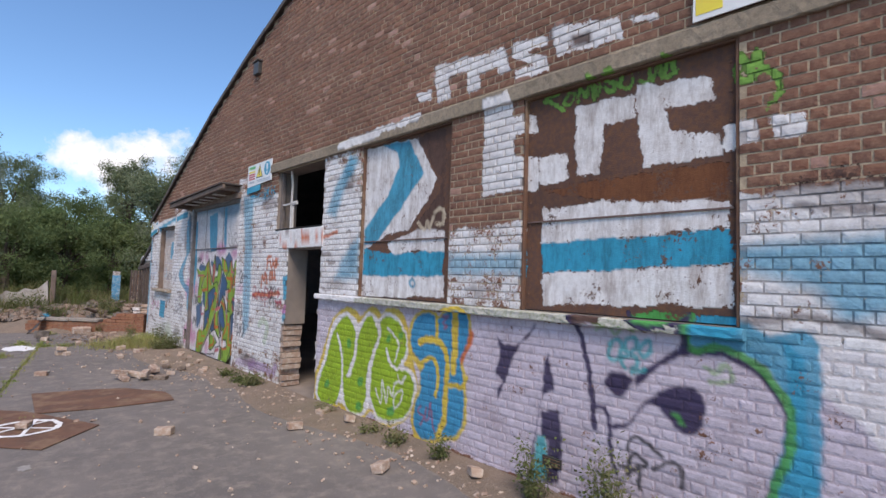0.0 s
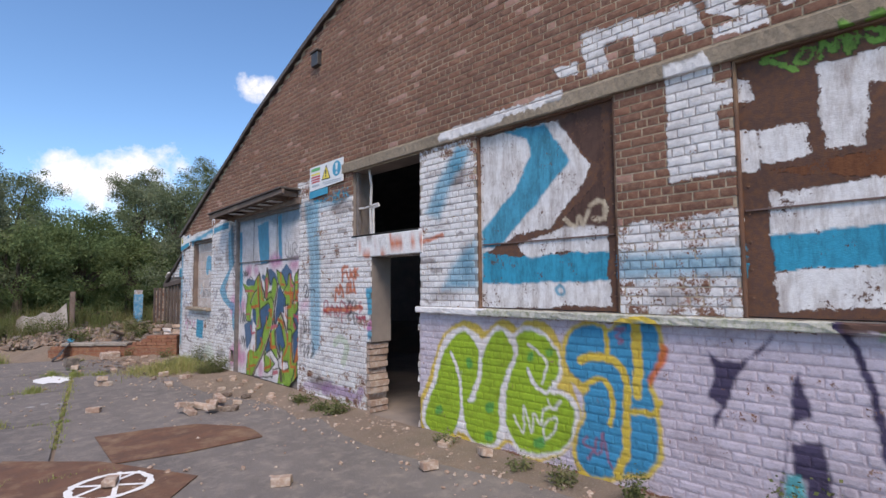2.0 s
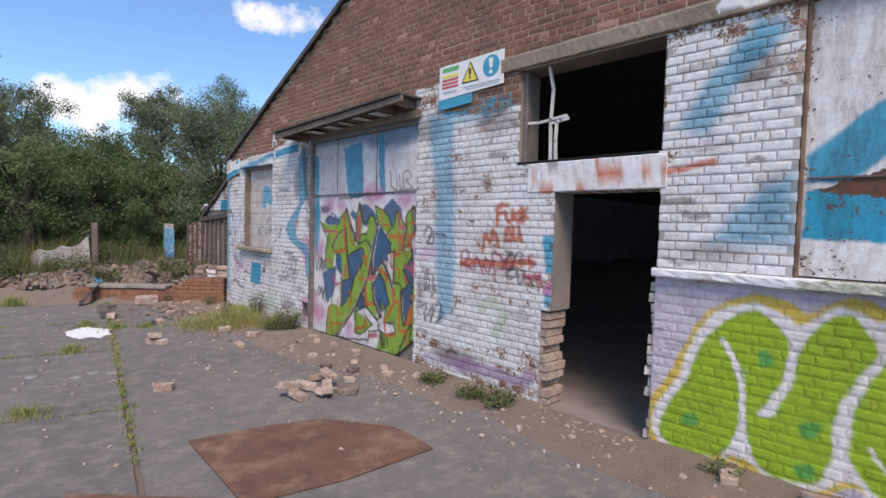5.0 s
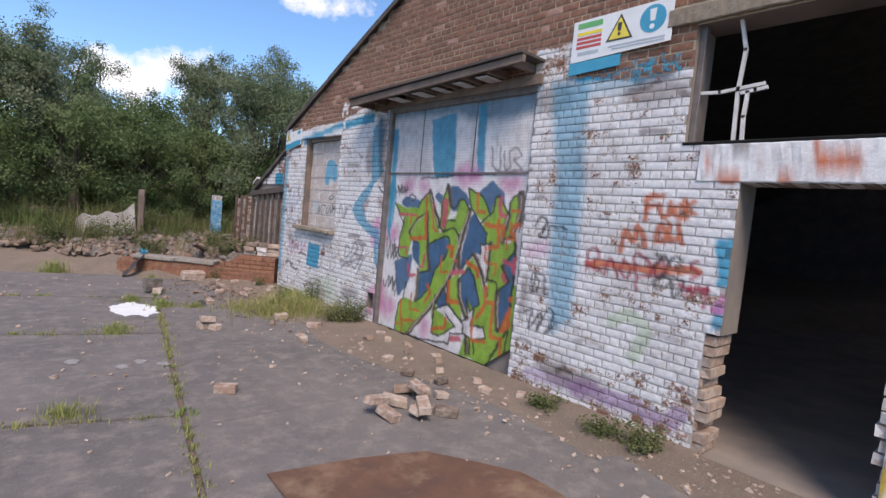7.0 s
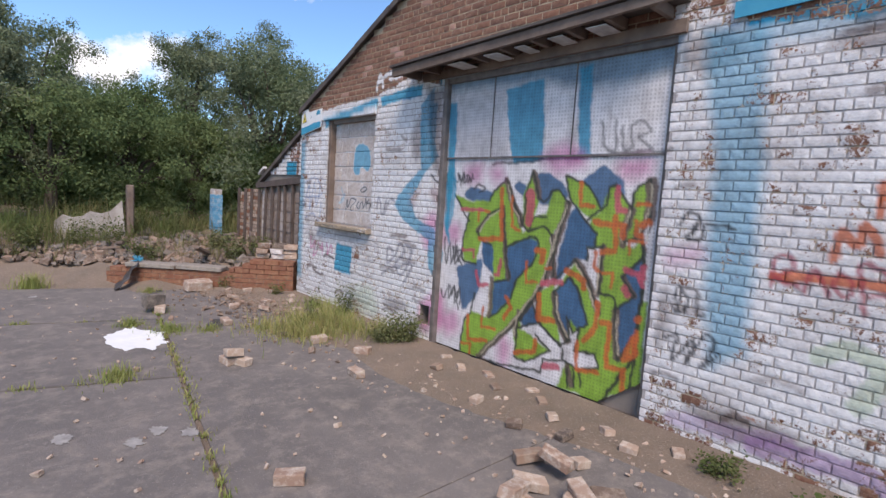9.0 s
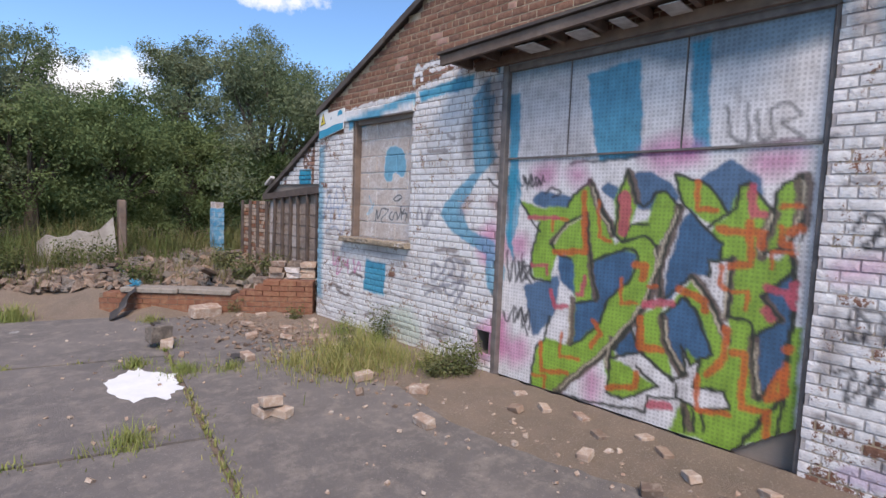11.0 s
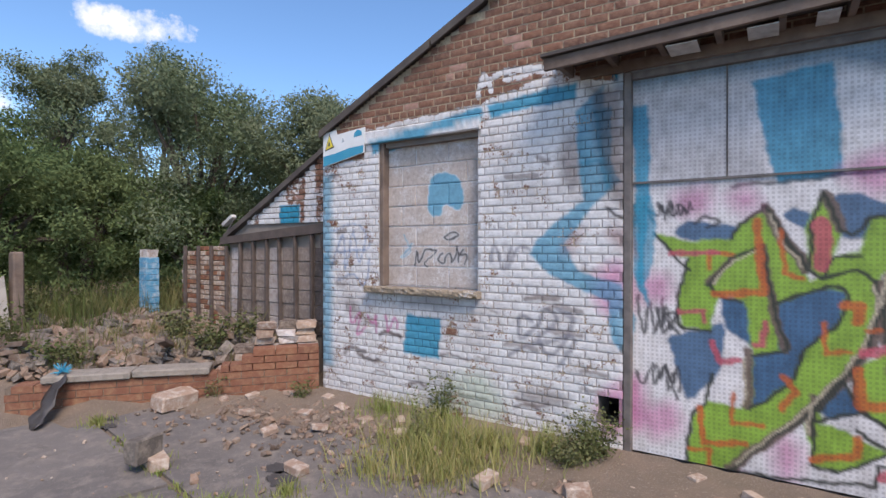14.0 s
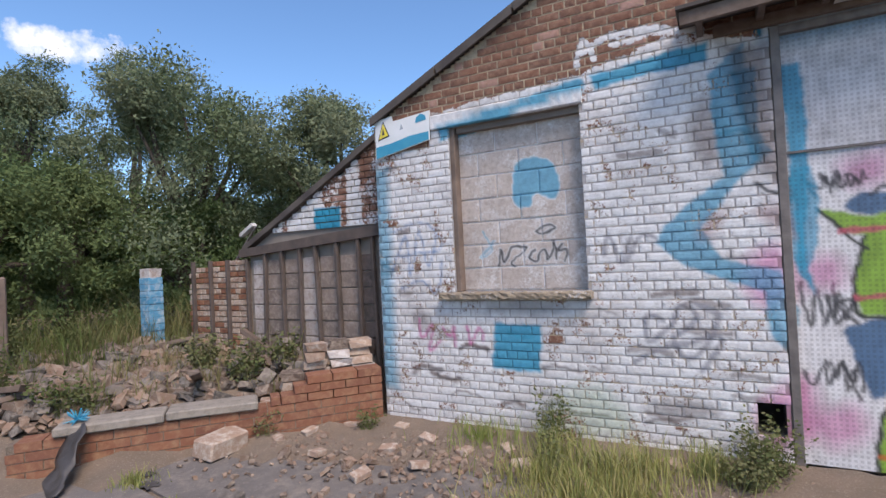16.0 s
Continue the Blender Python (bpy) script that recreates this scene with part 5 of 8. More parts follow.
stroke(ORANGE, 0.05, [(9.546, 0.901), (9.556, 0.674), (9.653, 0.523)], 0.9, False)
stroke(ORANGE, 0.05, [(9.498, 0.733), (9.427, 0.748), (9.409, 0.357), (9.255, 0.375), (9.261, 0.145)], 0.9, False)
stroke(ORANGE, 0.07, [(9.176, 0.817), (9.168, 0.823)], 0.9, False)
stroke(ORANGE, 0.05, [(9.265, 0.472), (9.168, 0.535), (9.168, 0.684)], 0.9, False)
stroke(ORANGE, 0.06, [(10.243, 1.274), (10.166, 1.268), (10.183, 1.172)], 0.9, False)
stroke(ORANGE, 0.06, [(9.897, 1.140), (9.708, 1.072), (9.700, 0.996)], 0.9, False)
stroke(ORANGE, 0.03, [(11.186, 0.135), (11.053, 0.149), (11.048, 0.011)], 0.9, False)
stroke(ORANGE, 0.03, [(11.060, 1.503), (11.065, 1.611), (10.900, 1.623)], 0.9, False)
stroke(ORANGE, 0.03, [(10.599, 1.773), (10.587, 1.487), (10.479, 1.457)], 0.9, False)
stroke(ORANGE, 0.03, [(9.528, 1.156), (9.433, 1.169), (9.429, 1.054)], 0.9, False)
stroke(ORANGE, 0.03, [(9.305, 1.354), (9.310, 1.465), (9.168, 1.475)], 0.9, False)
stroke(ORANGE, 0.035, [(9.270, 1.771), (9.174, 1.765)], 0.9, False)
stroke(ORANGE, 0.04, [(9.275, 1.633), (9.270, 1.523), (9.185, 1.514)], 0.9, False)
stroke(ORANGE, 0.03, [(10.900, 0.595), (10.892, 0.365), (10.694, 0.393)], 0.9, False)
stroke(ORANGE, 0.03, [(10.363, 1.152), (10.355, 0.945), (10.223, 0.964)], 0.9, False)
stroke(ORANGE, 0.03, [(10.134, 1.111), (10.072, 1.119)], 0.9, False)
stroke(PINKRED, 0.04, [(11.323, 1.613), (11.002, 1.621)], 0.9, False)
stroke(PINKRED, 0.1, [(10.374, 1.814), (10.373, 1.539)], 0.9, False)
stroke(PINKRED, 0.06, [(9.456, 1.899), (9.439, 1.720), (9.385, 1.715)], 0.9, False)
stroke(PINKRED, 0.045, [(11.040, 0.952), (10.984, 0.820), (10.861, 0.851)], 0.9, False)
stroke(PINKRED, 0.045, [(10.692, 1.123), (10.709, 0.974), (10.747, 0.961)], 0.9, False)
stroke(PINKRED, 0.06, [(10.159, 0.974), (9.944, 1.022)], 0.9, False)
stroke(PINKRED, 0.06, [(9.168, 1.261), (9.168, 1.253), (9.168, 1.175), (9.168, 1.175)], 0.9, False)
stroke(PINKRED, 0.07, [(10.048, 0.176), (9.909, 0.219)], 0.9, False)
stroke(PINKRED, 0.035, [(11.270, 1.173), (11.083, 1.190), (11.081, 1.112)], 0.9, False)
stroke(PINKRED, 0.05, [(9.325, 1.070), (9.290, 1.019)], 0.9, False)
stroke(ORANGE, 0.07, [(9.221, 1.608), (9.168, 1.622)], 0.9, False)
stroke(ORANGE, 0.05, [(9.249, 0.508), (9.168, 0.713), (9.168, 0.549)], 0.9, False)
stroke(PINKRED, 0.05, [(9.314, 1.215), (9.205, 1.203), (9.168, 1.125)], 0.9, False)
stroke(ORANGE, 0.04, [(9.721, 0.503), (9.694, 0.260), (9.483, 0.277)], 0.9, False)
fill(CHALK, [(9.206, 1.532), (9.168, 1.605), (9.168, 1.587), (9.168, 1.520), (9.168, 1.475)], 1.0)
fill(PINK, [(11.590, 0.434), (11.581, 0.622), (11.573, 0.254), (11.590, 0.167)], 0.6, True, 0.07)
stroke(BLACK, 0.02, [(11.477, 1.959), (11.413, 1.916), (11.384, 1.996), (11.370, 1.887)], 0.85)
stroke(BLACK, 0.02, [(11.353, 1.927), (11.309, 1.994), (11.333, 1.914), (11.280, 1.925)], 0.85)
stroke(BLACK, 0.02, [(11.273, 1.992), (11.252, 1.913), (11.227, 1.971), (11.207, 1.915), (11.185, 2.009), (11.165, 1.950)], 0.85)
stroke(BLACK, 0.02, [(11.160, 1.832), (11.076, 1.889), (10.982, 1.857), (11.073, 1.812)], 0.85)
stroke(BLACK, 0.022, [(11.560, 1.272), (11.525, 0.982), (11.470, 1.217), (11.442, 0.991), (11.401, 1.181)], 0.85)
stroke(BLACK, 0.022, [(11.375, 1.266), (11.379, 0.999), (11.292, 1.151), (11.370, 1.123), (11.264, 1.012)], 0.85)
stroke(BLACK, 0.022, [(11.564, 0.680), (11.511, 0.583), (11.442, 0.741), (11.428, 0.598), (11.337, 0.737), (11.340, 0.552), (11.275, 0.686), (11.320, 0.638), (11.268, 0.492)], 0.85)
fill(PINK, [(10.936, 2.037), (10.818, 2.087), (10.738, 1.992), (10.852, 1.922)], 0.6, True, 0.07)
fill(PINK, [(11.540, 1.400), (11.350, 1.450), (11.320, 1.270), (11.485, 1.236)], 0.6, True, 0.07)
fill(PINK, [(11.578, 0.336), (11.313, 0.454), (11.259, 0.260), (11.446, 0.153)], 0.6, True, 0.07)
fill(BLUE, [(11.590, 1.983), (11.441, 2.019), (11.468, 1.445), (11.590, 1.418)], 0.75, True)
fill(PINK, [(9.971, 2.183), (9.832, 2.208), (9.800, 2.093), (9.938, 2.086)], 0.6, True, 0.07)
# window pier
fill(GREEN, [(13.4, 0.1), (13.2, 0.42), (12.9, 0.45), (12.7, 0.1)], 0.22, True, 0.08)
fill(BLUE, [(12.894, 2.985), (12.038, 3.055), (12.058, 2.920), (12.864, 2.865)], 0.9)
fill(BLUE, [(14.310, 2.782), (12.955, 2.981), (12.941, 2.878), (14.294, 2.664)], 0.85)
fill(BLUE, [(12.056, 2.805), (11.815, 2.998), (11.825, 2.463), (11.691, 2.187), (11.904, 2.016), (12.057, 1.788), (12.149, 1.694), (12.027, 1.464), (11.673, 1.367), (11.583, 1.085), (11.618, 0.772), (11.748, 0.890), (11.777, 1.226), (12.263, 1.406), (12.466, 1.593), (12.393, 1.740), (11.994, 2.064), (12.025, 2.434)], 0.7)
fill(BROWN, [(11.947, 3.018), (11.666, 2.932), (11.602, 1.920), (11.774, 2.102), (11.869, 2.467)], 0.6, False, 0.05)
fill(REDBROWN, [(11.789, 1.788), (11.600, 1.810), (11.553, 1.570), (11.679, 1.655)], 0.5, True, 0.05)
fill(REDBROWN, [(12.173, 1.694), (11.989, 1.811), (12.077, 1.625), (12.147, 1.600)], 0.4, True, 0.05)
fill(BLUE, [(13.830, 0.965), (13.408, 0.962), (13.426, 0.560), (13.865, 0.561)], 0.92)
fill(BLUE, [(13.633, 2.186), (13.583, 2.381), (13.359, 2.406), (13.232, 2.279), (13.246, 2.036), (13.416, 2.095), (13.478, 1.986), (13.609, 2.005)], 0.75, True)
stroke(BLACK, 0.022, [(13.803, 1.474), (13.785, 1.619), (13.755, 1.504), (13.703, 1.591), (13.670, 1.649), (13.537, 1.623), (13.667, 1.507), (13.646, 1.451)], 0.9)
stroke(BLACK, 0.022, [(13.471, 1.596), (13.516, 1.539), (13.437, 1.513), (13.426, 1.586), (13.375, 1.598), (13.361, 1.516), (13.312, 1.572), (13.282, 1.655), (13.280, 1.518)], 0.9)
stroke(BLACK, 0.022, [(13.220, 1.628), (13.262, 1.573), (13.177, 1.586), (13.199, 1.493)], 0.9)
stroke(BLACK, 0.02, [(13.442, 1.763), (13.347, 1.802), (13.266, 1.775), (13.365, 1.736), (13.442, 1.763)], 0.9)
stroke(BLUE, 0.02, [(13.949, 1.791), (13.875, 1.617), (13.980, 1.557), (13.842, 1.704)], 0.5)
stroke(PINK, 0.025, [(14.618, 0.991), (14.592, 0.809), (14.475, 0.941), (14.511, 0.695), (14.395, 0.797)], 0.7)
stroke(PINK, 0.025, [(14.359, 0.921), (14.282, 0.838), (14.231, 0.931), (14.243, 0.752)], 0.7)
stroke(PINK, 0.025, [(14.099, 0.942), (14.081, 0.768), (13.991, 0.922), (13.953, 0.810)], 0.7)
stroke(BLUE2, 0.018, [(14.888, 1.474), (14.727, 1.787), (14.681, 1.418), (14.568, 1.848), (14.484, 1.485), (14.373, 1.787)], 0.6)
stroke(BLUE2, 0.018, [(14.802, 1.289), (14.560, 1.362), (14.403, 1.248), (14.331, 1.549)], 0.6)
stroke(BLUE2, 0.018, [(14.894, 1.850), (14.490, 1.908), (14.333, 1.668), (14.807, 1.601)], 0.5)
stroke(GREYP, 0.03, [(12.866, 1.532), (12.814, 1.686), (12.727, 1.461), (12.650, 1.663), (12.674, 1.488), (12.571, 1.664), (12.467, 1.641)], 0.6)
stroke(GREYP, 0.04, [(12.455, 1.005), (12.559, 1.046), (12.555, 0.847), (12.403, 0.961), (12.331, 1.114), (12.207, 1.028), (12.376, 0.867), (12.249, 0.737), (12.065, 1.041), (12.209, 1.123)], 0.6)
stroke(GREYP, 0.04, [(12.658, 0.685), (12.400, 0.815), (12.062, 0.901), (12.199, 0.647)], 0.6)
stroke(WHITE, 0.05, [(12.926, 3.167), (12.789, 3.247), (12.603, 3.265), (12.399, 3.240), (12.251, 3.182)], 0.9)
stroke(WHITE, 0.05, [(12.980, 3.074), (12.928, 3.269), (12.841, 3.104)], 0.9)
stroke(WHITE, 0.05, [(12.707, 3.184), (12.499, 3.199), (12.300, 3.190), (12.063, 3.151)], 0.8)
fill(BLUE, [(15.1, 0.3), (15.1, 2.5), (14.9, 2.5), (14.9, 0.3)], 0.6, False, 0.05)
fill(BLUE, [(11.616, 2.790), (11.483, 2.801), (11.470, 2.047), (11.524, 1.579), (11.478, 1.186), (11.568, 1.344), (11.573, 1.940)], 0.9)
stroke(BLACK, 0.022, [(11.406, 2.016), (11.360, 1.933), (11.324, 2.025), (11.293, 1.907), (11.259, 1.999), (11.202, 1.935)], 0.8)
stroke(BLACK, 0.022, [(11.419, 1.188), (11.396, 1.035), (11.358, 1.187), (11.319, 1.036), (11.283, 1.168)], 0.8)
stroke(BLACK, 0.022, [(11.410, 0.729), (11.384, 0.636), (11.349, 0.733), (11.308, 0.622), (11.258, 0.738), (11.252, 0.552)], 0.8)


def build_front():
    wall = empty("wall_front", "long gabled brown brick wall, limewashed and sprayed below", "wall", "structure")
    ys = sorted({NEAR, FAR, *(v for o in OPENINGS.values() for v in o[:2])})
    zs = sorted({0.0, 3.40, *(v for o in OPENINGS.values() for v in o[2:])})
    bm = bmesh.new()
    for a, b in zip(ys[:-1], ys[1:]):
        for c, d in zip(zs[:-1], zs[1:]):
            top = min(d, roof_height(a) - 0.06, roof_height(b) - 0.06)
            if not in_opening((a + b) / 2, (c + d) / 2) and top > c:
                box(bm, FACE + 0.02, FACE + THICK, a, b, c, top)
    part("core", bm, CORE, wall)
    outline = [(y, z - 0.06) for y, z in SLOPE[::-1] if z > 3.5] + [(14.05, 3.40), (NEAR, 3.40)]
    slab("gable_core", outline, FACE + 0.02, FACE + THICK, CORE, wall)
    cut = []
    for ya, yb, za, zb, o in lay_bricks(NEAR, FAR, 0.0, 7.3):
        if zb > min(roof_height(ya), roof_height(yb)) - 0.04 or 3.33 < (za + zb) / 2 < 3.49 and yb < 7.75:
            continue
        for a, b, c, d in OPENINGS.values():
            if c < (za + zb) / 2 < d:
                if a < ya + 0.01 and yb - 0.01 < b:
                    ya = yb
                elif ya < a < yb:
                    yb = a - 0.003
                elif ya < b < yb:
                    ya = b + 0.003
        if yb - ya > 0.04:
            cut.append((ya, yb, za, zb, o))
    single = [s for s in cut if (5.1 < s[0] and s[1] < 6.04 and 1.5 < s[2] < 3.3) or (11.66 < s[0] and s[1] < 12.99 and s[2] < 3.0)]
    rest = [s for s in cut if s not in set(single)]
    sprayed = [s for s in rest if s[1] < 6.1 and s[3] < 1.46]
    plainer = [s for s in rest if s[2] < 3.75 and not (s[1] < 6.1 and s[3] < 1.46)]
    high = [s for s in rest if s[2] >= 3.75]
    for name, group, cell, seed in (("sprayed_brickwork", sprayed, 0.014, 3), ("lower_brickwork", plainer, 0.02, 5), ("gable_brickwork", high, 0.045, 4)):
        v, f = brick_mesh(group, FACE, cell, seed)
        tagged(raw(name, v.tolist(), f.tolist(), BRICK, wall, painted(v[:, 1:])), kind="stuff")
    keep = lambda c: np.array([not in_opening(y, z) and z < roof_height(y) - 0.06 for y, z in c])
    low = lambda c: keep(c) & ((c[:, 0] > 6.1) | (c[:, 1] > 1.42))
    sprayed_joint = lambda c: keep(c) & ~((c[:, 0] > 6.1) | (c[:, 1] > 1.42))
    for name, lo, hi, step, mat, pick, cover, grey in (("mortar", 0.0, 3.75, 0.025, MORTAR, low, 0.76, 0.58), ("sprayed_mortar", 0.0, 1.45, 0.0161, FULLJOINT, sprayed_joint, 0.95, 0.86),
                                                      ("gable_mortar", 3.75, 7.3, 0.12, MORTAR, keep, 0.80, 0.60)):
        ob = sheet(name, FACE + (0.004 if name == "sprayed_mortar" else 0.006), NEAR, 6.1 if name == "sprayed_mortar" else FAR, lo, hi, step, mat, wall, pick, cover=cover, tone=(grey, grey * 0.95, grey * 0.93))
        tagged(ob, kind="stuff")
    return wall, single


wall_front, SINGLE_BRICKS = build_front()


def painted_beam(name, x0, x1, y0, y1, z0, z1, mat, parent=None, step=0.04, wave=0.0, label="", cover=1.0):
    """A cast beam along y with a painted face and slightly worn edges."""
    rng = np.random.default_rng(7)
    ny = max(2, round((y1 - y0) / step))
    prof = [(x1, z0), (x0 + 0.008, z0), (x0, z0 + 0.01), (x0, (z0 + z1) / 2), (x0, z1 - 0.01), (x0 + 0.01, z1), (x1, z1)]
    V, F, Q = [], [], []
    for i in range(ny + 1):
        y = y0 + (y1 - y0) * i / ny
        for x, z in prof:
            V.append((x + rng.uniform(-wave, wave), y, z + rng.uniform(-wave, wave)))
            Q.append((y, z))
    n = len(prof)
    for i in range(ny):
        for k in range(n):
            F.append((i * n + k, (i + 1) * n + k, (i + 1) * n + (k + 1) % n, i * n + (k + 1) % n))
    F += [tuple(range(n)), tuple(range(ny * n + n - 1, ny * n - 1, -1))]
    return raw(name, V, F, mat, parent, painted(Q) * np.array((1, 1, 1, cover)), label)


# ---- lintels, ledge, verge ----
tagged(painted_beam("trim_lintel", FACE - 0.035, FACE + 0.15, NEAR, 7.72, 3.34, 3.48, CONCRETE, None, 0.04, 0.003), "long stained concrete lintel band with a white stretch", "lintel", kind="structure")
tagged(painted_beam("trim_ledge", FACE - 0.07, FACE + 0.05, 0.76, 6.04, 1.385, 1.455, LEDGE, None, 0.05, 0.004), "chipped white ledge with moss on its top", "ledge", kind="structure")
tagged(painted_beam("door_lintel", FACE - 0.012, FACE + 0.335, 5.98, 7.35, 2.10, 2.385, PALE, None, 0.03, 0.003), "chipped pale concrete door lintel with orange scrawl", "lintel", kind="structure")


def build_verge():
    roof = empty("roof", "dark barrel roof with a ragged verge board", "roof", "structure")
    bm = bmesh.new()
    pts = SLOPE[::-1]
    rows = []
    for y, z in pts:
        rows.append([bm.verts.new(v) for v in ((FACE - 0.045, y, z - 0.02), (26.0, y, z - 0.02), (26.0, y, z + 0.03), (FACE - 0.045, y, z + 0.03))])
    # unseen gap added over the near end, so sky brightens the hall
    rows = rows[1:]
    for a, b in zip(rows[:-1], rows[1:]):
        for k in range(4):
            bm.faces.new((a[k], b[k], b[(k + 1) % 4], a[(k + 1) % 4]))
    bm.faces.new(rows[0]), bm.faces.new(rows[-1][::-1])
    part("roof_sheet", bm, ROOF, roof)
    rng = random.Random(4)
    for (ya, za), (yb, zb) in zip(SLOPE[:-1], SLOPE[1:]):
        n = max(1, round(math.hypot(yb - ya, zb - za) / 0.8))
        for i in range(n):
            p, q = i / n, (i + 1) / n - 0.01
            y0, z0, y1, z1 = ya + (yb - ya) * p, za + (zb - za) * p, ya + (yb - ya) * q, za + (zb - za) * q
            d = rng.uniform(-0.012, 0.012)
            slab("verge_board", [(y0, z0 - 0.06 + d), (y0, z0 + 0.02 + d), (y1, z1 + 0.02 + d), (y1, z1 - 0.06 + d)], FACE - 0.065, FACE - 0.04, ROOF, roof)


build_verge()


# ---- inside the hall ----
def closed_room():
    # back and end walls are unseen, added to keep daylight off the doorway
    for name, dims, label in (("floor", (FACE + 0.02, 26.0, NEAR, FAR, -0.25, -0.004), "bare dusty concrete floor inside the hall"),
                              ("wall_back", (25.7, 26.0, NEAR, FAR, 0.0, 7.3), "unseen far wall added to keep the hall dark"),
                              ("wall_near_end", (FACE + THICK, 26.0, NEAR - 0.3, NEAR, -0.2, 6.4), "unseen near end wall added to keep the hall dark"),
                              ("wall_far_end", (FACE + THICK, 26.0, FAR - 0.3, FAR, 0.0, 2.99), "plain brick end wall added to keep the hall dark")):
        tagged(boxed(name, dims, CORE), label, "wall" if "wall" in name else "floor", kind="structure")


closed_room()


# ---- boarded openings ----
def board(y0, y1, seams, label, seed):
    thing = empty("boarding", label, "boarding", group="boarded window openings")
    sheet("board", FACE + 0.05, y0 + 0.02, y1 - 0.02, 1.47, 3.33, 0.014, BOARD, thing)
    for name, d in (("side_frame", (y0, y0 + 0.022, 1.46, 3.34)), ("side_frame", (y1 - 0.022, y1, 1.46, 3.34)), ("head_frame", (y0 + 0.022, y1 - 0.022, 3.32, 3.34))):
        boxed(name, (FACE + 0.012, FACE + 0.06, *d), RUST, thing, 0.004)
    for z in seams:
        boxed("seam_lip", (FACE + 0.035, FACE + 0.052, y0 + 0.04, y1 - 0.04, z, z + 0.012), BOARDPLAIN, thing)
    rng = random.Random(seed)
    for k in range(9):
        z, y = 1.6 + 0.2 * k, y0 + 0.06
        for yy in (y0 + 0.06, y1 - 0.06):
            boxed("rivet", (FACE + 0.043, FACE + 0.052, yy - 0.007, yy + 0.007, z - 0.007, z + 0.007), RUST, thing, 0.002)


board(3.47, 5.09, (2.13,), "brown boarded window with a big blue and white figure", 1)
board(0.80, 2.54, (2.22,), "brown boarded window with white block lettering and bands", 2)


# ---- high window over the door ----
def top_light():
    win = empty("window_1", "unglazed dark window with a bent white metal bar cross", "window", "structure")
    boxed("window_frame", (FACE + 0.06, FACE + 0.12, 7.44, 7.49, 2.39, 3.33), STEEL, win, 0.005)
    boxed("window_frame", (FACE + 0.06, FACE + 0.12, 6.03, 6.06, 2.39, 3.33), STEEL, win, 0.005)
    boxed("window_sill", (FACE - 0.01, FACE + 0.33, 6.05, 7.5, 2.387, 2.41), PALE, win, 0.006)
    for name, pts in (("upright", ((7.16, 2.41), (7.17, 2.8), (7.15, 3.1), (7.2, 3.32))), ("crossbar", ((7.46, 2.81), (7.3, 2.80), (7.0, 2.83))),
                      ("crossbar", ((7.14, 2.78), (7.05, 2.79), (6.98, 2.80))), ("upright", ((7.1, 2.41), (7.11, 2.6), (7.1, 2.78)))):
        bm = bmesh.new()
        for (ya, za), (yb, zb) in zip(pts[:-1], pts[1:]):
            a, b = Vector((FACE + 0.09, ya, za)), Vector((FACE + 0.09, yb, zb))
            m = Matrix.Translation((a + b) / 2) @ (b - a).to_track_quat("Z", "Y").to_matrix().to_4x4()
            bmesh.ops.create_cube(bm, size=1, matrix=m @ Matrix.Diagonal((0.025, 0.025, (b - a).length + 0.02, 1)))
        part(name, bm, PAINTED_STEEL, win, "white painted bar")


top_light()


# ---- steel shutter ----
def shutter():
    thing = empty("shutter", "perforated steel shutter with a big lime green sprayed piece", "shutter")
    y0, y1 = 9.08, 11.60
    keep = lambda c: (c[:, 1] > 0.32 - (c[:, 0] - y0) * 0.75)
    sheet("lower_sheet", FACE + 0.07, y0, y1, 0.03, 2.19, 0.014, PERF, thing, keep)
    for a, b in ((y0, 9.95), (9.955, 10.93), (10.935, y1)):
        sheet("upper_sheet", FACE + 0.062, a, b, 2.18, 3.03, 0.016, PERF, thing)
        boxed("sheet_edge", (FACE + 0.058, FACE + 0.07, a, a + 0.008, 2.18, 3.03), STEEL, thing)
    boxed("seam_lip", (FACE + 0.052, FACE + 0.068, y0, y1, 2.17, 2.186), STEEL, thing)
    boxed("side_rail", (FACE + 0.0, FACE + 0.09, 11.6, 11.66, 0.0, 3.06), STEEL, thing, 0.006)
    boxed("side_rail", (FACE + 0.03, FACE + 0.09, 9.05, 9.08, 0.0, 3.06), STEEL, thing, 0.004)
    boxed("backing", (FACE + 0.12, FACE + 0.16, 9.05, 11.66, 0.0, 3.06), CORE, thing)
    boxed("head_rail", (FACE + 0.02, FACE + 0.08, 9.05, 11.66, 3.0, 3.06), STEEL, thing, 0.005)


shutter()


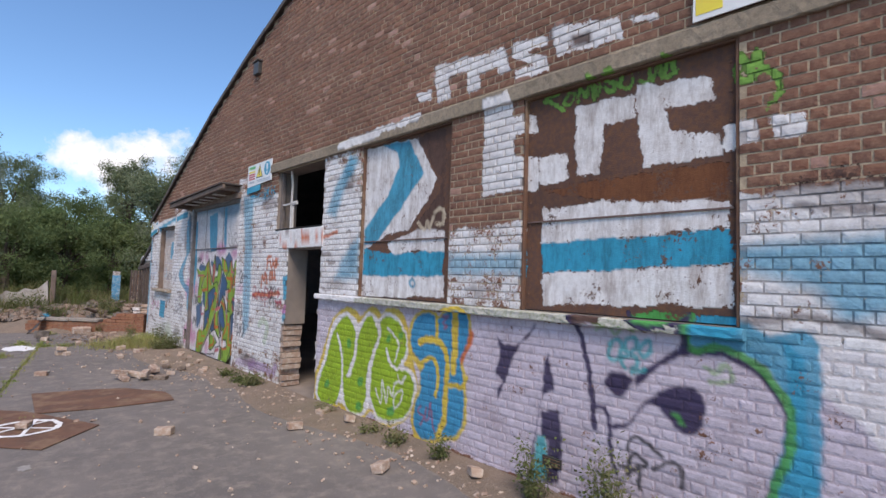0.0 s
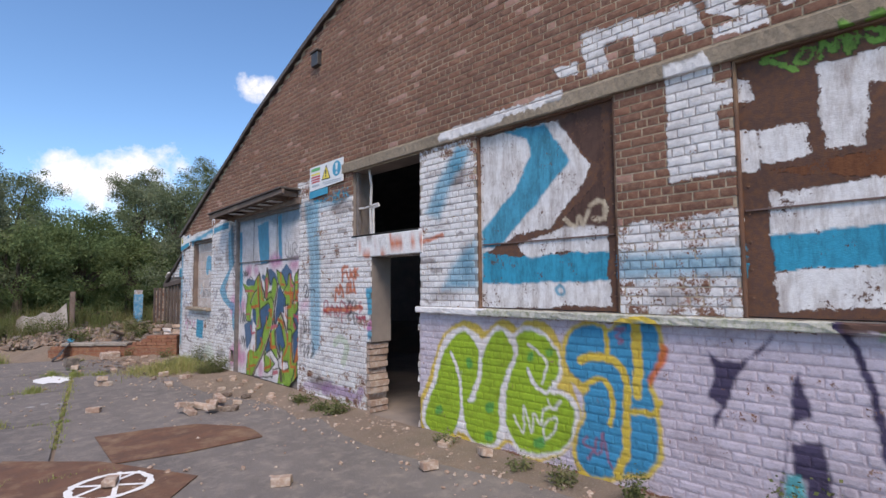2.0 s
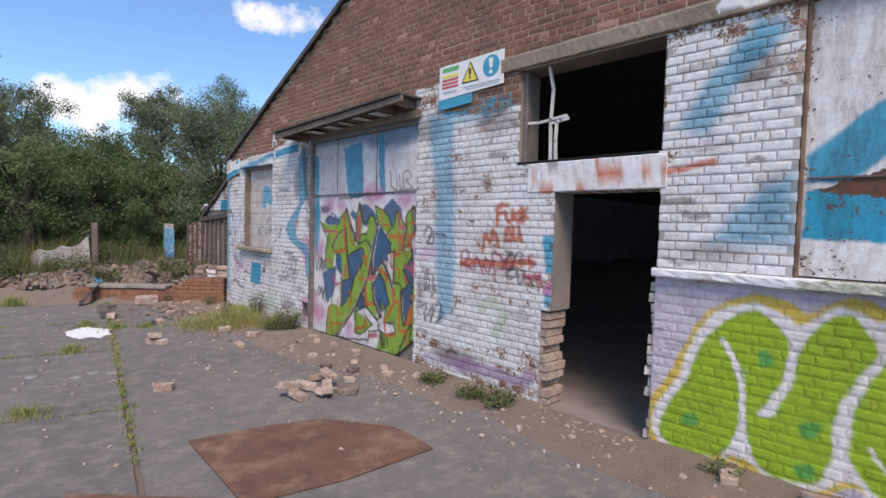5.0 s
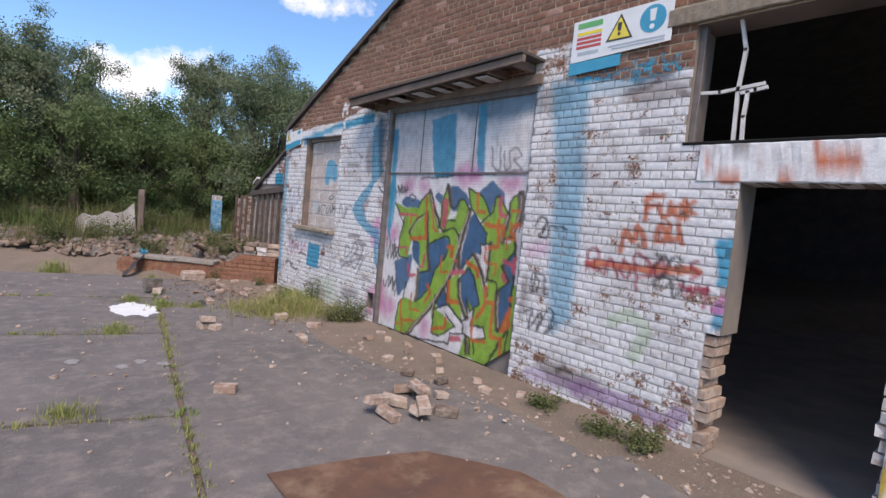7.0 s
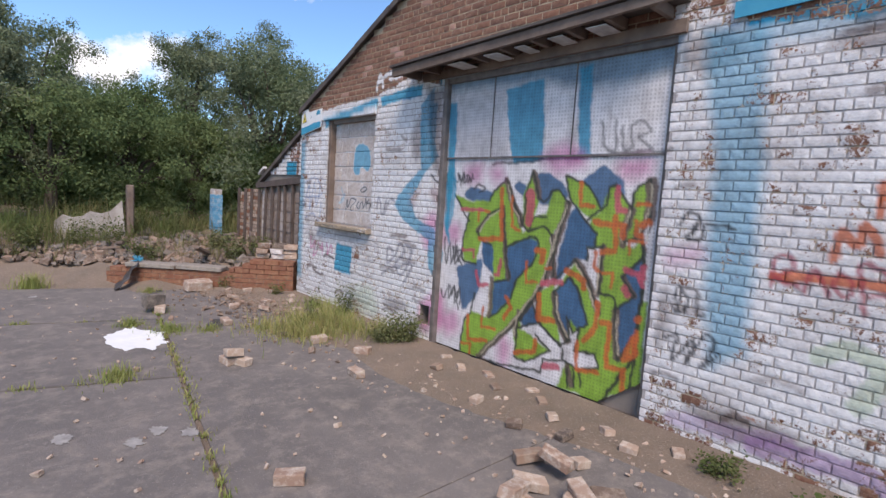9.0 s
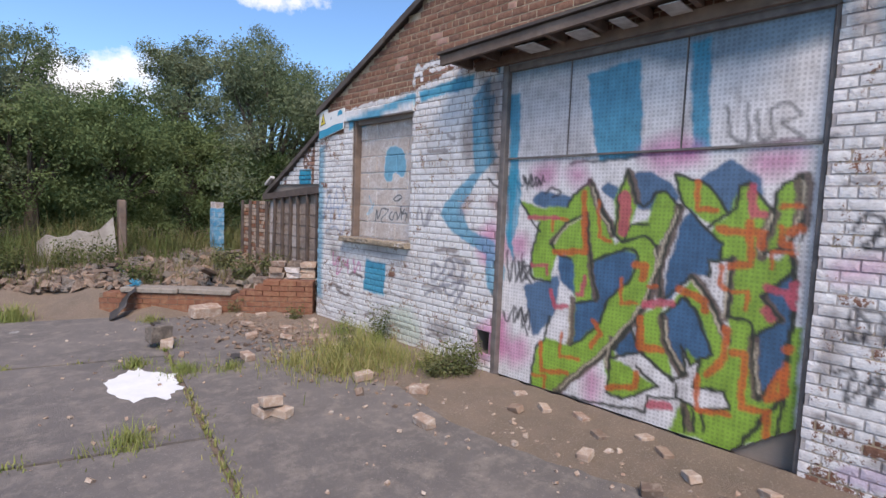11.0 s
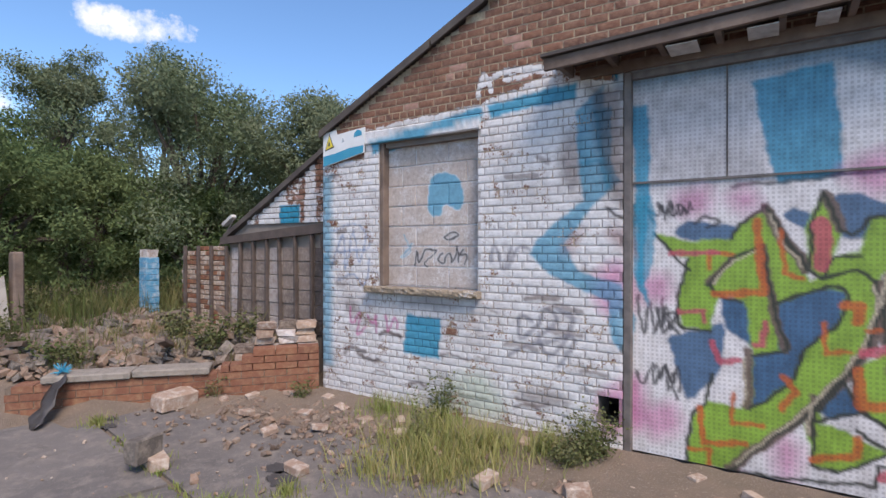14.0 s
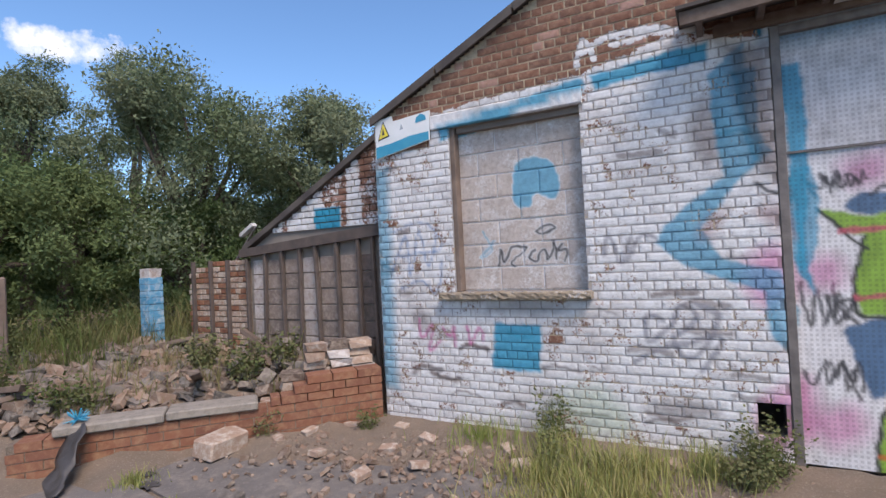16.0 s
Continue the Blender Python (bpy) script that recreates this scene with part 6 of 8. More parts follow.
def canopy():
    thing = empty("canopy", "sagging timber canopy with torn felt over the shutter", "canopy")
    slab("fascia", [(8.98, 3.20), (8.98, 3.27), (12.2, 3.17), (12.2, 3.08)], FACE - 0.34, FACE - 0.30, WOOD, thing)
    bm = bmesh.new()
    top = ((8.98, 3.28), (12.22, 3.18))
    vs = [bm.verts.new((x, y, z + dz)) for dz in (0.0, 0.025) for x in (FACE - 0.37, FACE + 0.0) for y, z in top]
    for f in ((0, 1, 3, 2), (4, 6, 7, 5), (0, 4, 5, 1), (2, 3, 7, 6), (0, 2, 6, 4), (1, 5, 7, 3)):
        bm.faces.new([vs[i] for i in f])
    bmesh.ops.recalc_face_normals(bm, faces=bm.faces)
    part("deck", bm, ROOF, thing)
    for i in range(9):
        y = 9.1 + i * 0.37
        z = 3.275 - (y - 9) * 0.031
        boxed("joist", (FACE - 0.30, FACE - 0.0, y, y + 0.045, z - 0.09, z), WOOD, thing, 0.004)
    for i, (a, b) in enumerate(((9.5, 9.68), (9.9, 10.05), (10.3, 10.42), (10.62, 10.8), (11.1, 11.3))):
        boxed("torn_lining", (FACE - 0.29, FACE - 0.05, a, b, 3.145 - i * 0.012, 3.152 - i * 0.012), PALEPLAIN, thing, label="peeling white lining")
    slab("wall_plate", [(8.98, 3.06), (8.98, 3.16), (12.0, 3.14), (12.0, 3.06)], FACE - 0.04, FACE - 0.0, WOOD, thing)


canopy()


# ---- blocked window ----
def blocked_window():
    win = empty("window_2", "window bricked up with pale blocks over a worn sill", "window", "structure")
    y0, y1, z0, z1 = OPENINGS["window"]
    sheet("block_joints", FACE + 0.125, y0, y1, z0, z1, 0.03, PALEJOINT, win)
    rng = random.Random(5)
    rows, spans = 7, []
    h = (z1 - z0 - 0.04) / rows
    for k in range(rows):
        y = y0 - (0.22 if k % 2 else 0.0)
        while y < y1:
            a, b = max(y, y0) + 0.006, min(y + 0.40, y1) - 0.006
            if b - a > 0.05:
                spans.append((a, b, z0 + k * h + 0.006, z0 + (k + 1) * h - 0.006, rng.uniform(-0.006, 0.004)))
            y += 0.40
    for s in spans:
        v, f = brick_mesh([s], FACE + 0.115, 0.012, rng.randrange(99), 0.02)
        c = painted(v[:, 1:])
        c[c[:, :3].min(1) > 0.5, 3] *= 0.42
        raw("block", v.tolist(), f.tolist(), BLOCK, win, c)
    boxed("side_frame", (FACE + 0.02, FACE + 0.12, y1 - 0.05, y1, z0, z1), WOOD, win, 0.006)
    boxed("head_gap", (FACE + 0.05, FACE + 0.12, y0, y1 - 0.06, z1 - 0.05, z1), CORE, win)
    painted_beam("window_sill", FACE - 0.10, FACE + 0.12, y0 - 0.04, y1 + 0.13, 1.185, 1.245, CONCRETE, win, 0.03, 0.007, "crumbling stone sill", 0.3)
    painted_beam("window_lintel", FACE - 0.03, FACE + 0.12, y0 - 0.03, y1 + 0.17, 2.775, 2.91, PALE, win, 0.03, 0.002, "lintel painted blue")


blocked_window()


# ---- signs ----
def bars(thing, x, rows):
    for y0, y1, z0, z1, mat in rows:
        boxed("print", (x - 0.0025, x, y0, y1, z0, z1), mat, thing)


def flat_mark(name, x, pts, mat, thing):
    return slab(name, pts, x - 0.0025, x, mat, thing)


def ring(cy, cz, r, n=20):
    return [(cy + r * math.cos(6.2832 * i / n), cz + r * math.sin(6.2832 * i / n)) for i in range(n)]


def site_sign():
    thing = empty("safety_sign", "site safety sign with yellow triangle and blue disc", "sign", group="safety signs")
    x = FACE - 0.03
    slab("panel", [(8.65, 3.20), (8.65, 3.58), (7.69, 3.59), (7.69, 3.24)], x, x + 0.012, SIGN_WHITE, thing)
    slab("lower_panel", [(8.66, 3.085), (8.66, 3.196), (8.13, 3.21), (8.13, 3.11)], x, x + 0.012, SIGN_BLUE, thing)
    bars(thing, x, [(8.34, 8.60, 3.505, 3.555, SIGN_GREEN), (8.34, 8.60, 3.44, 3.47, SIGN_YELLOW), (8.34, 8.60, 3.40, 3.425, SIGN_RED), (8.34, 8.60, 3.36, 3.385, SIGN_RED),
                    (8.34, 8.60, 3.32, 3.345, SIGN_RED), (8.36, 8.58, 3.26, 3.29, SIGN_GREY), (7.74, 8.26, 3.28, 3.295, SIGN_GREY), (7.74, 8.22, 3.255, 3.268, SIGN_GREY)])
    flat_mark("triangle_edge", x, [(8.29, 3.33), (8.03, 3.33), (8.16, 3.56)], SIGN_BLACK, thing)
    flat_mark("triangle", x - 0.003, [(8.262, 3.345), (8.058, 3.345), (8.16, 3.528)], SIGN_YELLOW, thing)
    flat_mark("mark", x - 0.006, [(8.175, 3.41), (8.145, 3.41), (8.14, 3.48), (8.18, 3.48)], SIGN_BLACK, thing)
    flat_mark("mark", x - 0.006, ring(8.16, 3.383, 0.014), SIGN_BLACK, thing)
    flat_mark("disc", x, ring(7.86, 3.45, 0.115), SIGN_BLUE, thing)
    flat_mark("mark", x - 0.003, [(7.88, 3.43), (7.84, 3.43), (7.83, 3.53), (7.89, 3.53)], SIGN_WHITE, thing)
    flat_mark("mark", x - 0.003, ring(7.86, 3.385, 0.022), SIGN_WHITE, thing)


def corner_sign():
    thing = empty("safety_sign", "torn white warning sign with a blue lower half", "sign", group="safety signs")
    x = FACE - 0.03
    slab("panel", [(15.0, 2.58), (15.0, 2.96), (14.80, 2.985), (14.79, 2.93), (14.37, 2.965), (14.385, 2.69)], x, x + 0.012, SIGN_WHITE, thing)
    flat_mark("blue_half", x, [(14.995, 2.585), (14.995, 2.70), (14.8, 2.72), (14.6, 2.76), (14.39, 2.77), (14.39, 2.695)], SIGN_BLUE, thing)
    flat_mark("triangle_edge", x, [(14.97, 2.76), (14.83, 2.79), (14.90, 2.95)], SIGN_BLACK, thing)
    flat_mark("triangle", x - 0.003, [(14.955, 2.775), (14.845, 2.80), (14.90, 2.925)], SIGN_YELLOW, thing)
    flat_mark("mark", x - 0.006, [(14.915, 2.81), (14.885, 2.815), (14.90, 2.88)], SIGN_BLACK, thing)
    flat_mark("mark", x, [(14.71, 2.83), (14.67, 2.84), (14.69, 2.89)], SIGN_GREY, thing)
    flat_mark("half_disc", x, [(14.53, 2.87), (14.41, 2.885), (14.42, 2.93), (14.47, 2.95), (14.52, 2.92)], SIGN_BLUE, thing)


def lintel_sign():
    thing = empty("notice_board", "white notice board on the lintel, partly torn", "sign")
    x = FACE - 0.045
    slab("panel", [(1.07, 3.50), (1.06, 3.9), (-0.2, 3.9), (-0.2, 3.5)], x, x + 0.01, SIGN_WHITE, thing)
    bars(thing, x, [(0.88, 1.05, 3.54, 3.66, SIGN_YELLOW), (0.5, 0.6, 3.58, 3.62, SIGN_BLUE), (0.0, 0.4, 3.58, 3.62, SIGN_BLUE)])


site_sign(), corner_sign(), lintel_sign()


def vent():
    thing = empty("gable_vent", "small dark vent block high in the gable", "vent")
    boxed("hood", (FACE - 0.09, FACE + 0.01, 8.36, 8.60, 5.42, 5.45), ROOF, thing, 0.005)
    boxed("box", (FACE - 0.07, FACE + 0.01, 8.38, 8.58, 5.2, 5.42), SIGN_BLACK, thing, 0.008)


def air_brick():
    thing = empty("air_brick", "dark air brick low in the lilac wall", "vent")
    boxed("grille", (FACE - 0.012, FACE + 0.01, 2.08, 2.26, 0.22, 0.30), SIGN_BLACK, thing, 0.003)
    for k in range(3):
        boxed("slat", (FACE - 0.016, FACE + 0.005, 2.09, 2.25, 0.232 + k * 0.024, 0.238 + k * 0.024), RUST, thing)


vent(), air_brick()


# ---- loose masonry ----
def lump(bm, size, m, rng, rough=0.18):
    """A broken block: a cube with shifted corners."""
    made = bmesh.ops.create_cube(bm, size=1.0)["verts"]
    for v in made:
        v.co = m @ Vector([v.co[i] * size[i] * (1 + rng.uniform(-rough, rough)) for i in range(3)])


def tumbled(rng, flat=0.25):
    return Euler((rng.uniform(-flat, flat), rng.uniform(-flat, flat), rng.uniform(0, 6.28))).to_matrix().to_4x4()


LUMPS = {}


def loose(name, x, y, z, size, mat, seed, label, category="brick", tilt=0.15, group=""):
    rng = random.Random(seed)
    key = (size, mat.name, seed % 4)
    if key not in LUMPS:
        bm = bmesh.new()
        lump(bm, size, Matrix(), random.Random(seed), 0.13)
        edges = list(bm.edges)
        bmesh.ops.bevel(bm, geom=edges, offset=min(size) * 0.09, segments=1, affect="EDGES")
        me = bpy.data.meshes.new(name)
        bm.to_mesh(me)
        bm.free()
        me.materials.append(mat)
        LUMPS[key] = me
    ob = new(name, LUMPS[key])
    rot = tumbled(rng, tilt)
    ob.matrix_world = Matrix.Translation((x, y, z)) @ rot
    low = min((rot @ v.co).z for v in LUMPS[key].vertices)
    ob.matrix_world = Matrix.Translation((x, y, z - low - 0.006)) @ rot
    return tagged(ob, label, category, group)


BRICK_SIZE = (0.21, 0.10, 0.065)
# heap of bricks by the pier, stray ones about the yard
for i, (x, y) in enumerate(((2.62, 9.2), (2.15, 8.8), (2.42, 8.72), (2.62, 8.62), (2.35, 8.98), (3.32, 8.85), (3.1, 9.25), (3.45, 9.1), (3.3, 9.5), (3.5, 9.75), (3.55, 8.6), (3.62, 9.95),
                            (3.4, 10.2), (3.58, 10.45), (3.5, 10.75), (3.3, 10.9), (3.62, 11.1), (2.85, 8.95), (2.95, 9.6), (3.05, 10.1))):
    loose("loose_brick", x, y, 0, BRICK_SIZE if i < 5 else (0.12, 0.085, 0.055), LOOSE if i % 3 else RUBBLE, i, "pale broken brick lying by the shutter", group="bricks by the shutter", tilt=0.2)
for i, (x, y) in enumerate(((2.12, 8.92), (2.4, 8.66), (2.6, 8.98))):
    loose("loose_brick", x, y, 0.07, BRICK_SIZE, LOOSE, 40 + i, "pale broken brick on top of others", group="bricks by the shutter", tilt=0.25)
for i, (x, y) in enumerate(((1.70, 12.15), (1.80, 12.05), (2.78, 12.33), (1.9, 5.63), (1.25, 9.9), (2.98, 11.75), (2.55, 11.2), (3.05, 5.0), (2.2, 13.6))):
    loose("stray_brick", x, y, 0, (0.17, 0.10, 0.07), LOOSE, 60 + i, "single weathered brick lying on the yard", group="stray bricks", tilt=0.1)
loose("stray_brick", 1.73, 12.08, 0.07, (0.17, 0.10, 0.07), LOOSE, 71, "weathered brick leaning on another", group="stray bricks", tilt=0.5)
loose("stone_block", 1.69, 14.57, 0, (0.22, 0.13, 0.09), LOOSE, 80, "pale brick lying on the yard under a lump", "stone", 0.05)
loose("concrete_lump", 1.63, 14.64, 0.06, (0.26, 0.13, 0.17), STONE, 81, "dark concrete lump resting on a brick", "stone", 0.5)
loose("stone_block", 2.55, 15.85, 0, (0.40, 0.24, 0.16), LOOSE, 82, "large pale masonry block by the low wall", "stone", 0.08)
for i, (x, y) in enumerate(((3.62, 2.80), (3.66, 4.85), (3.60, 5.35), (3.07, 3.42))):
    loose("stone_block", x, y, 0, (0.16, 0.11, 0.075), LOOSE, 90 + i, "pale broken stone at the wall's foot", "stone", 0.25, "stones at the wall")
for i, (x, y) in enumerate(((3.5, 15.2), (3.2, 15.45), (2.95, 15.6), (3.6, 14.7), (3.4, 14.3), (3.1, 14.5), (2.8, 15.0), (3.3, 13.9), (2.9, 14.1), (3.6, 12.4), (3.2, 13.4), (2.6, 14.4), (3.45, 13.6), (3.0, 12.9))):
    loose("loose_brick", x, y, 0, (0.14, 0.09, 0.05), LOOSE, 100 + i, "broken brick half sunk in grit", group="bricks at the corner", tilt=0.25)


def scatter(name, n, area, sizes, mat, seed, label, ground=lambda x, y: 0.0, category="rubble"):
    rng = random.Random(seed)
    V, F = [], []
    for i in range(n):
        x, y = area(rng)
        s = rng.uniform(*sizes) * (1.0 if rng.random() < 0.8 else 1.6)
        m = Matrix.Translation((x, y, ground(x, y) + s * 0.22)) @ tumbled(rng, 0.6)
        size = (s, s * rng.uniform(0.5, 0.9), s * rng.uniform(0.35, 0.7))
        k = len(V)
        for cx in (-0.5, 0.5):
            for cy in (-0.5, 0.5):
                for cz in (-0.5, 0.5):
                    V.append(tuple(m @ Vector([c * q * (1 + rng.uniform(-0.3, 0.3)) for c, q in zip((cx, cy, cz), size)])))
        F += [tuple(k + q for q in f) for f in ((0, 1, 3, 2), (4, 6, 7, 5), (0, 4, 5, 1), (2, 3, 7, 6), (0, 2, 6, 4), (1, 5, 7, 3))]
    return tagged(raw(name, V, F, mat), label, category, kind="stuff")


def along_wall(rng):
    y = rng.uniform(-1.0, 15.0)
    return FACE - 0.03 - abs(rng.gauss(0, 0.38 + 0.25 * (8 < y < 12)) ), y


scatter("grit_chips", 1500, along_wall, (0.010, 0.034), LOOSE, 11, "pale brick chips and grit along the wall")
scatter("yard_chips", 450, lambda r: (r.uniform(-0.5, 3.7), r.uniform(1.0, 16.0)), (0.008, 0.03), LOOSE, 12, "small pale chips scattered on the yard")
scatter("corner_rubble", 900, lambda r: (min(3.8, r.gauss(3.15, 0.45)), r.gauss(14.3, 1.0)), (0.012, 0.05), RUBBLE, 13, "pale brick rubble at the wall's corner")

# ragged jambs of the doorway
def jamb():
    thing = empty("door_1", "broken doorway with ragged brick jambs", "doorway", "structure")
    rng = random.Random(9)
    for k in range(11):
        z = 0.005 + k * 0.085
        w = rng.uniform(0.03, 0.13)
        bm = bmesh.new()
        m = Matrix.Translation((FACE + 0.02 + 0.15, 7.15 - w / 2 + 0.01, z + 0.04)) @ Euler((0, 0, rng.uniform(-0.05, 0.05))).to_matrix().to_4x4()
        lump(bm, (0.30, w, 0.072), m, rng, 0.06)
        part("brick", bm, LOOSE, thing)
    for k in range(15):
        z = 0.02 + k * 0.088
        w = rng.uniform(0.02, 0.085)
        bm = bmesh.new()
        lump(bm, (0.29, w, 0.072), Matrix.Translation((FACE + 0.015 + 0.15, 6.03 + w / 2 - 0.01, z + 0.04)), rng, 0.08)
        part("brick", bm, WHITEBRICK, thing)


WHITEBRICK = piece_mat("limewashed_brick", (0.58, 0.55, 0.54), (0.46, 0.42, 0.40), (0.25, 0.17, 0.13))
jamb()


# ---- yard ----
def yard():
    bm = bmesh.new()
    n = 40
    pts = [-300, -60, -20] + [-8 + i * 0.8 for i in range(45)] + [40, 80, 300]
    grid = [[bm.verts.new((x, y, -0.025 + rise(x, y))) for y in pts] for x in pts]
    for i in range(len(pts) - 1):
        for k in range(len(pts) - 1):
            bm.faces.new((grid[i][k], grid[i + 1][k], grid[i + 1][k + 1], grid[i][k + 1]))
    for f in bm.faces:
        f.smooth = True
    tagged(part("ground", bm, GRIT), "bare gritty earth round the yard", "ground", kind="structure")
    pav = empty("pavement", "cracked grey concrete yard slabs with grassy joints", "pavement", "structure")
    rng = random.Random(3)

    def edge(y):
        return 0.75 + (y - 9.0) * 0.165

    def piece(name, quad, lift):
        bm = bmesh.new()
        lo = [bm.verts.new((x, y, -0.12)) for x, y in quad]
        hi = [bm.verts.new((x, y, lift)) for x, y in quad]
        k = len(quad)
        bm.faces.new(hi), bm.faces.new(lo[::-1])
        for i in range(k):
            bm.faces.new((lo[i - 1], lo[i], hi[i], hi[i - 1]))
        bmesh.ops.recalc_face_normals(bm, faces=bm.faces)
        part(name, bm, GROUND, pav)
    cuts = (-8.0, -3.0, 0.0, 2.4, 4.8, 7.2, 9.55, 12.0, 14.2, 16.4)
    for a, b in zip(cuts[:-1], cuts[1:]):
        for xa, xb in ((-9.0, -4.0), (-3.97, -1.2), (-1.17, None)):
            q = []
            for x, y in ((xa, a), (xb, a), (xb, b), (xa, b)):
                y += 0.02 if y == a else -0.02
                x2 = (edge(y) - 0.025) if x is None else x
                q.append((x2, y + (edge(y) - x2) * 0.3))
            piece("paving_slab", q, rng.uniform(-0.008, 0.0))
    piece("paving_slab", [(edge(-8) + 0.02, -8), (3.84, -8), (3.84, 4.4), (3.84, 9.318), (edge(9.3) + 0.02, 9.318)], -0.002)
    piece("paving_slab", [(edge(9.33) + 0.02, 9.33), (3.84, 9.33), (3.84, 15.0), (2.12, 16.6), (edge(16.6) + 0.02, 16.6)], -0.004)


def rise(x, y):
    """The heaped ground behind the low wall, and the bank beyond it."""
    t = min(max((y + 0.75 * (x - 3.85) - 15.3) / 1.0, 0), 1) * min(max((x + 6) / 4, 0), 1)
    bump = noise.noise(Vector((x * 0.6, y * 0.6, 1.3))) * 0.22 + noise.noise(Vector((x * 1.7, y * 1.7, 4.0))) * 0.10
    return t * (0.5 + bump + 0.02 * min(max(y - 18, 0), 30))


yard()


# a strip of grit that has washed against the wall
def grit_strip():
    bm = bmesh.new()
    rows = []
    for i in range(180):
        y = -2.0 + i * 0.0972
        line = []
        for k in range(12):
            p = k / 11
            wide = 0.75 + 0.25 * math.sin(y * 1.3) + 0.35 * (7.5 < y < 12) + 0.5 * (y > 12)
            x = FACE + 0.01 - p * wide
            z = 0.035 * (1 - p) ** 1.5 + 0.018 * noise.noise(Vector((x * 7, y * 7, 0))) * (1 - p) + 0.004 - 0.07 * p ** 9
            if 6.05 < y < 7.1:
                z = min(z, 0.012)
            line.append(bm.verts.new((x, y, z)))
        rows.append(line)
    for a, b in zip(rows[:-1], rows[1:]):
        for k in range(11):
            bm.faces.new((a[k], a[k + 1], b[k + 1], b[k])).smooth = True
    tagged(part("grit_bank", bm, GRIT), "bank of brown grit washed against the wall", "grit", kind="stuff")


grit_strip()


# ---- things lying on the yard ----
def plate(name, pts, z, mat, label, thick=0.006, category="metal sheet"):
    bm = bmesh.new()
    rng = random.Random(2)
    lo = [bm.verts.new((x, y, z)) for x, y in pts]
    hi = [bm.verts.new((x, y, z + thick + rng.uniform(0, 0.006))) for x, y in pts]
    k = len(pts)
    bm.faces.new(hi), bm.faces.new(lo[::-1])
    for i in range(k):
        bm.faces.new((lo[i - 1], lo[i], hi[i], hi[i - 1]))
    bmesh.ops.recalc_face_normals(bm, faces=bm.faces)
    return tagged(part(name, bm, mat), label, category)


plate("steel_sheet", [(1.02, 8.43), (1.58, 8.33), (2.05, 8.19), (2.24, 7.92), (2.42, 7.62), (2.43, 7.37), (2.39, 7.09), (1.60, 7.12), (0.97, 7.26)], 0.004, RUST, "rusty brown steel sheet lying flat on the yard")
plate("steel_sheet", [(0.2, 8.1), (-0.2, 6.9), (0.9, 5.75), (1.45, 6.35), (0.9, 7.4)], 0.004, RUST, "rusty brown steel sheet with a sprayed white ring")


def splash(name, cx, cy, rx, ry, seed, label, mat=WHITEWASH, lobes=0.18, z=0.003):
    rng = random.Random(seed)
    bm = bmesh.new()
    ringv = []
    for i in range(48):
        a = 6.2832 * i / 48
        r = 1 + lobes * (noise.noise(Vector((math.cos(a) * 2, math.sin(a) * 2, seed))) + rng.uniform(-0.3, 0.3))
        if rng.random() < 0.08:
            r += 0.25
        ringv.append(bm.verts.new((cx + rx * r * math.cos(a), cy + ry * r * math.sin(a), z)))
    f = bm.faces.new(ringv)
    f.normal_update()
    if f.normal.z < 0:
        f.normal_flip()
    return tagged(part(name, bm, mat), label, "paint", kind="stuff")


splash("paint_spill", 1.17, 13.42, 0.27, 0.40, 3, "dried white paint spilt on the yard")
for i, (x, y) in enumerate(((0.65, 10.9), (0.82, 11.0), (0.98, 10.85), (0.75, 5.3), (0.5, 16.2), (0.3, 11.2))):
    splash("paint_spot", x, y, 0.05, 0.07, 10 + i, "small faded white paint spot on the slab", SPOT, 0.6)


STAIN = plain("oil_stain", (0.05, 0.045, 0.045), (0.075, 0.068, 0.066), 9.0, 0.8)
for i, (x, y, r) in enumerate(((1.92, 15.84, 0.06), (2.07, 13.61, 0.09), (2.17, 13.78, 0.07), (2.03, 16.05, 0.05))):
    splash("oil_stain", x, y, r, r * 1.4, 30 + i, "dark oily stain on the concrete slab", STAIN, 0.5)


def sprayed_ring():
    bm = bmesh.new()
    rng = random.Random(8)
    a0 = []
    for i in range(41):
        a = 6.2832 * i / 40
        r = 0.30 + rng.uniform(-0.01, 0.01)
        w = 0.022 + rng.uniform(0, 0.012)
        a0.append([bm.verts.new((0.83 + (r + s * w) * math.cos(a), 6.62 + (r + s * w) * math.sin(a), 0.0185)) for s in (-1, 1)])
    for p, q in zip(a0[:-1], a0[1:]):
        bm.faces.new((p[0], p[1], q[1], q[0]))
    for ang, off in ((0.5, 0.05), (1.3, -0.04), (2.5, 0.0)):
        d, s = Vector((math.cos(ang), math.sin(ang), 0)), Vector((-math.sin(ang), math.cos(ang), 0))
        c = Vector((0.83, 6.62, 0.0195 + off * 0.01)) + s * off
        bm.faces.new([bm.verts.new(c + d * u * 0.34 + s * v * 0.02) for u, v in ((-1, -1), (1, -1), (1, 1), (-1, 1))])
    for f in bm.faces:
        f.normal_update()
        if f.normal.z < 0:
            f.normal_flip()
    tagged(part("paint_ring", bm, WHITEWASH), "white ring sprayed on the steel sheet", "paint", kind="stuff")


sprayed_ring()
loose("stray_brick", 0.83, 6.63, 0.018, (0.17, 0.10, 0.06), LOOSE, 150, "small brick lying inside the sprayed ring", group="stray bricks", tilt=0.05)


# ---- broken wing beyond the corner ----
WING = FACE + 0.28


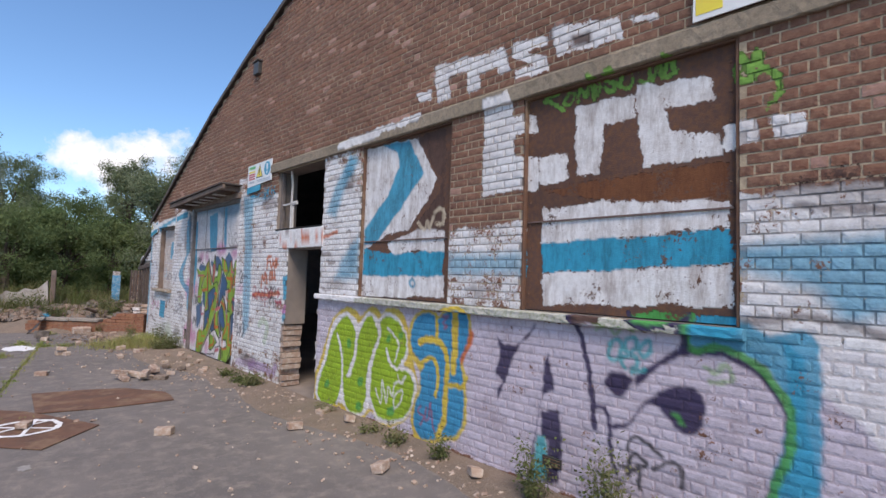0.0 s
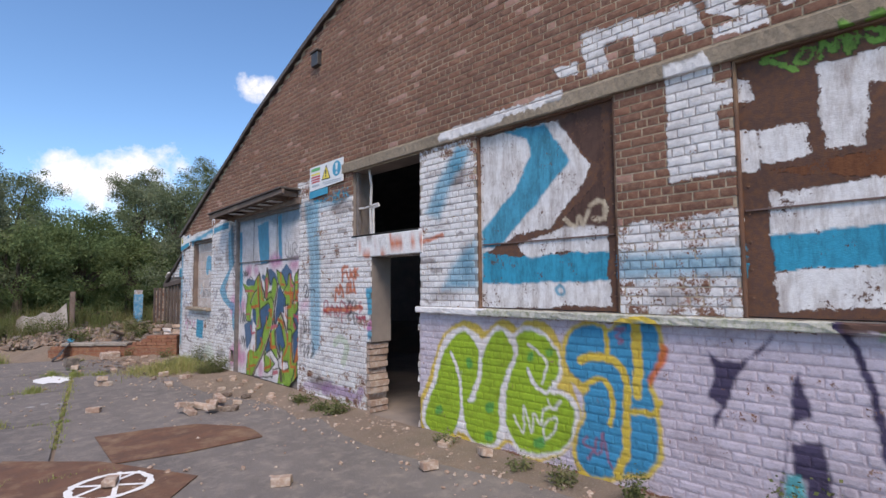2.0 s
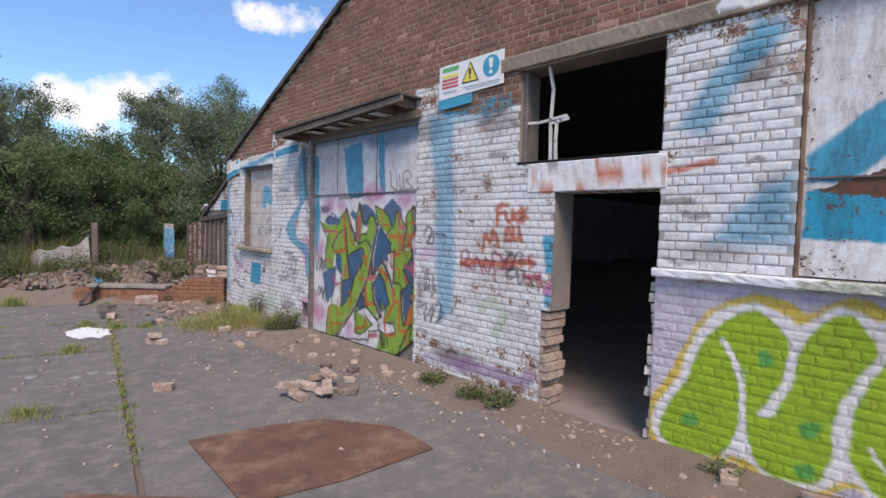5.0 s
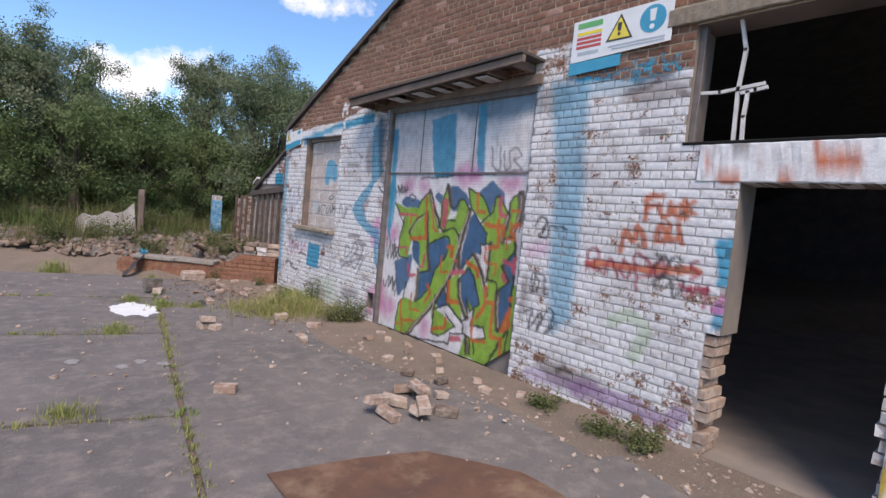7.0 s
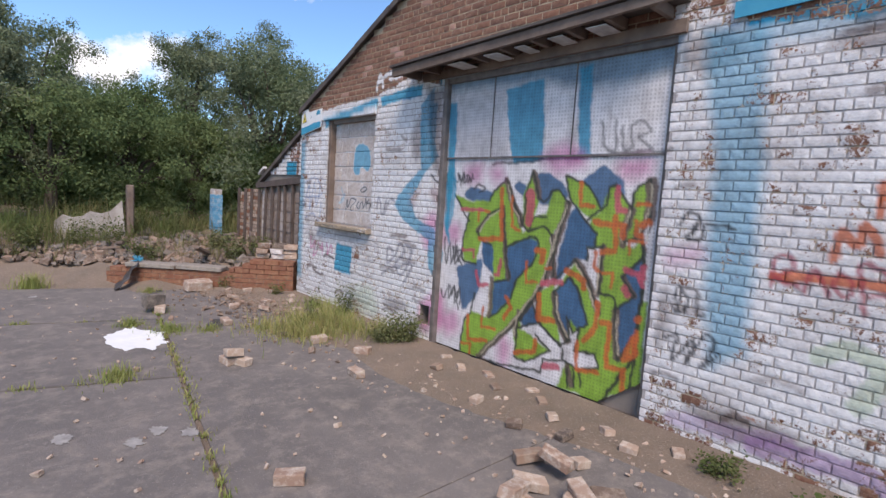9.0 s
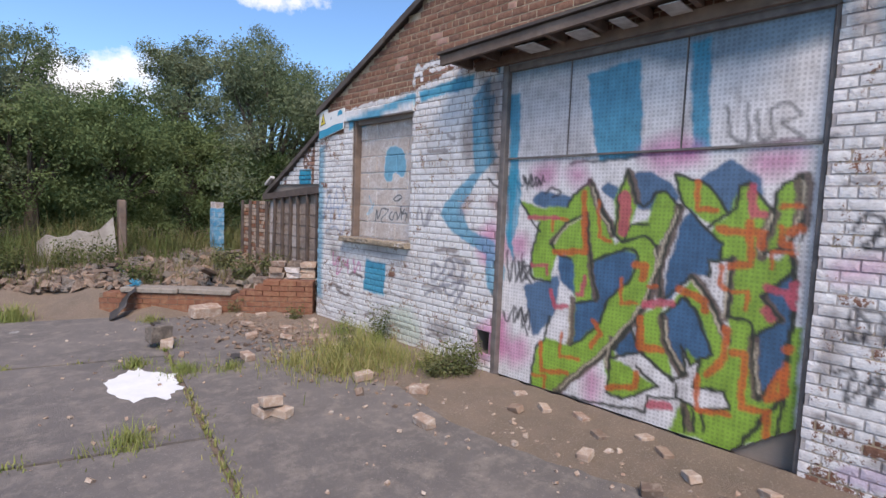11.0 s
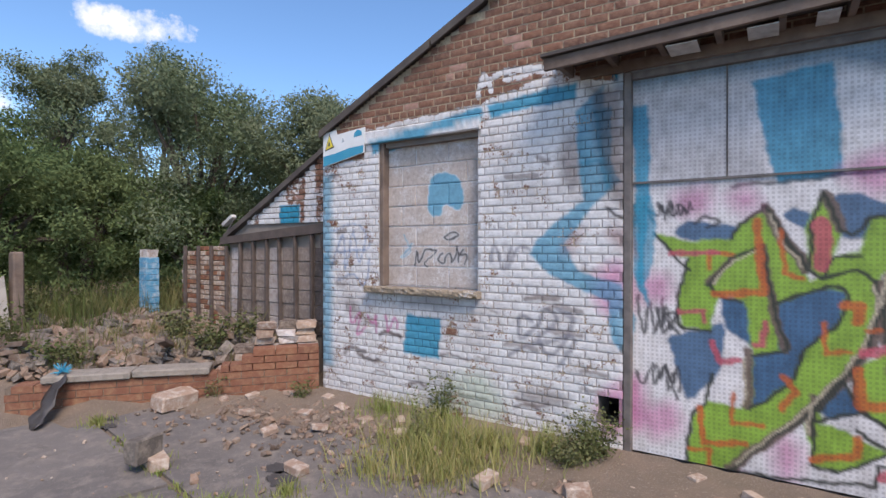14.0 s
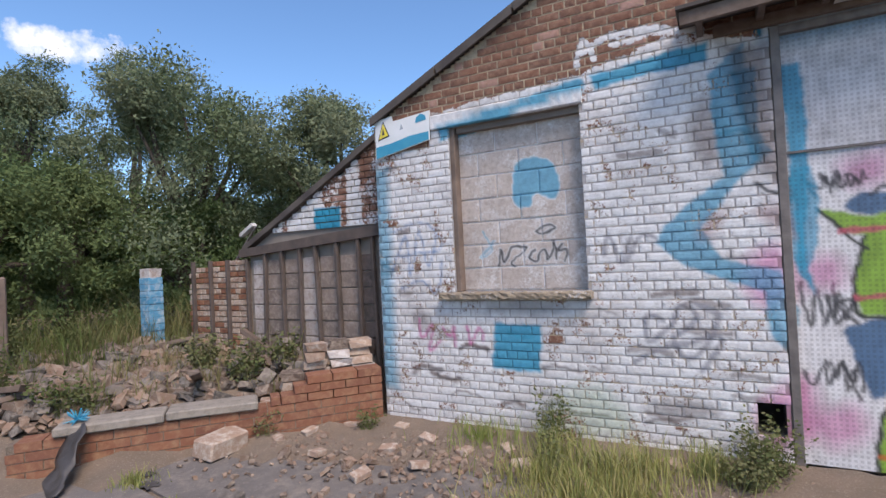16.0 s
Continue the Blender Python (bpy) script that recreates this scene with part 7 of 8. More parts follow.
def wing():
    wall = empty("wall_wing", "ruined lean-to wall with rusty posts and brick infill", "wall", "structure")
    x = WING
    slab("core", [(15.04, 0.0), (15.04, 2.92), (16.2, 2.33), (17.25, 1.78), (17.25, 0.0)], x + 0.03, x + 0.25, CORE, wall)
    # gable remnant over the beam, patchy white bricks
    spans = [s for s in lay_bricks(15.05, 17.2, 1.95, 2.9, 21) if s[3] < 2.95 - (max(s[0], 15.04) - 15.04) * 0.535]
    v, f = brick_mesh(spans, x, 0.04, 6, 0.03)
    tagged(raw("gable_bricks", v.tolist(), f.tolist(), BRICK, wall, wing_paint(v[:, 1:])), kind="stuff")
    slab("ragged_verge", [(15.0, 2.97), (15.0, 3.04), (16.3, 2.36), (17.3, 1.84), (17.3, 1.77), (16.3, 2.28)], x - 0.05, x + 0.3, ROOF, wall)
    slab("beam", [(15.0, 1.86), (15.0, 1.98), (17.35, 1.80), (17.35, 1.70)], x - 0.06, x + 0.02, POSTWOOD, wall)
    for s in lay_bricks(15.05, 15.25, 0.2, 1.88, 23):
        vv, ff = brick_mesh([s], x, 0.04, 3, 0.03)
        raw("brick", vv.tolist(), ff.tolist(), BRICK, wall, wing_paint(vv[:, 1:]))
    rng = random.Random(12)
    # block infill between the posts
    y = 15.3
    # first bay is an open slot, its darkness put into the blocks' colour
    for wide, bay in ((0.20, SLOT_DARK), (0.30, INFILL), (0.30, INFILL), (0.27, PALEBAY), (0.28, INFILL), (0.30, INFILL), (0.25, PALEBAY)):
        for k in range(7):
            z = 0.55 + k * 0.185
            if z + 0.18 > 1.86 - (y - 15) * 0.07:
                break
            bm = bmesh.new()
            box(bm, x + 0.005 + rng.uniform(0, 0.012), x + 0.06, y + 0.012, y + wide - 0.012, z + 0.006, z + 0.18, 0.006)
            part("block", bm, bay, wall)
        bm = bmesh.new()
        box(bm, x - 0.05, x + 0.0, y - 0.022, y + 0.016, 0.3, 1.88 - (y - 15) * 0.07, 0.004, Euler((rng.uniform(-0.035, 0.035), 0, 0)).to_matrix().to_4x4())
        part("post", bm, POSTWOOD, wall)
        y += wide
    # farther stretch in bare brick
    for s in lay_bricks(17.25, 18.45, 0.35, 1.7, 24):
        if s[3] > 1.66 - 0.10 * noise.noise(Vector((s[0] * 5, 0, 0))) - max(0, s[0] - 18.2) * 1.6:
            continue
        bm = bmesh.new()
        box(bm, x + rng.uniform(0, 0.012), x + 0.16, *s[:4], 0.005)
        part("brick", bm, LOOSE if rng.random() < 0.7 else REDBRICK, wall)
    slab("backing", [(17.25, 0.0), (17.25, 1.62), (18.1, 1.58), (18.35, 1.0), (18.4, 0.0)], x + 0.02, x + 0.15, GRIT, wall)
    for yy in (17.25, 17.62, 17.95, 18.3):
        boxed("post", (x - 0.05, x + 0.0, yy - 0.022, yy + 0.014, 0.3, 1.68), POSTWOOD, wall, 0.004)


def wing_paint(q):
    out = np.zeros((len(q), 4))
    out[:, :3] = WHITE
    out[:, 3] = np.where((np.sin(q[:, 0] * 9.0) + np.sin(q[:, 0] * 3.1 + 1) > -0.1) | (q[:, 1] < 1.9), 0.75, 0.2)
    blue = (q[:, 1] < 2.2) & (q[:, 1] > 1.95) & (q[:, 0] > 15.75) & (q[:, 0] < 16.15)
    out[blue] = (*BLUE, 0.8)
    return out


INFILL = piece_mat("sooty_block", (0.25, 0.19, 0.16), (0.16, 0.125, 0.108), (0.34, 0.285, 0.25))
SLOT_DARK = piece_mat("open_slot_dark", (0.09, 0.07, 0.065), (0.06, 0.05, 0.045), (0.14, 0.11, 0.10))
PALEBAY = piece_mat("pale_limed_block", (0.50, 0.45, 0.43), (0.38, 0.33, 0.31), (0.26, 0.20, 0.17))
POSTWOOD = plain("dark_post_wood", (0.11, 0.085, 0.075), (0.07, 0.055, 0.05), 6.0, 0.9)
wing()


def finial():
    thing = empty("gutter_piece", "bent white gutter piece on a rod above the ruin", "gutter")
    bm = bmesh.new()
    box(bm, WING, WING + 0.08, 17.15, 17.42, 2.02, 2.07, 0.006, Euler((-0.5, 0, 0)).to_matrix().to_4x4())
    part("gutter", bm, PALEPLAIN, thing)
    bm = bmesh.new()
    box(bm, WING + 0.03, WING + 0.05, 17.35, 17.37, 1.55, 2.15, 0.0, Euler((0.75, 0, 0)).to_matrix().to_4x4())
    part("rod", bm, STEEL, thing)


finial()


# ---- low terracotta wall with coping, running out from the corner ----
LOW_A, LOW_B = Vector((3.86, 15.12, 0)), Vector((1.55, 17.05, 0))


def low_wall():
    wall = empty("wall_low", "low red glazed brick wall, broken down in steps", "wall", "structure")
    d = (LOW_B - LOW_A).normalized()
    side = Vector((d.y, -d.x, 0))
    total = (LOW_B - LOW_A).length
    turn = math.atan2(d.y, d.x)
    rng = random.Random(31)
    for k in range(7):
        z = -0.02 + k * 0.078
        reach = (total, total, total, total * 0.98, 1.05, 0.88, 0.75)[k]
        s = -0.12 if k % 2 else 0.0
        while s < reach:
            a, b = max(s, 0) + 0.005, min(s + 0.24, reach) - 0.005
            s += 0.24
            if b - a < 0.04:
                continue
            bm = bmesh.new()
            mid = LOW_A + d * (a + b) / 2
            m = Matrix.Translation((mid.x, mid.y, z + 0.039)) @ pose(0, 0, 0, 0, 0, math.degrees(turn))
            bmesh.ops.create_cube(bm, size=1, matrix=m @ Matrix.Diagonal((b - a, 0.22 + rng.uniform(-0.006, 0.004), 0.069, 1)))
            part("brick", bm, REDBRICK, wall)
    bm = bmesh.new()
    mid = LOW_A + d * total / 2
    bmesh.ops.create_cube(bm, size=1, matrix=Matrix.Translation((mid.x, mid.y, 0.13)) @ pose(0, 0, 0, 0, 0, math.degrees(turn)) @ Matrix.Diagonal((total - 0.02, 0.205, 0.29, 1)))
    part("mortar", bm, GRIT, wall)
    s = 1.15
    for long in (0.75, 0.8):
        bm = bmesh.new()
        mid = LOW_A + d * (s + long / 2)
        m = Matrix.Translation((mid.x, mid.y, 0.335)) @ pose(0, 0, 0, 0, rng.uniform(-1.5, 1.5), math.degrees(turn))
        bmesh.ops.create_cube(bm, size=1, matrix=m @ Matrix.Diagonal((long - 0.015, 0.30, 0.075, 1)))
        bmesh.ops.bevel(bm, geom=list(bm.edges), offset=0.012, segments=1, affect="EDGES")
        part("coping_stone", bm, COPING, wall, "pale concrete coping stone")
        s += long
    # broken stub of the thicker wall behind
    for k in range(9):
        n = 5 - k // 3
        for i in range(n):
            mid = LOW_A + d * (0.12 + i * 0.23 + rng.uniform(-0.02, 0.02)) + side * rng.uniform(0.24, 0.32)
            bm = bmesh.new()
            lump(bm, (0.21, 0.2, 0.075), Matrix.Translation((mid.x, mid.y, 0.06 + k * 0.084)) @ pose(0, 0, 0, 0, 0, math.degrees(turn) + rng.uniform(-4, 4)), rng, 0.22)
            part("brick", bm, WHITEBRICK if rng.random() < 0.3 else (LOOSE if rng.random() < 0.6 else RUBBLE), wall)


low_wall()


# black sheet and blue rope at the wall's end
def black_sheet():
    bm = bmesh.new()
    rows = []
    for i in range(9):
        u = i / 8
        rows.append([bm.verts.new((1.85 - u * 0.35 + 0.02 * math.sin(i * 2 + k), 16.65 - u * 0.3 + (k - 2) * 0.06, 0.36 * (1 - u) ** 1.2 + 0.015 + 0.02 * math.sin(k * 1.7 + i))) for k in range(5)])
    for a, b in zip(rows[:-1], rows[1:]):
        for k in range(4):
            bm.faces.new((a[k], a[k + 1], b[k + 1], b[k])).smooth = True
    ob = part("plastic_sheet", bm, SLATE)
    mod = ob.modifiers.new("thick", "SOLIDIFY")
    mod.thickness = 0.006
    tagged(ob, "crumpled black plastic sheet hanging over the low wall", "plastic sheet")
    rng = random.Random(6)
    bm = bmesh.new()
    for i in range(26):
        a, b = rng.uniform(0, 6.28), rng.uniform(-0.5, 1.2)
        d = Vector((math.cos(a) * math.cos(b), math.sin(a) * math.cos(b), math.sin(b)))
        base = Vector((1.88, 16.72, 0.40))
        m = Matrix.Translation(base + d * 0.05) @ d.to_track_quat("Z", "Y").to_matrix().to_4x4()
        bmesh.ops.create_cone(bm, segments=4, radius1=0.008, radius2=0.003, depth=0.1, cap_ends=True, matrix=m)
    tagged(part("rope_tuft", bm, SIGN_BLUE), "frayed bright blue rope tuft on the coping", "rope")


black_sheet()


def blue_post():
    thing = empty("wall_pier", "short blue painted brick pier standing in the ruin", "pier")
    rng = random.Random(14)
    for k in range(12):
        bm = bmesh.new()
        z = 0.45 + k * 0.088
        box(bm, 3.68, 3.88, 18.62 + rng.uniform(-0.01, 0.01), 18.82, z, z + 0.084, 0.004)
        part("brick", bm, BLUEBRICK, thing)
    boxed("core", (3.69, 3.87, 18.64, 18.81, 0.2, 1.5), GRIT, thing)
    bm = bmesh.new()
    lump(bm, (0.18, 0.2, 0.12), Matrix.Translation((3.78, 18.72, 1.56)), rng, 0.2)
    part("broken_top", bm, WHITEBRICK, thing)


BLUEBRICK = piece_mat("blue_painted_brick", (0.10, 0.30, 0.46), (0.06, 0.24, 0.40), (0.40, 0.48, 0.54))
blue_post()


def far_fragment():
    thing = empty("wall_fragment", "ragged white plastered wall fragment with a dark end post", "wall")
    pts = [(0.1, 0.0), (0.08, 0.40), (0.2, 0.52), (0.34, 0.47), (0.5, 0.50), (0.62, 0.60), (0.8, 0.56), (0.95, 0.62), (1.15, 0.84), (1.22, 0.0)]
    a, d = Vector((0.95, 19.2, 0.45)), Vector((0.95, -0.2, 0)).normalized()
    side = Vector((d.y, -d.x, 0))
    bm = bmesh.new()
    fr = [bm.verts.new(a + d * u + Vector((0, 0, z)) + side * 0.1) for u, z in pts]
    bk = [bm.verts.new(a + d * u + Vector((0, 0, z)) - side * 0.1) for u, z in pts]
    bm.faces.new(fr), bm.faces.new(bk[::-1])
    for i in range(len(pts)):
        bm.faces.new((fr[i - 1], bk[i - 1], bk[i], fr[i]))
    bmesh.ops.recalc_face_normals(bm, faces=bm.faces)
    part("plaster", bm, WHITEPLASTER, thing)
    bm = bmesh.new()
    e = a + d * 1.28
    box(bm, e.x - 0.06, e.x + 0.06, e.y - 0.09, e.y + 0.09, 0.3, 1.6, 0.02)
    part("end_post", bm, WOOD, thing)


WHITEPLASTER = plain("dirty_plaster", (0.40, 0.37, 0.34), (0.22, 0.19, 0.165), 3.0, 0.92, stain=(0.14, 0.12, 0.10), stain_scale=2.2)
far_fragment()


# ---- rubble heap ----
def heap(rng):
    while True:
        x, y = rng.uniform(-3.5, 4.0), rng.uniform(15.8, 20.5)
        if y + 0.75 * (x - 3.85) > 15.75:
            return x, y


scatter("brick_rubble", 2400, heap, (0.03, 0.12), RUBBLE, 21, "heap of broken bricks behind the low wall", lambda x, y: rise(x, y) + 0.0)
scatter("concrete_rubble", 1300, heap, (0.03, 0.13), STONE, 22, "heap of grey broken concrete and stone", lambda x, y: rise(x, y) - 0.02)
rng = random.Random(77)
for i in range(15):
    x, y = heap(rng)
    loose("concrete_chunk", x, y, rise(x, y) - 0.10, (rng.choice((0.36, 0.26, 0.48)), 0.14, 0.10), STONE, 200 + i, "large grey broken concrete chunk in the heap", "concrete", 0.5, "chunks in the heap")
for i in range(70):
    x, y = heap(rng)
    loose("loose_brick", x, y, rise(x, y) - 0.05, (0.21, 0.10, 0.07), RUBBLE, 300 + i, "weathered brick lying in the rubble heap", group="bricks in the heap", tilt=0.6)
for i in range(7):
    x, y = heap(rng)
    loose("roof_timber", x, y, rise(x, y) - 0.02, (rng.choice((0.9, 0.7)), 0.09, 0.05), WOOD, 400 + i, "grey timber lying on the rubble heap", "timber", 0.35, "timbers in the heap")


# ---- plants ----
def blades(bm_v, bm_f, x, y, z, n, high, spread, rng, wide=0.0035, lean=0.95):
    for _ in range(n):
        a, r = rng.uniform(0, 6.28), abs(rng.gauss(0, spread))
        bx, by = x + r * math.cos(a), y + r * math.sin(a)
        h = high * rng.uniform(0.45, 1.15)
        t = rng.uniform(0, 6.28)
        dx, dy = math.cos(t) * h * lean * rng.random(), math.sin(t) * h * lean * rng.random()
        sx, sy = -math.sin(t) * wide, math.cos(t) * wide
        i = len(bm_v)
        bm_v += [(bx - sx, by - sy, z), (bx + sx, by + sy, z), (bx + dx * 0.4 + sx * 0.8, by + dy * 0.4 + sy * 0.8, z + h * 0.6),
                 (bx + dx * 0.4 - sx * 0.8, by + dy * 0.4 - sy * 0.8, z + h * 0.6), (bx + dx, by + dy, z + h)]
        bm_f += [(i, i + 1, i + 2, i + 3), (i + 3, i + 2, i + 4)]


def tuft(spots, mat, label, name="grass_tuft", seed=1, group="grass tufts"):
    for k, (x, y, n, high, spread) in enumerate(spots):
        rng = random.Random(seed * 100 + k)
        v, f = [], []
        z = rise(x, y)
        blades(v, f, x, y, z - 0.02, round(n * 1.5), high * 0.8, spread * 1.1, rng)
        blades(v, f, x, y, z - 0.02, n, high * 0.35, spread * 1.3, rng)
        tagged(raw(name, v, f, mat), label, "grass", group, "stuff")


def leafy(name, x, y, high, spread, n, mat, label, seed, leaf=0.03):
    """A weed: thin stems that carry many small leaves."""
    rng = random.Random(seed)
    v, f = [], []
    z0 = rise(x, y) - 0.02
    for _ in range(n):
        a = rng.uniform(0, 6.28)
        r = spread * math.sqrt(rng.random())
        tip = Vector((x + r * math.cos(a), y + r * math.sin(a), z0 + high * rng.uniform(0.5, 1.1)))
        foot = Vector((x + r * 0.4 * math.cos(a), y + r * 0.4 * math.sin(a), z0))
        i = len(v)
        s = Vector((-math.sin(a), math.cos(a), 0)) * 0.004
        v += [tuple(foot - s), tuple(foot + s), tuple(tip)]
        f.append((i, i + 1, i + 2))
        for _ in range(14):
            p = foot.lerp(tip, rng.uniform(0.15, 1.0)) + Vector((rng.gauss(0, 0.03), rng.gauss(0, 0.03), rng.gauss(0, 0.02)))
            q = Euler((rng.uniform(-1, 1), rng.uniform(-1, 1), rng.uniform(0, 6.28))).to_matrix()
            l = leaf * rng.uniform(0.5, 1.3)
            i = len(v)
            v += [tuple(p + q @ Vector(c)) for c in ((0, 0, 0), (l * 0.35, l * 0.5, 0), (0, l, 0), (-l * 0.35, l * 0.5, 0))]
            f.append((i, i + 1, i + 2, i + 3))
    return tagged(raw(name, v, f, mat), label, "weed", "weeds", "stuff")


tuft([(2.7, 12.7, 260, 0.22, 0.22), (3.05, 13.2, 260, 0.26, 0.26), (3.35, 12.6, 220, 0.30, 0.2), (3.0, 12.55, 200, 0.2, 0.22), (2.85, 12.9, 240, 0.30, 0.22), (3.2, 12.75, 240, 0.38, 0.24), (3.45, 13.2, 190, 0.34, 0.24), (2.5, 13.15, 140, 0.22, 0.18), (3.5, 12.2, 200, 0.3, 0.16), (3.6, 13.9, 160, 0.28, 0.2)],
     GRASS, "long dry grass clump at the wall's foot", seed=1)
tuft([(1.55, 13.55, 160, 0.16, 0.10), (1.25, 14.0, 120, 0.17, 0.07), (0.8, 12.25, 150, 0.16, 0.09), (1.95, 13.4, 100, 0.13, 0.09), (0.55, 17.0, 200, 0.3, 0.12), (1.7, 14.6, 70, 0.12, 0.07), (0.15, 9.9, 160, 0.14, 0.10), (1.9, 16.0, 90, 0.16, 0.08)],
     GRASS, "green grass tuft in a joint of the yard", seed=2)
joint_spots = [(0.75 + (y - 9.0) * 0.165 + random.Random(i).uniform(-0.02, 0.02), y, 26, 0.05, 0.05) for i, y in enumerate([8.2 + 0.16 * k for k in range(50)]) if random.Random(i * 7).random() < 0.8]
v_all, f_all = [], []
for k, (x, y, n, high, spread) in enumerate(joint_spots):
    blades(v_all, f_all, x, y, -0.015, n, high, spread, random.Random(k), 0.005)
for k in range(45):
    r = random.Random(900 + k)
    x = r.uniform(-1.2, 0.9)
    yc = r.choice((9.55, 12.0, 14.2, 7.2))
    blades(v_all, f_all, x, yc + (0.75 + (yc - 9) * 0.165 - x) * 0.3, -0.015, 20, 0.05, 0.06, r, 0.005)
tagged(raw("joint_grass", v_all, f_all, GRASS), "short grass and moss growing in the slab joints", "grass", "", "stuff")
for i, (x, y, h, s, n) in enumerate(((3.6, 11.85, 0.42, 0.24, 90), (3.4, 11.95, 0.3, 0.2, 50), (3.55, 7.4, 0.20, 0.2, 60), (3.5, 7.7, 0.16, 0.18, 40), (3.55, 8.3, 0.16, 0.2, 40), (3.7, 13.3, 0.5, 0.16, 36),
                                     (3.65, 2.2, 0.50, 0.18, 44), (3.62, 1.55, 0.62, 0.20, 60), (3.6, 0.9, 0.40, 0.26, 80), (3.6, 3.9, 0.22, 0.14, 34), (3.7, 0.2, 0.45, 0.24, 60), (3.64, 3.3, 0.30, 0.12, 26), (3.62, 4.4, 0.14, 0.14, 20),
                                     (3.5, 15.0, 0.25, 0.14, 20), (3.1, 13.1, 0.55, 0.1, 16), (2.95, 15.75, 0.3, 0.12, 20), (3.66, 5.4, 0.16, 0.14, 22))):
    leafy("weed", x, y, h, s, n, WEED, "straggling green weed at the wall's foot", 500 + i)
r = random.Random(54)
for i in range(16):
    x, y = heap(r)
    leafy("weed", x, y, r.uniform(0.3, 0.65), r.uniform(0.16, 0.34), r.randrange(30, 60), WEED, "bushy green weed growing out of the rubble", 600 + i, 0.045)
v_all, f_all = [], []
r = random.Random(55)
for k in range(240):
    x, y = heap(r)
    blades(v_all, f_all, x, y, rise(x, y) - 0.02, 16, r.choice((0.15, 0.25, 0.4)), 0.1, r, 0.004)
for k in range(520):
    x, y = r.uniform(-6, 5), r.uniform(18.6, 21.2)
    blades(v_all, f_all, x, y, rise(x, y) - 0.02, 18, r.uniform(0.3, 0.8), 0.22, r, 0.005)
tagged(raw("rough_grass", v_all, f_all, ROUGH), "tall rough yellow-green grass over the rubble", "grass", "", "stuff")


def leaf_cloud(blobs, n, size, seed):
    """Leaves set round uneven blobs, thinner towards the outside."""
    rng = np.random.default_rng(seed)
    weights = np.array([b[3] ** 2 for b in blobs])
    pick = rng.choice(len(blobs), n, p=weights / weights.sum())
    c = np.array([b[:3] for b in blobs])[pick]
    rad = np.array([b[3] for b in blobs])[pick]
    d = rng.normal(size=(n, 3))
    d /= np.linalg.norm(d, axis=1)[:, None]
    rr = rad * (1 - 0.75 * rng.random(n) ** 1.6 + 0.22 * rng.normal(size=n))
    p = c + d * rr[:, None] * np.array([1, 1, 0.85])
    u = rng.normal(size=(n, 3))
    u /= np.linalg.norm(u, axis=1)[:, None]
    w = np.cross(u, rng.normal(size=(n, 3)))
    w /= np.linalg.norm(w, axis=1)[:, None]
    s = size * rng.uniform(0.5, 1.3, n)[:, None]
    v = np.stack([p - u * s, p + w * s * 0.45, p + u * s, p - w * s * 0.45], 1).reshape(-1, 3)
    return v, np.arange(4 * n).reshape(n, 4)


def tree(x, y, high, wide, seed, label, mat, leaves=9000, size=0.10, low=False):
    rng = random.Random(seed)
    thing = empty("tree", label, "tree", group="trees behind the yard", at=(0, 0, 0))
    base = Vector((x, y, rise(x, y) - 0.1))
    bm = bmesh.new()

    def limb(a, b, ra, rb):
        m = Matrix.Translation((a + b) / 2) @ (b - a).to_track_quat("Z", "Y").to_matrix().to_4x4()
        bmesh.ops.create_cone(bm, segments=7, radius1=ra, radius2=rb, depth=(b - a).length, cap_ends=True, matrix=m)
    fork = base + Vector((0, 0, high * 0.3))
    limb(base, fork, 0.16, 0.11)
    blobs = []
    for i in range(11):
        a = i * 2.4 + rng.uniform(-0.4, 0.4)
        u = rng.uniform(0.25, 1.0)
        tip = base + Vector((math.cos(a) * wide * 0.72 * u, math.sin(a) * wide * 0.72 * u, high * (0.93 - 0.5 * u ** 1.5 * rng.uniform(0.6, 1.1))))
        mid = fork.lerp(tip, 0.5) + Vector((rng.uniform(-0.2, 0.2), rng.uniform(-0.2, 0.2), 0.15))
        limb(fork, mid, 0.07, 0.045)
        limb(mid, tip, 0.045, 0.015)
        for _ in range(7):
            q = tip + Vector((rng.gauss(0, wide * 0.17), rng.gauss(0, wide * 0.17), rng.gauss(0, high * 0.06)))
            blobs.append((q.x, q.y, q.z, wide * rng.uniform(0.10, 0.24)))
    if low:
        for _ in range(44):
            a, r = rng.uniform(0, 6.28), wide * math.sqrt(rng.random())
            blobs.append((base.x + r * math.cos(a), base.y + r * math.sin(a), base.z + high * rng.uniform(0.05, 0.78), wide * rng.uniform(0.14, 0.28)))
    part("trunk", bm, BARK, thing)
    v, f = leaf_cloud(blobs, leaves, size, seed)
    raw("crown", v.tolist(), f.tolist(), mat, thing)


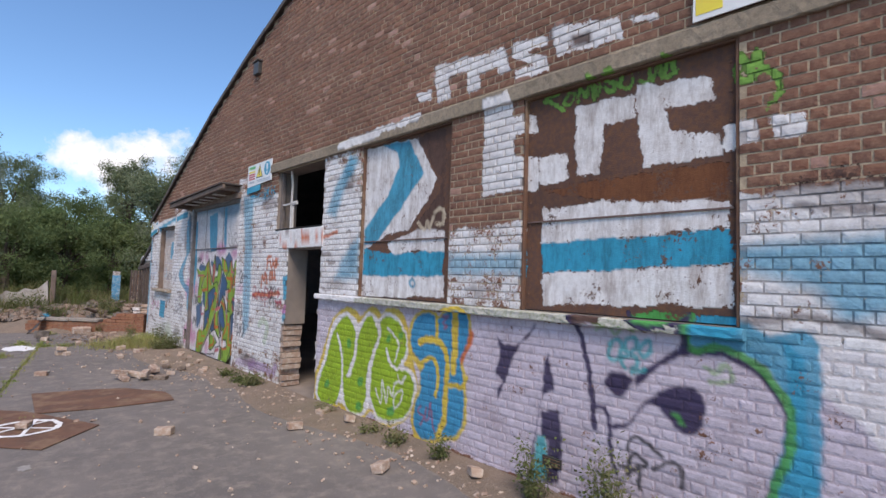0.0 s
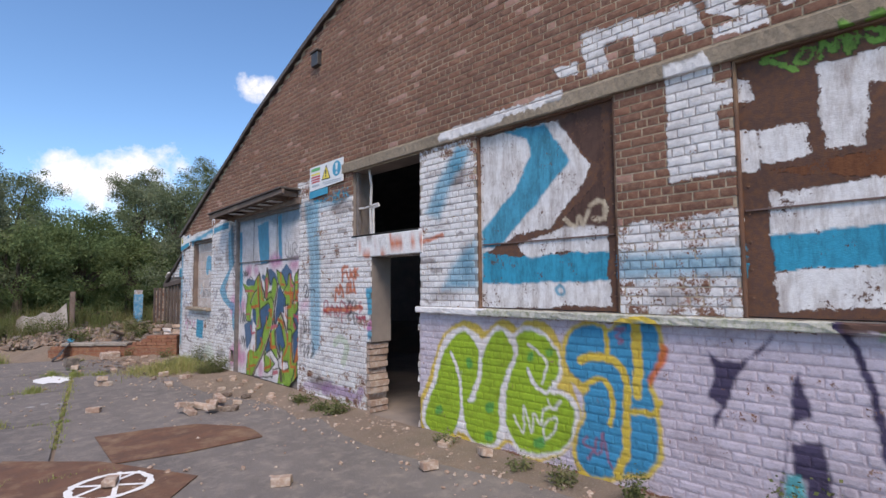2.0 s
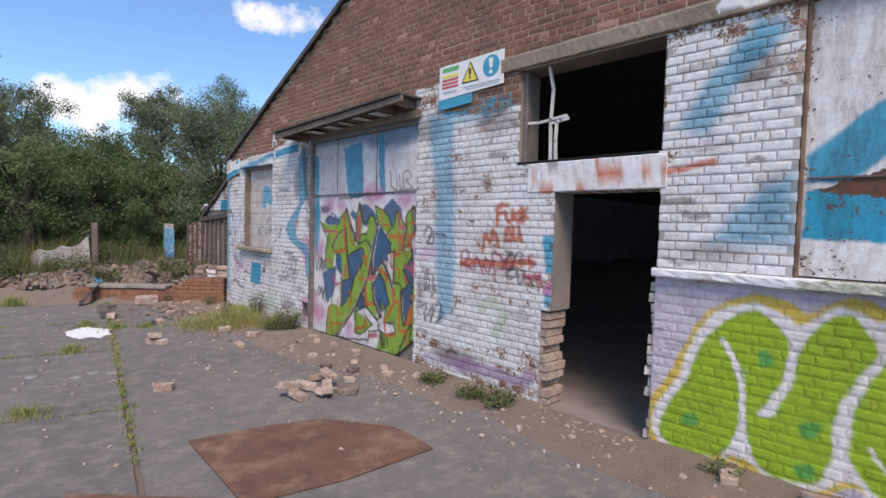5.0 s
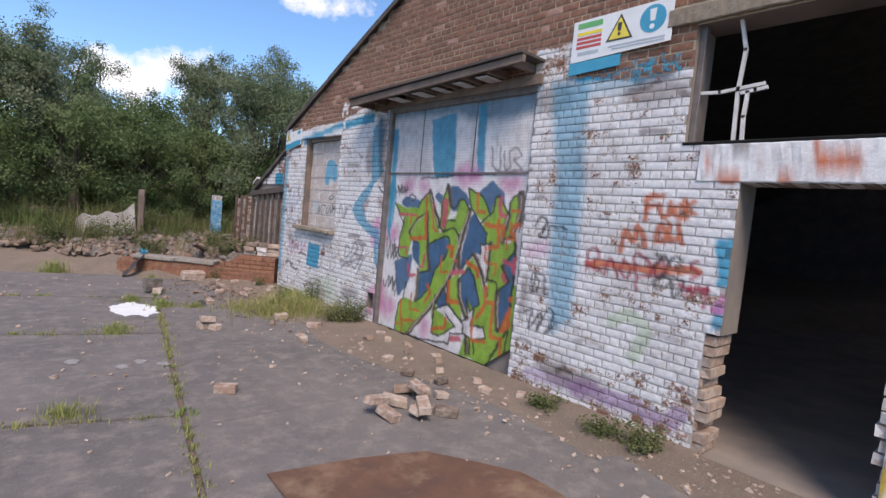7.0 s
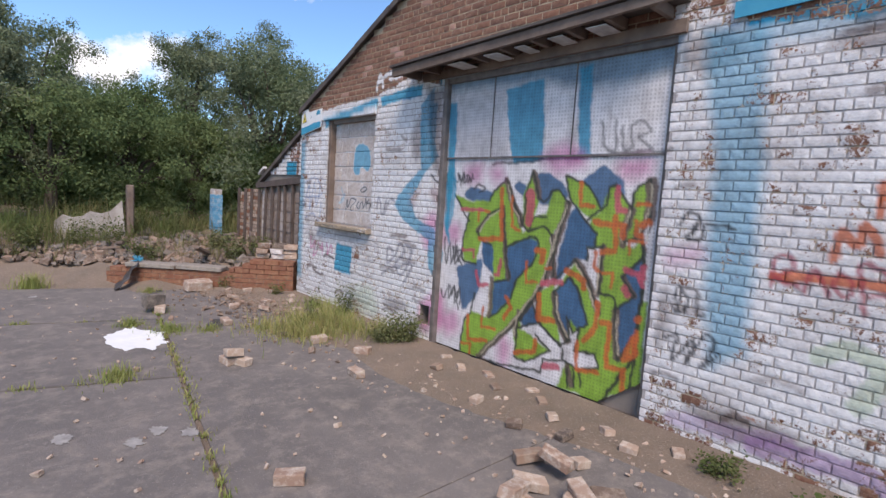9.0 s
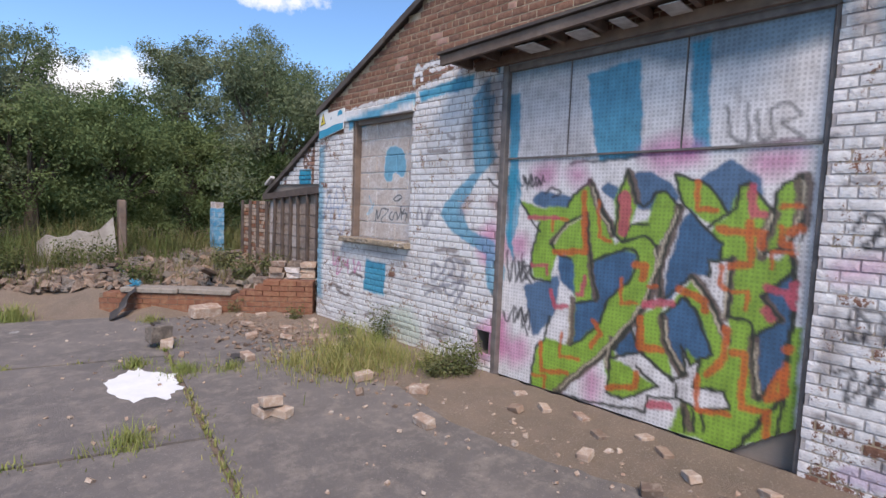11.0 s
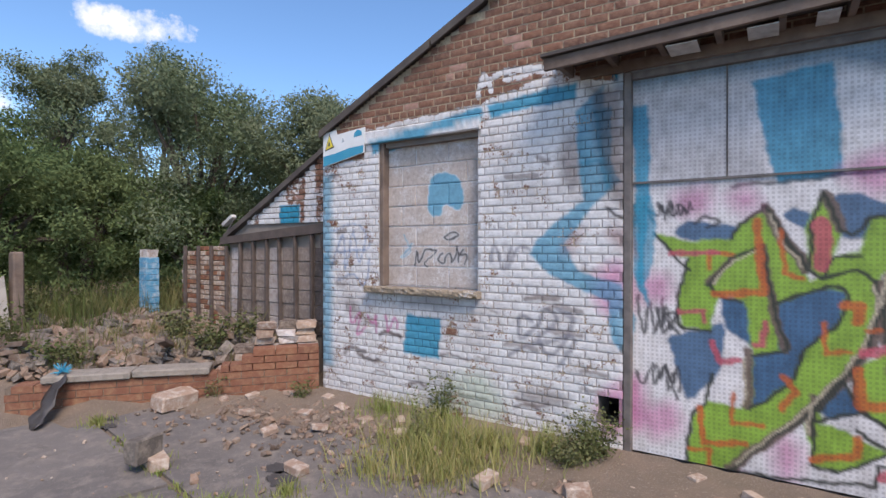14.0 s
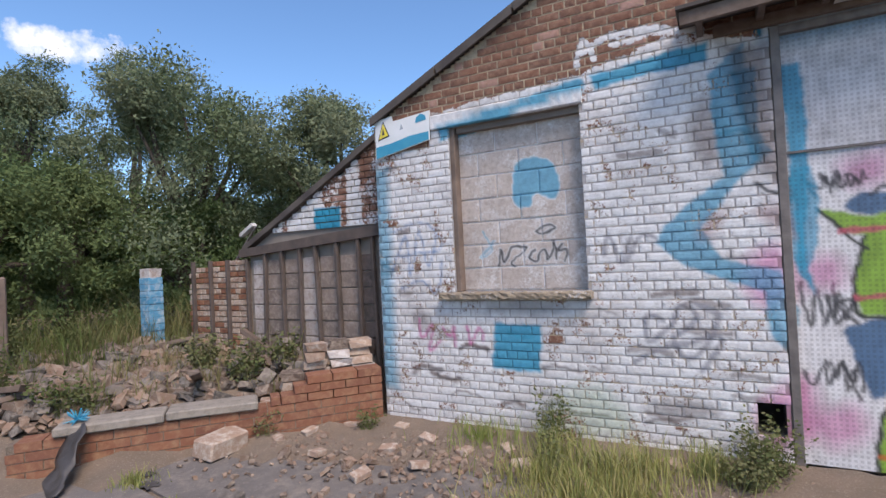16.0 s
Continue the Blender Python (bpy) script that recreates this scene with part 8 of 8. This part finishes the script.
# x, y, height, half width
TREES = ((5.9, 20.9, 5.1, 2.3), (7.5, 18.9, 4.7, 1.7), (8.2, 26.5, 6.9, 2.2), (5.4, 26.0, 6.0, 1.7), (1.2, 28.0, 6.7, 2.0), (-1.6, 28.2, 6.5, 2.2), (-4.8, 28.0, 7.6, 2.8), (0.0, 22.4, 4.6, 1.5))
BUSHES = ((-6.6, 21.2, 3.4, 1.9), (-3.6, 21.3, 2.9, 1.7), (-1.2, 21.2, 2.9, 1.6), (1.2, 21.6, 3.1, 1.6), (2.8, 22.0, 3.2, 1.6), (4.2, 21.8, 3.2, 1.4), (5.6, 20.6, 2.5, 1.2), (7.2, 20.8, 2.6, 1.4), (9.2, 21.2, 3.0, 1.7), (11.5, 21.5, 3.4, 1.9), (3.2, 24.6, 4.4, 1.9))
for i, (x, y, h, w) in enumerate(TREES):
    tree(x, y, h, w, 30 + i, "tall grey-green willow tree with an airy crown", LEAF, 50000, 0.04, True)
for i, (x, y, h, w) in enumerate(BUSHES):
    tree(x, y, h, w, 60 + i, "dense dark green bushy tree behind the yard", HEDGE, 28000, 0.038, True)

def woodland():
    rng = random.Random(88)
    blobs = []
    for i in range(150):
        x = rng.uniform(-26, 30)
        y = 25.5 + rng.uniform(0, 3) - 0.10 * max(x, 0)
        blobs.append((x, y, 0.4 + rng.random() ** 1.3 * (3.7 - 0.04 * abs(x)), rng.uniform(0.7, 1.4)))
    v, f = leaf_cloud(blobs, 70000, 0.085, 5)
    tagged(raw("woodland", v.tolist(), f.tolist(), HEDGE), "dense dark woodland closing the yard behind", "woodland", "", "stuff")
    bm = bmesh.new()
    rows = []
    for i in range(60):
        x = -40 + i * 1.4
        y = 28.5 - 0.10 * max(x, 0)
        h = 3.2 + 0.6 * noise.noise(Vector((x * 0.3, 0, 7)))
        rows.append([bm.verts.new((x, y + 1.5 * p, 0.6 + h * p)) for p in (0, 0.35, 0.7, 1)])
    for a, b in zip(rows[:-1], rows[1:]):
        for k in range(3):
            bm.faces.new((a[k], b[k], b[k + 1], a[k + 1])).smooth = True
    tagged(part("wooded_bank", bm, HEDGE), "dark green wooded bank far behind", "hillside", "", "structure")


woodland()

# single bricks of two painted piers, each a piece of the front wall
for k, s in enumerate(SINGLE_BRICKS):
    v, f = brick_mesh([s], FACE, 0.017, k)
    raw("brick", v.tolist(), f.tolist(), BRICK, wall_front, painted(v[:, 1:]))
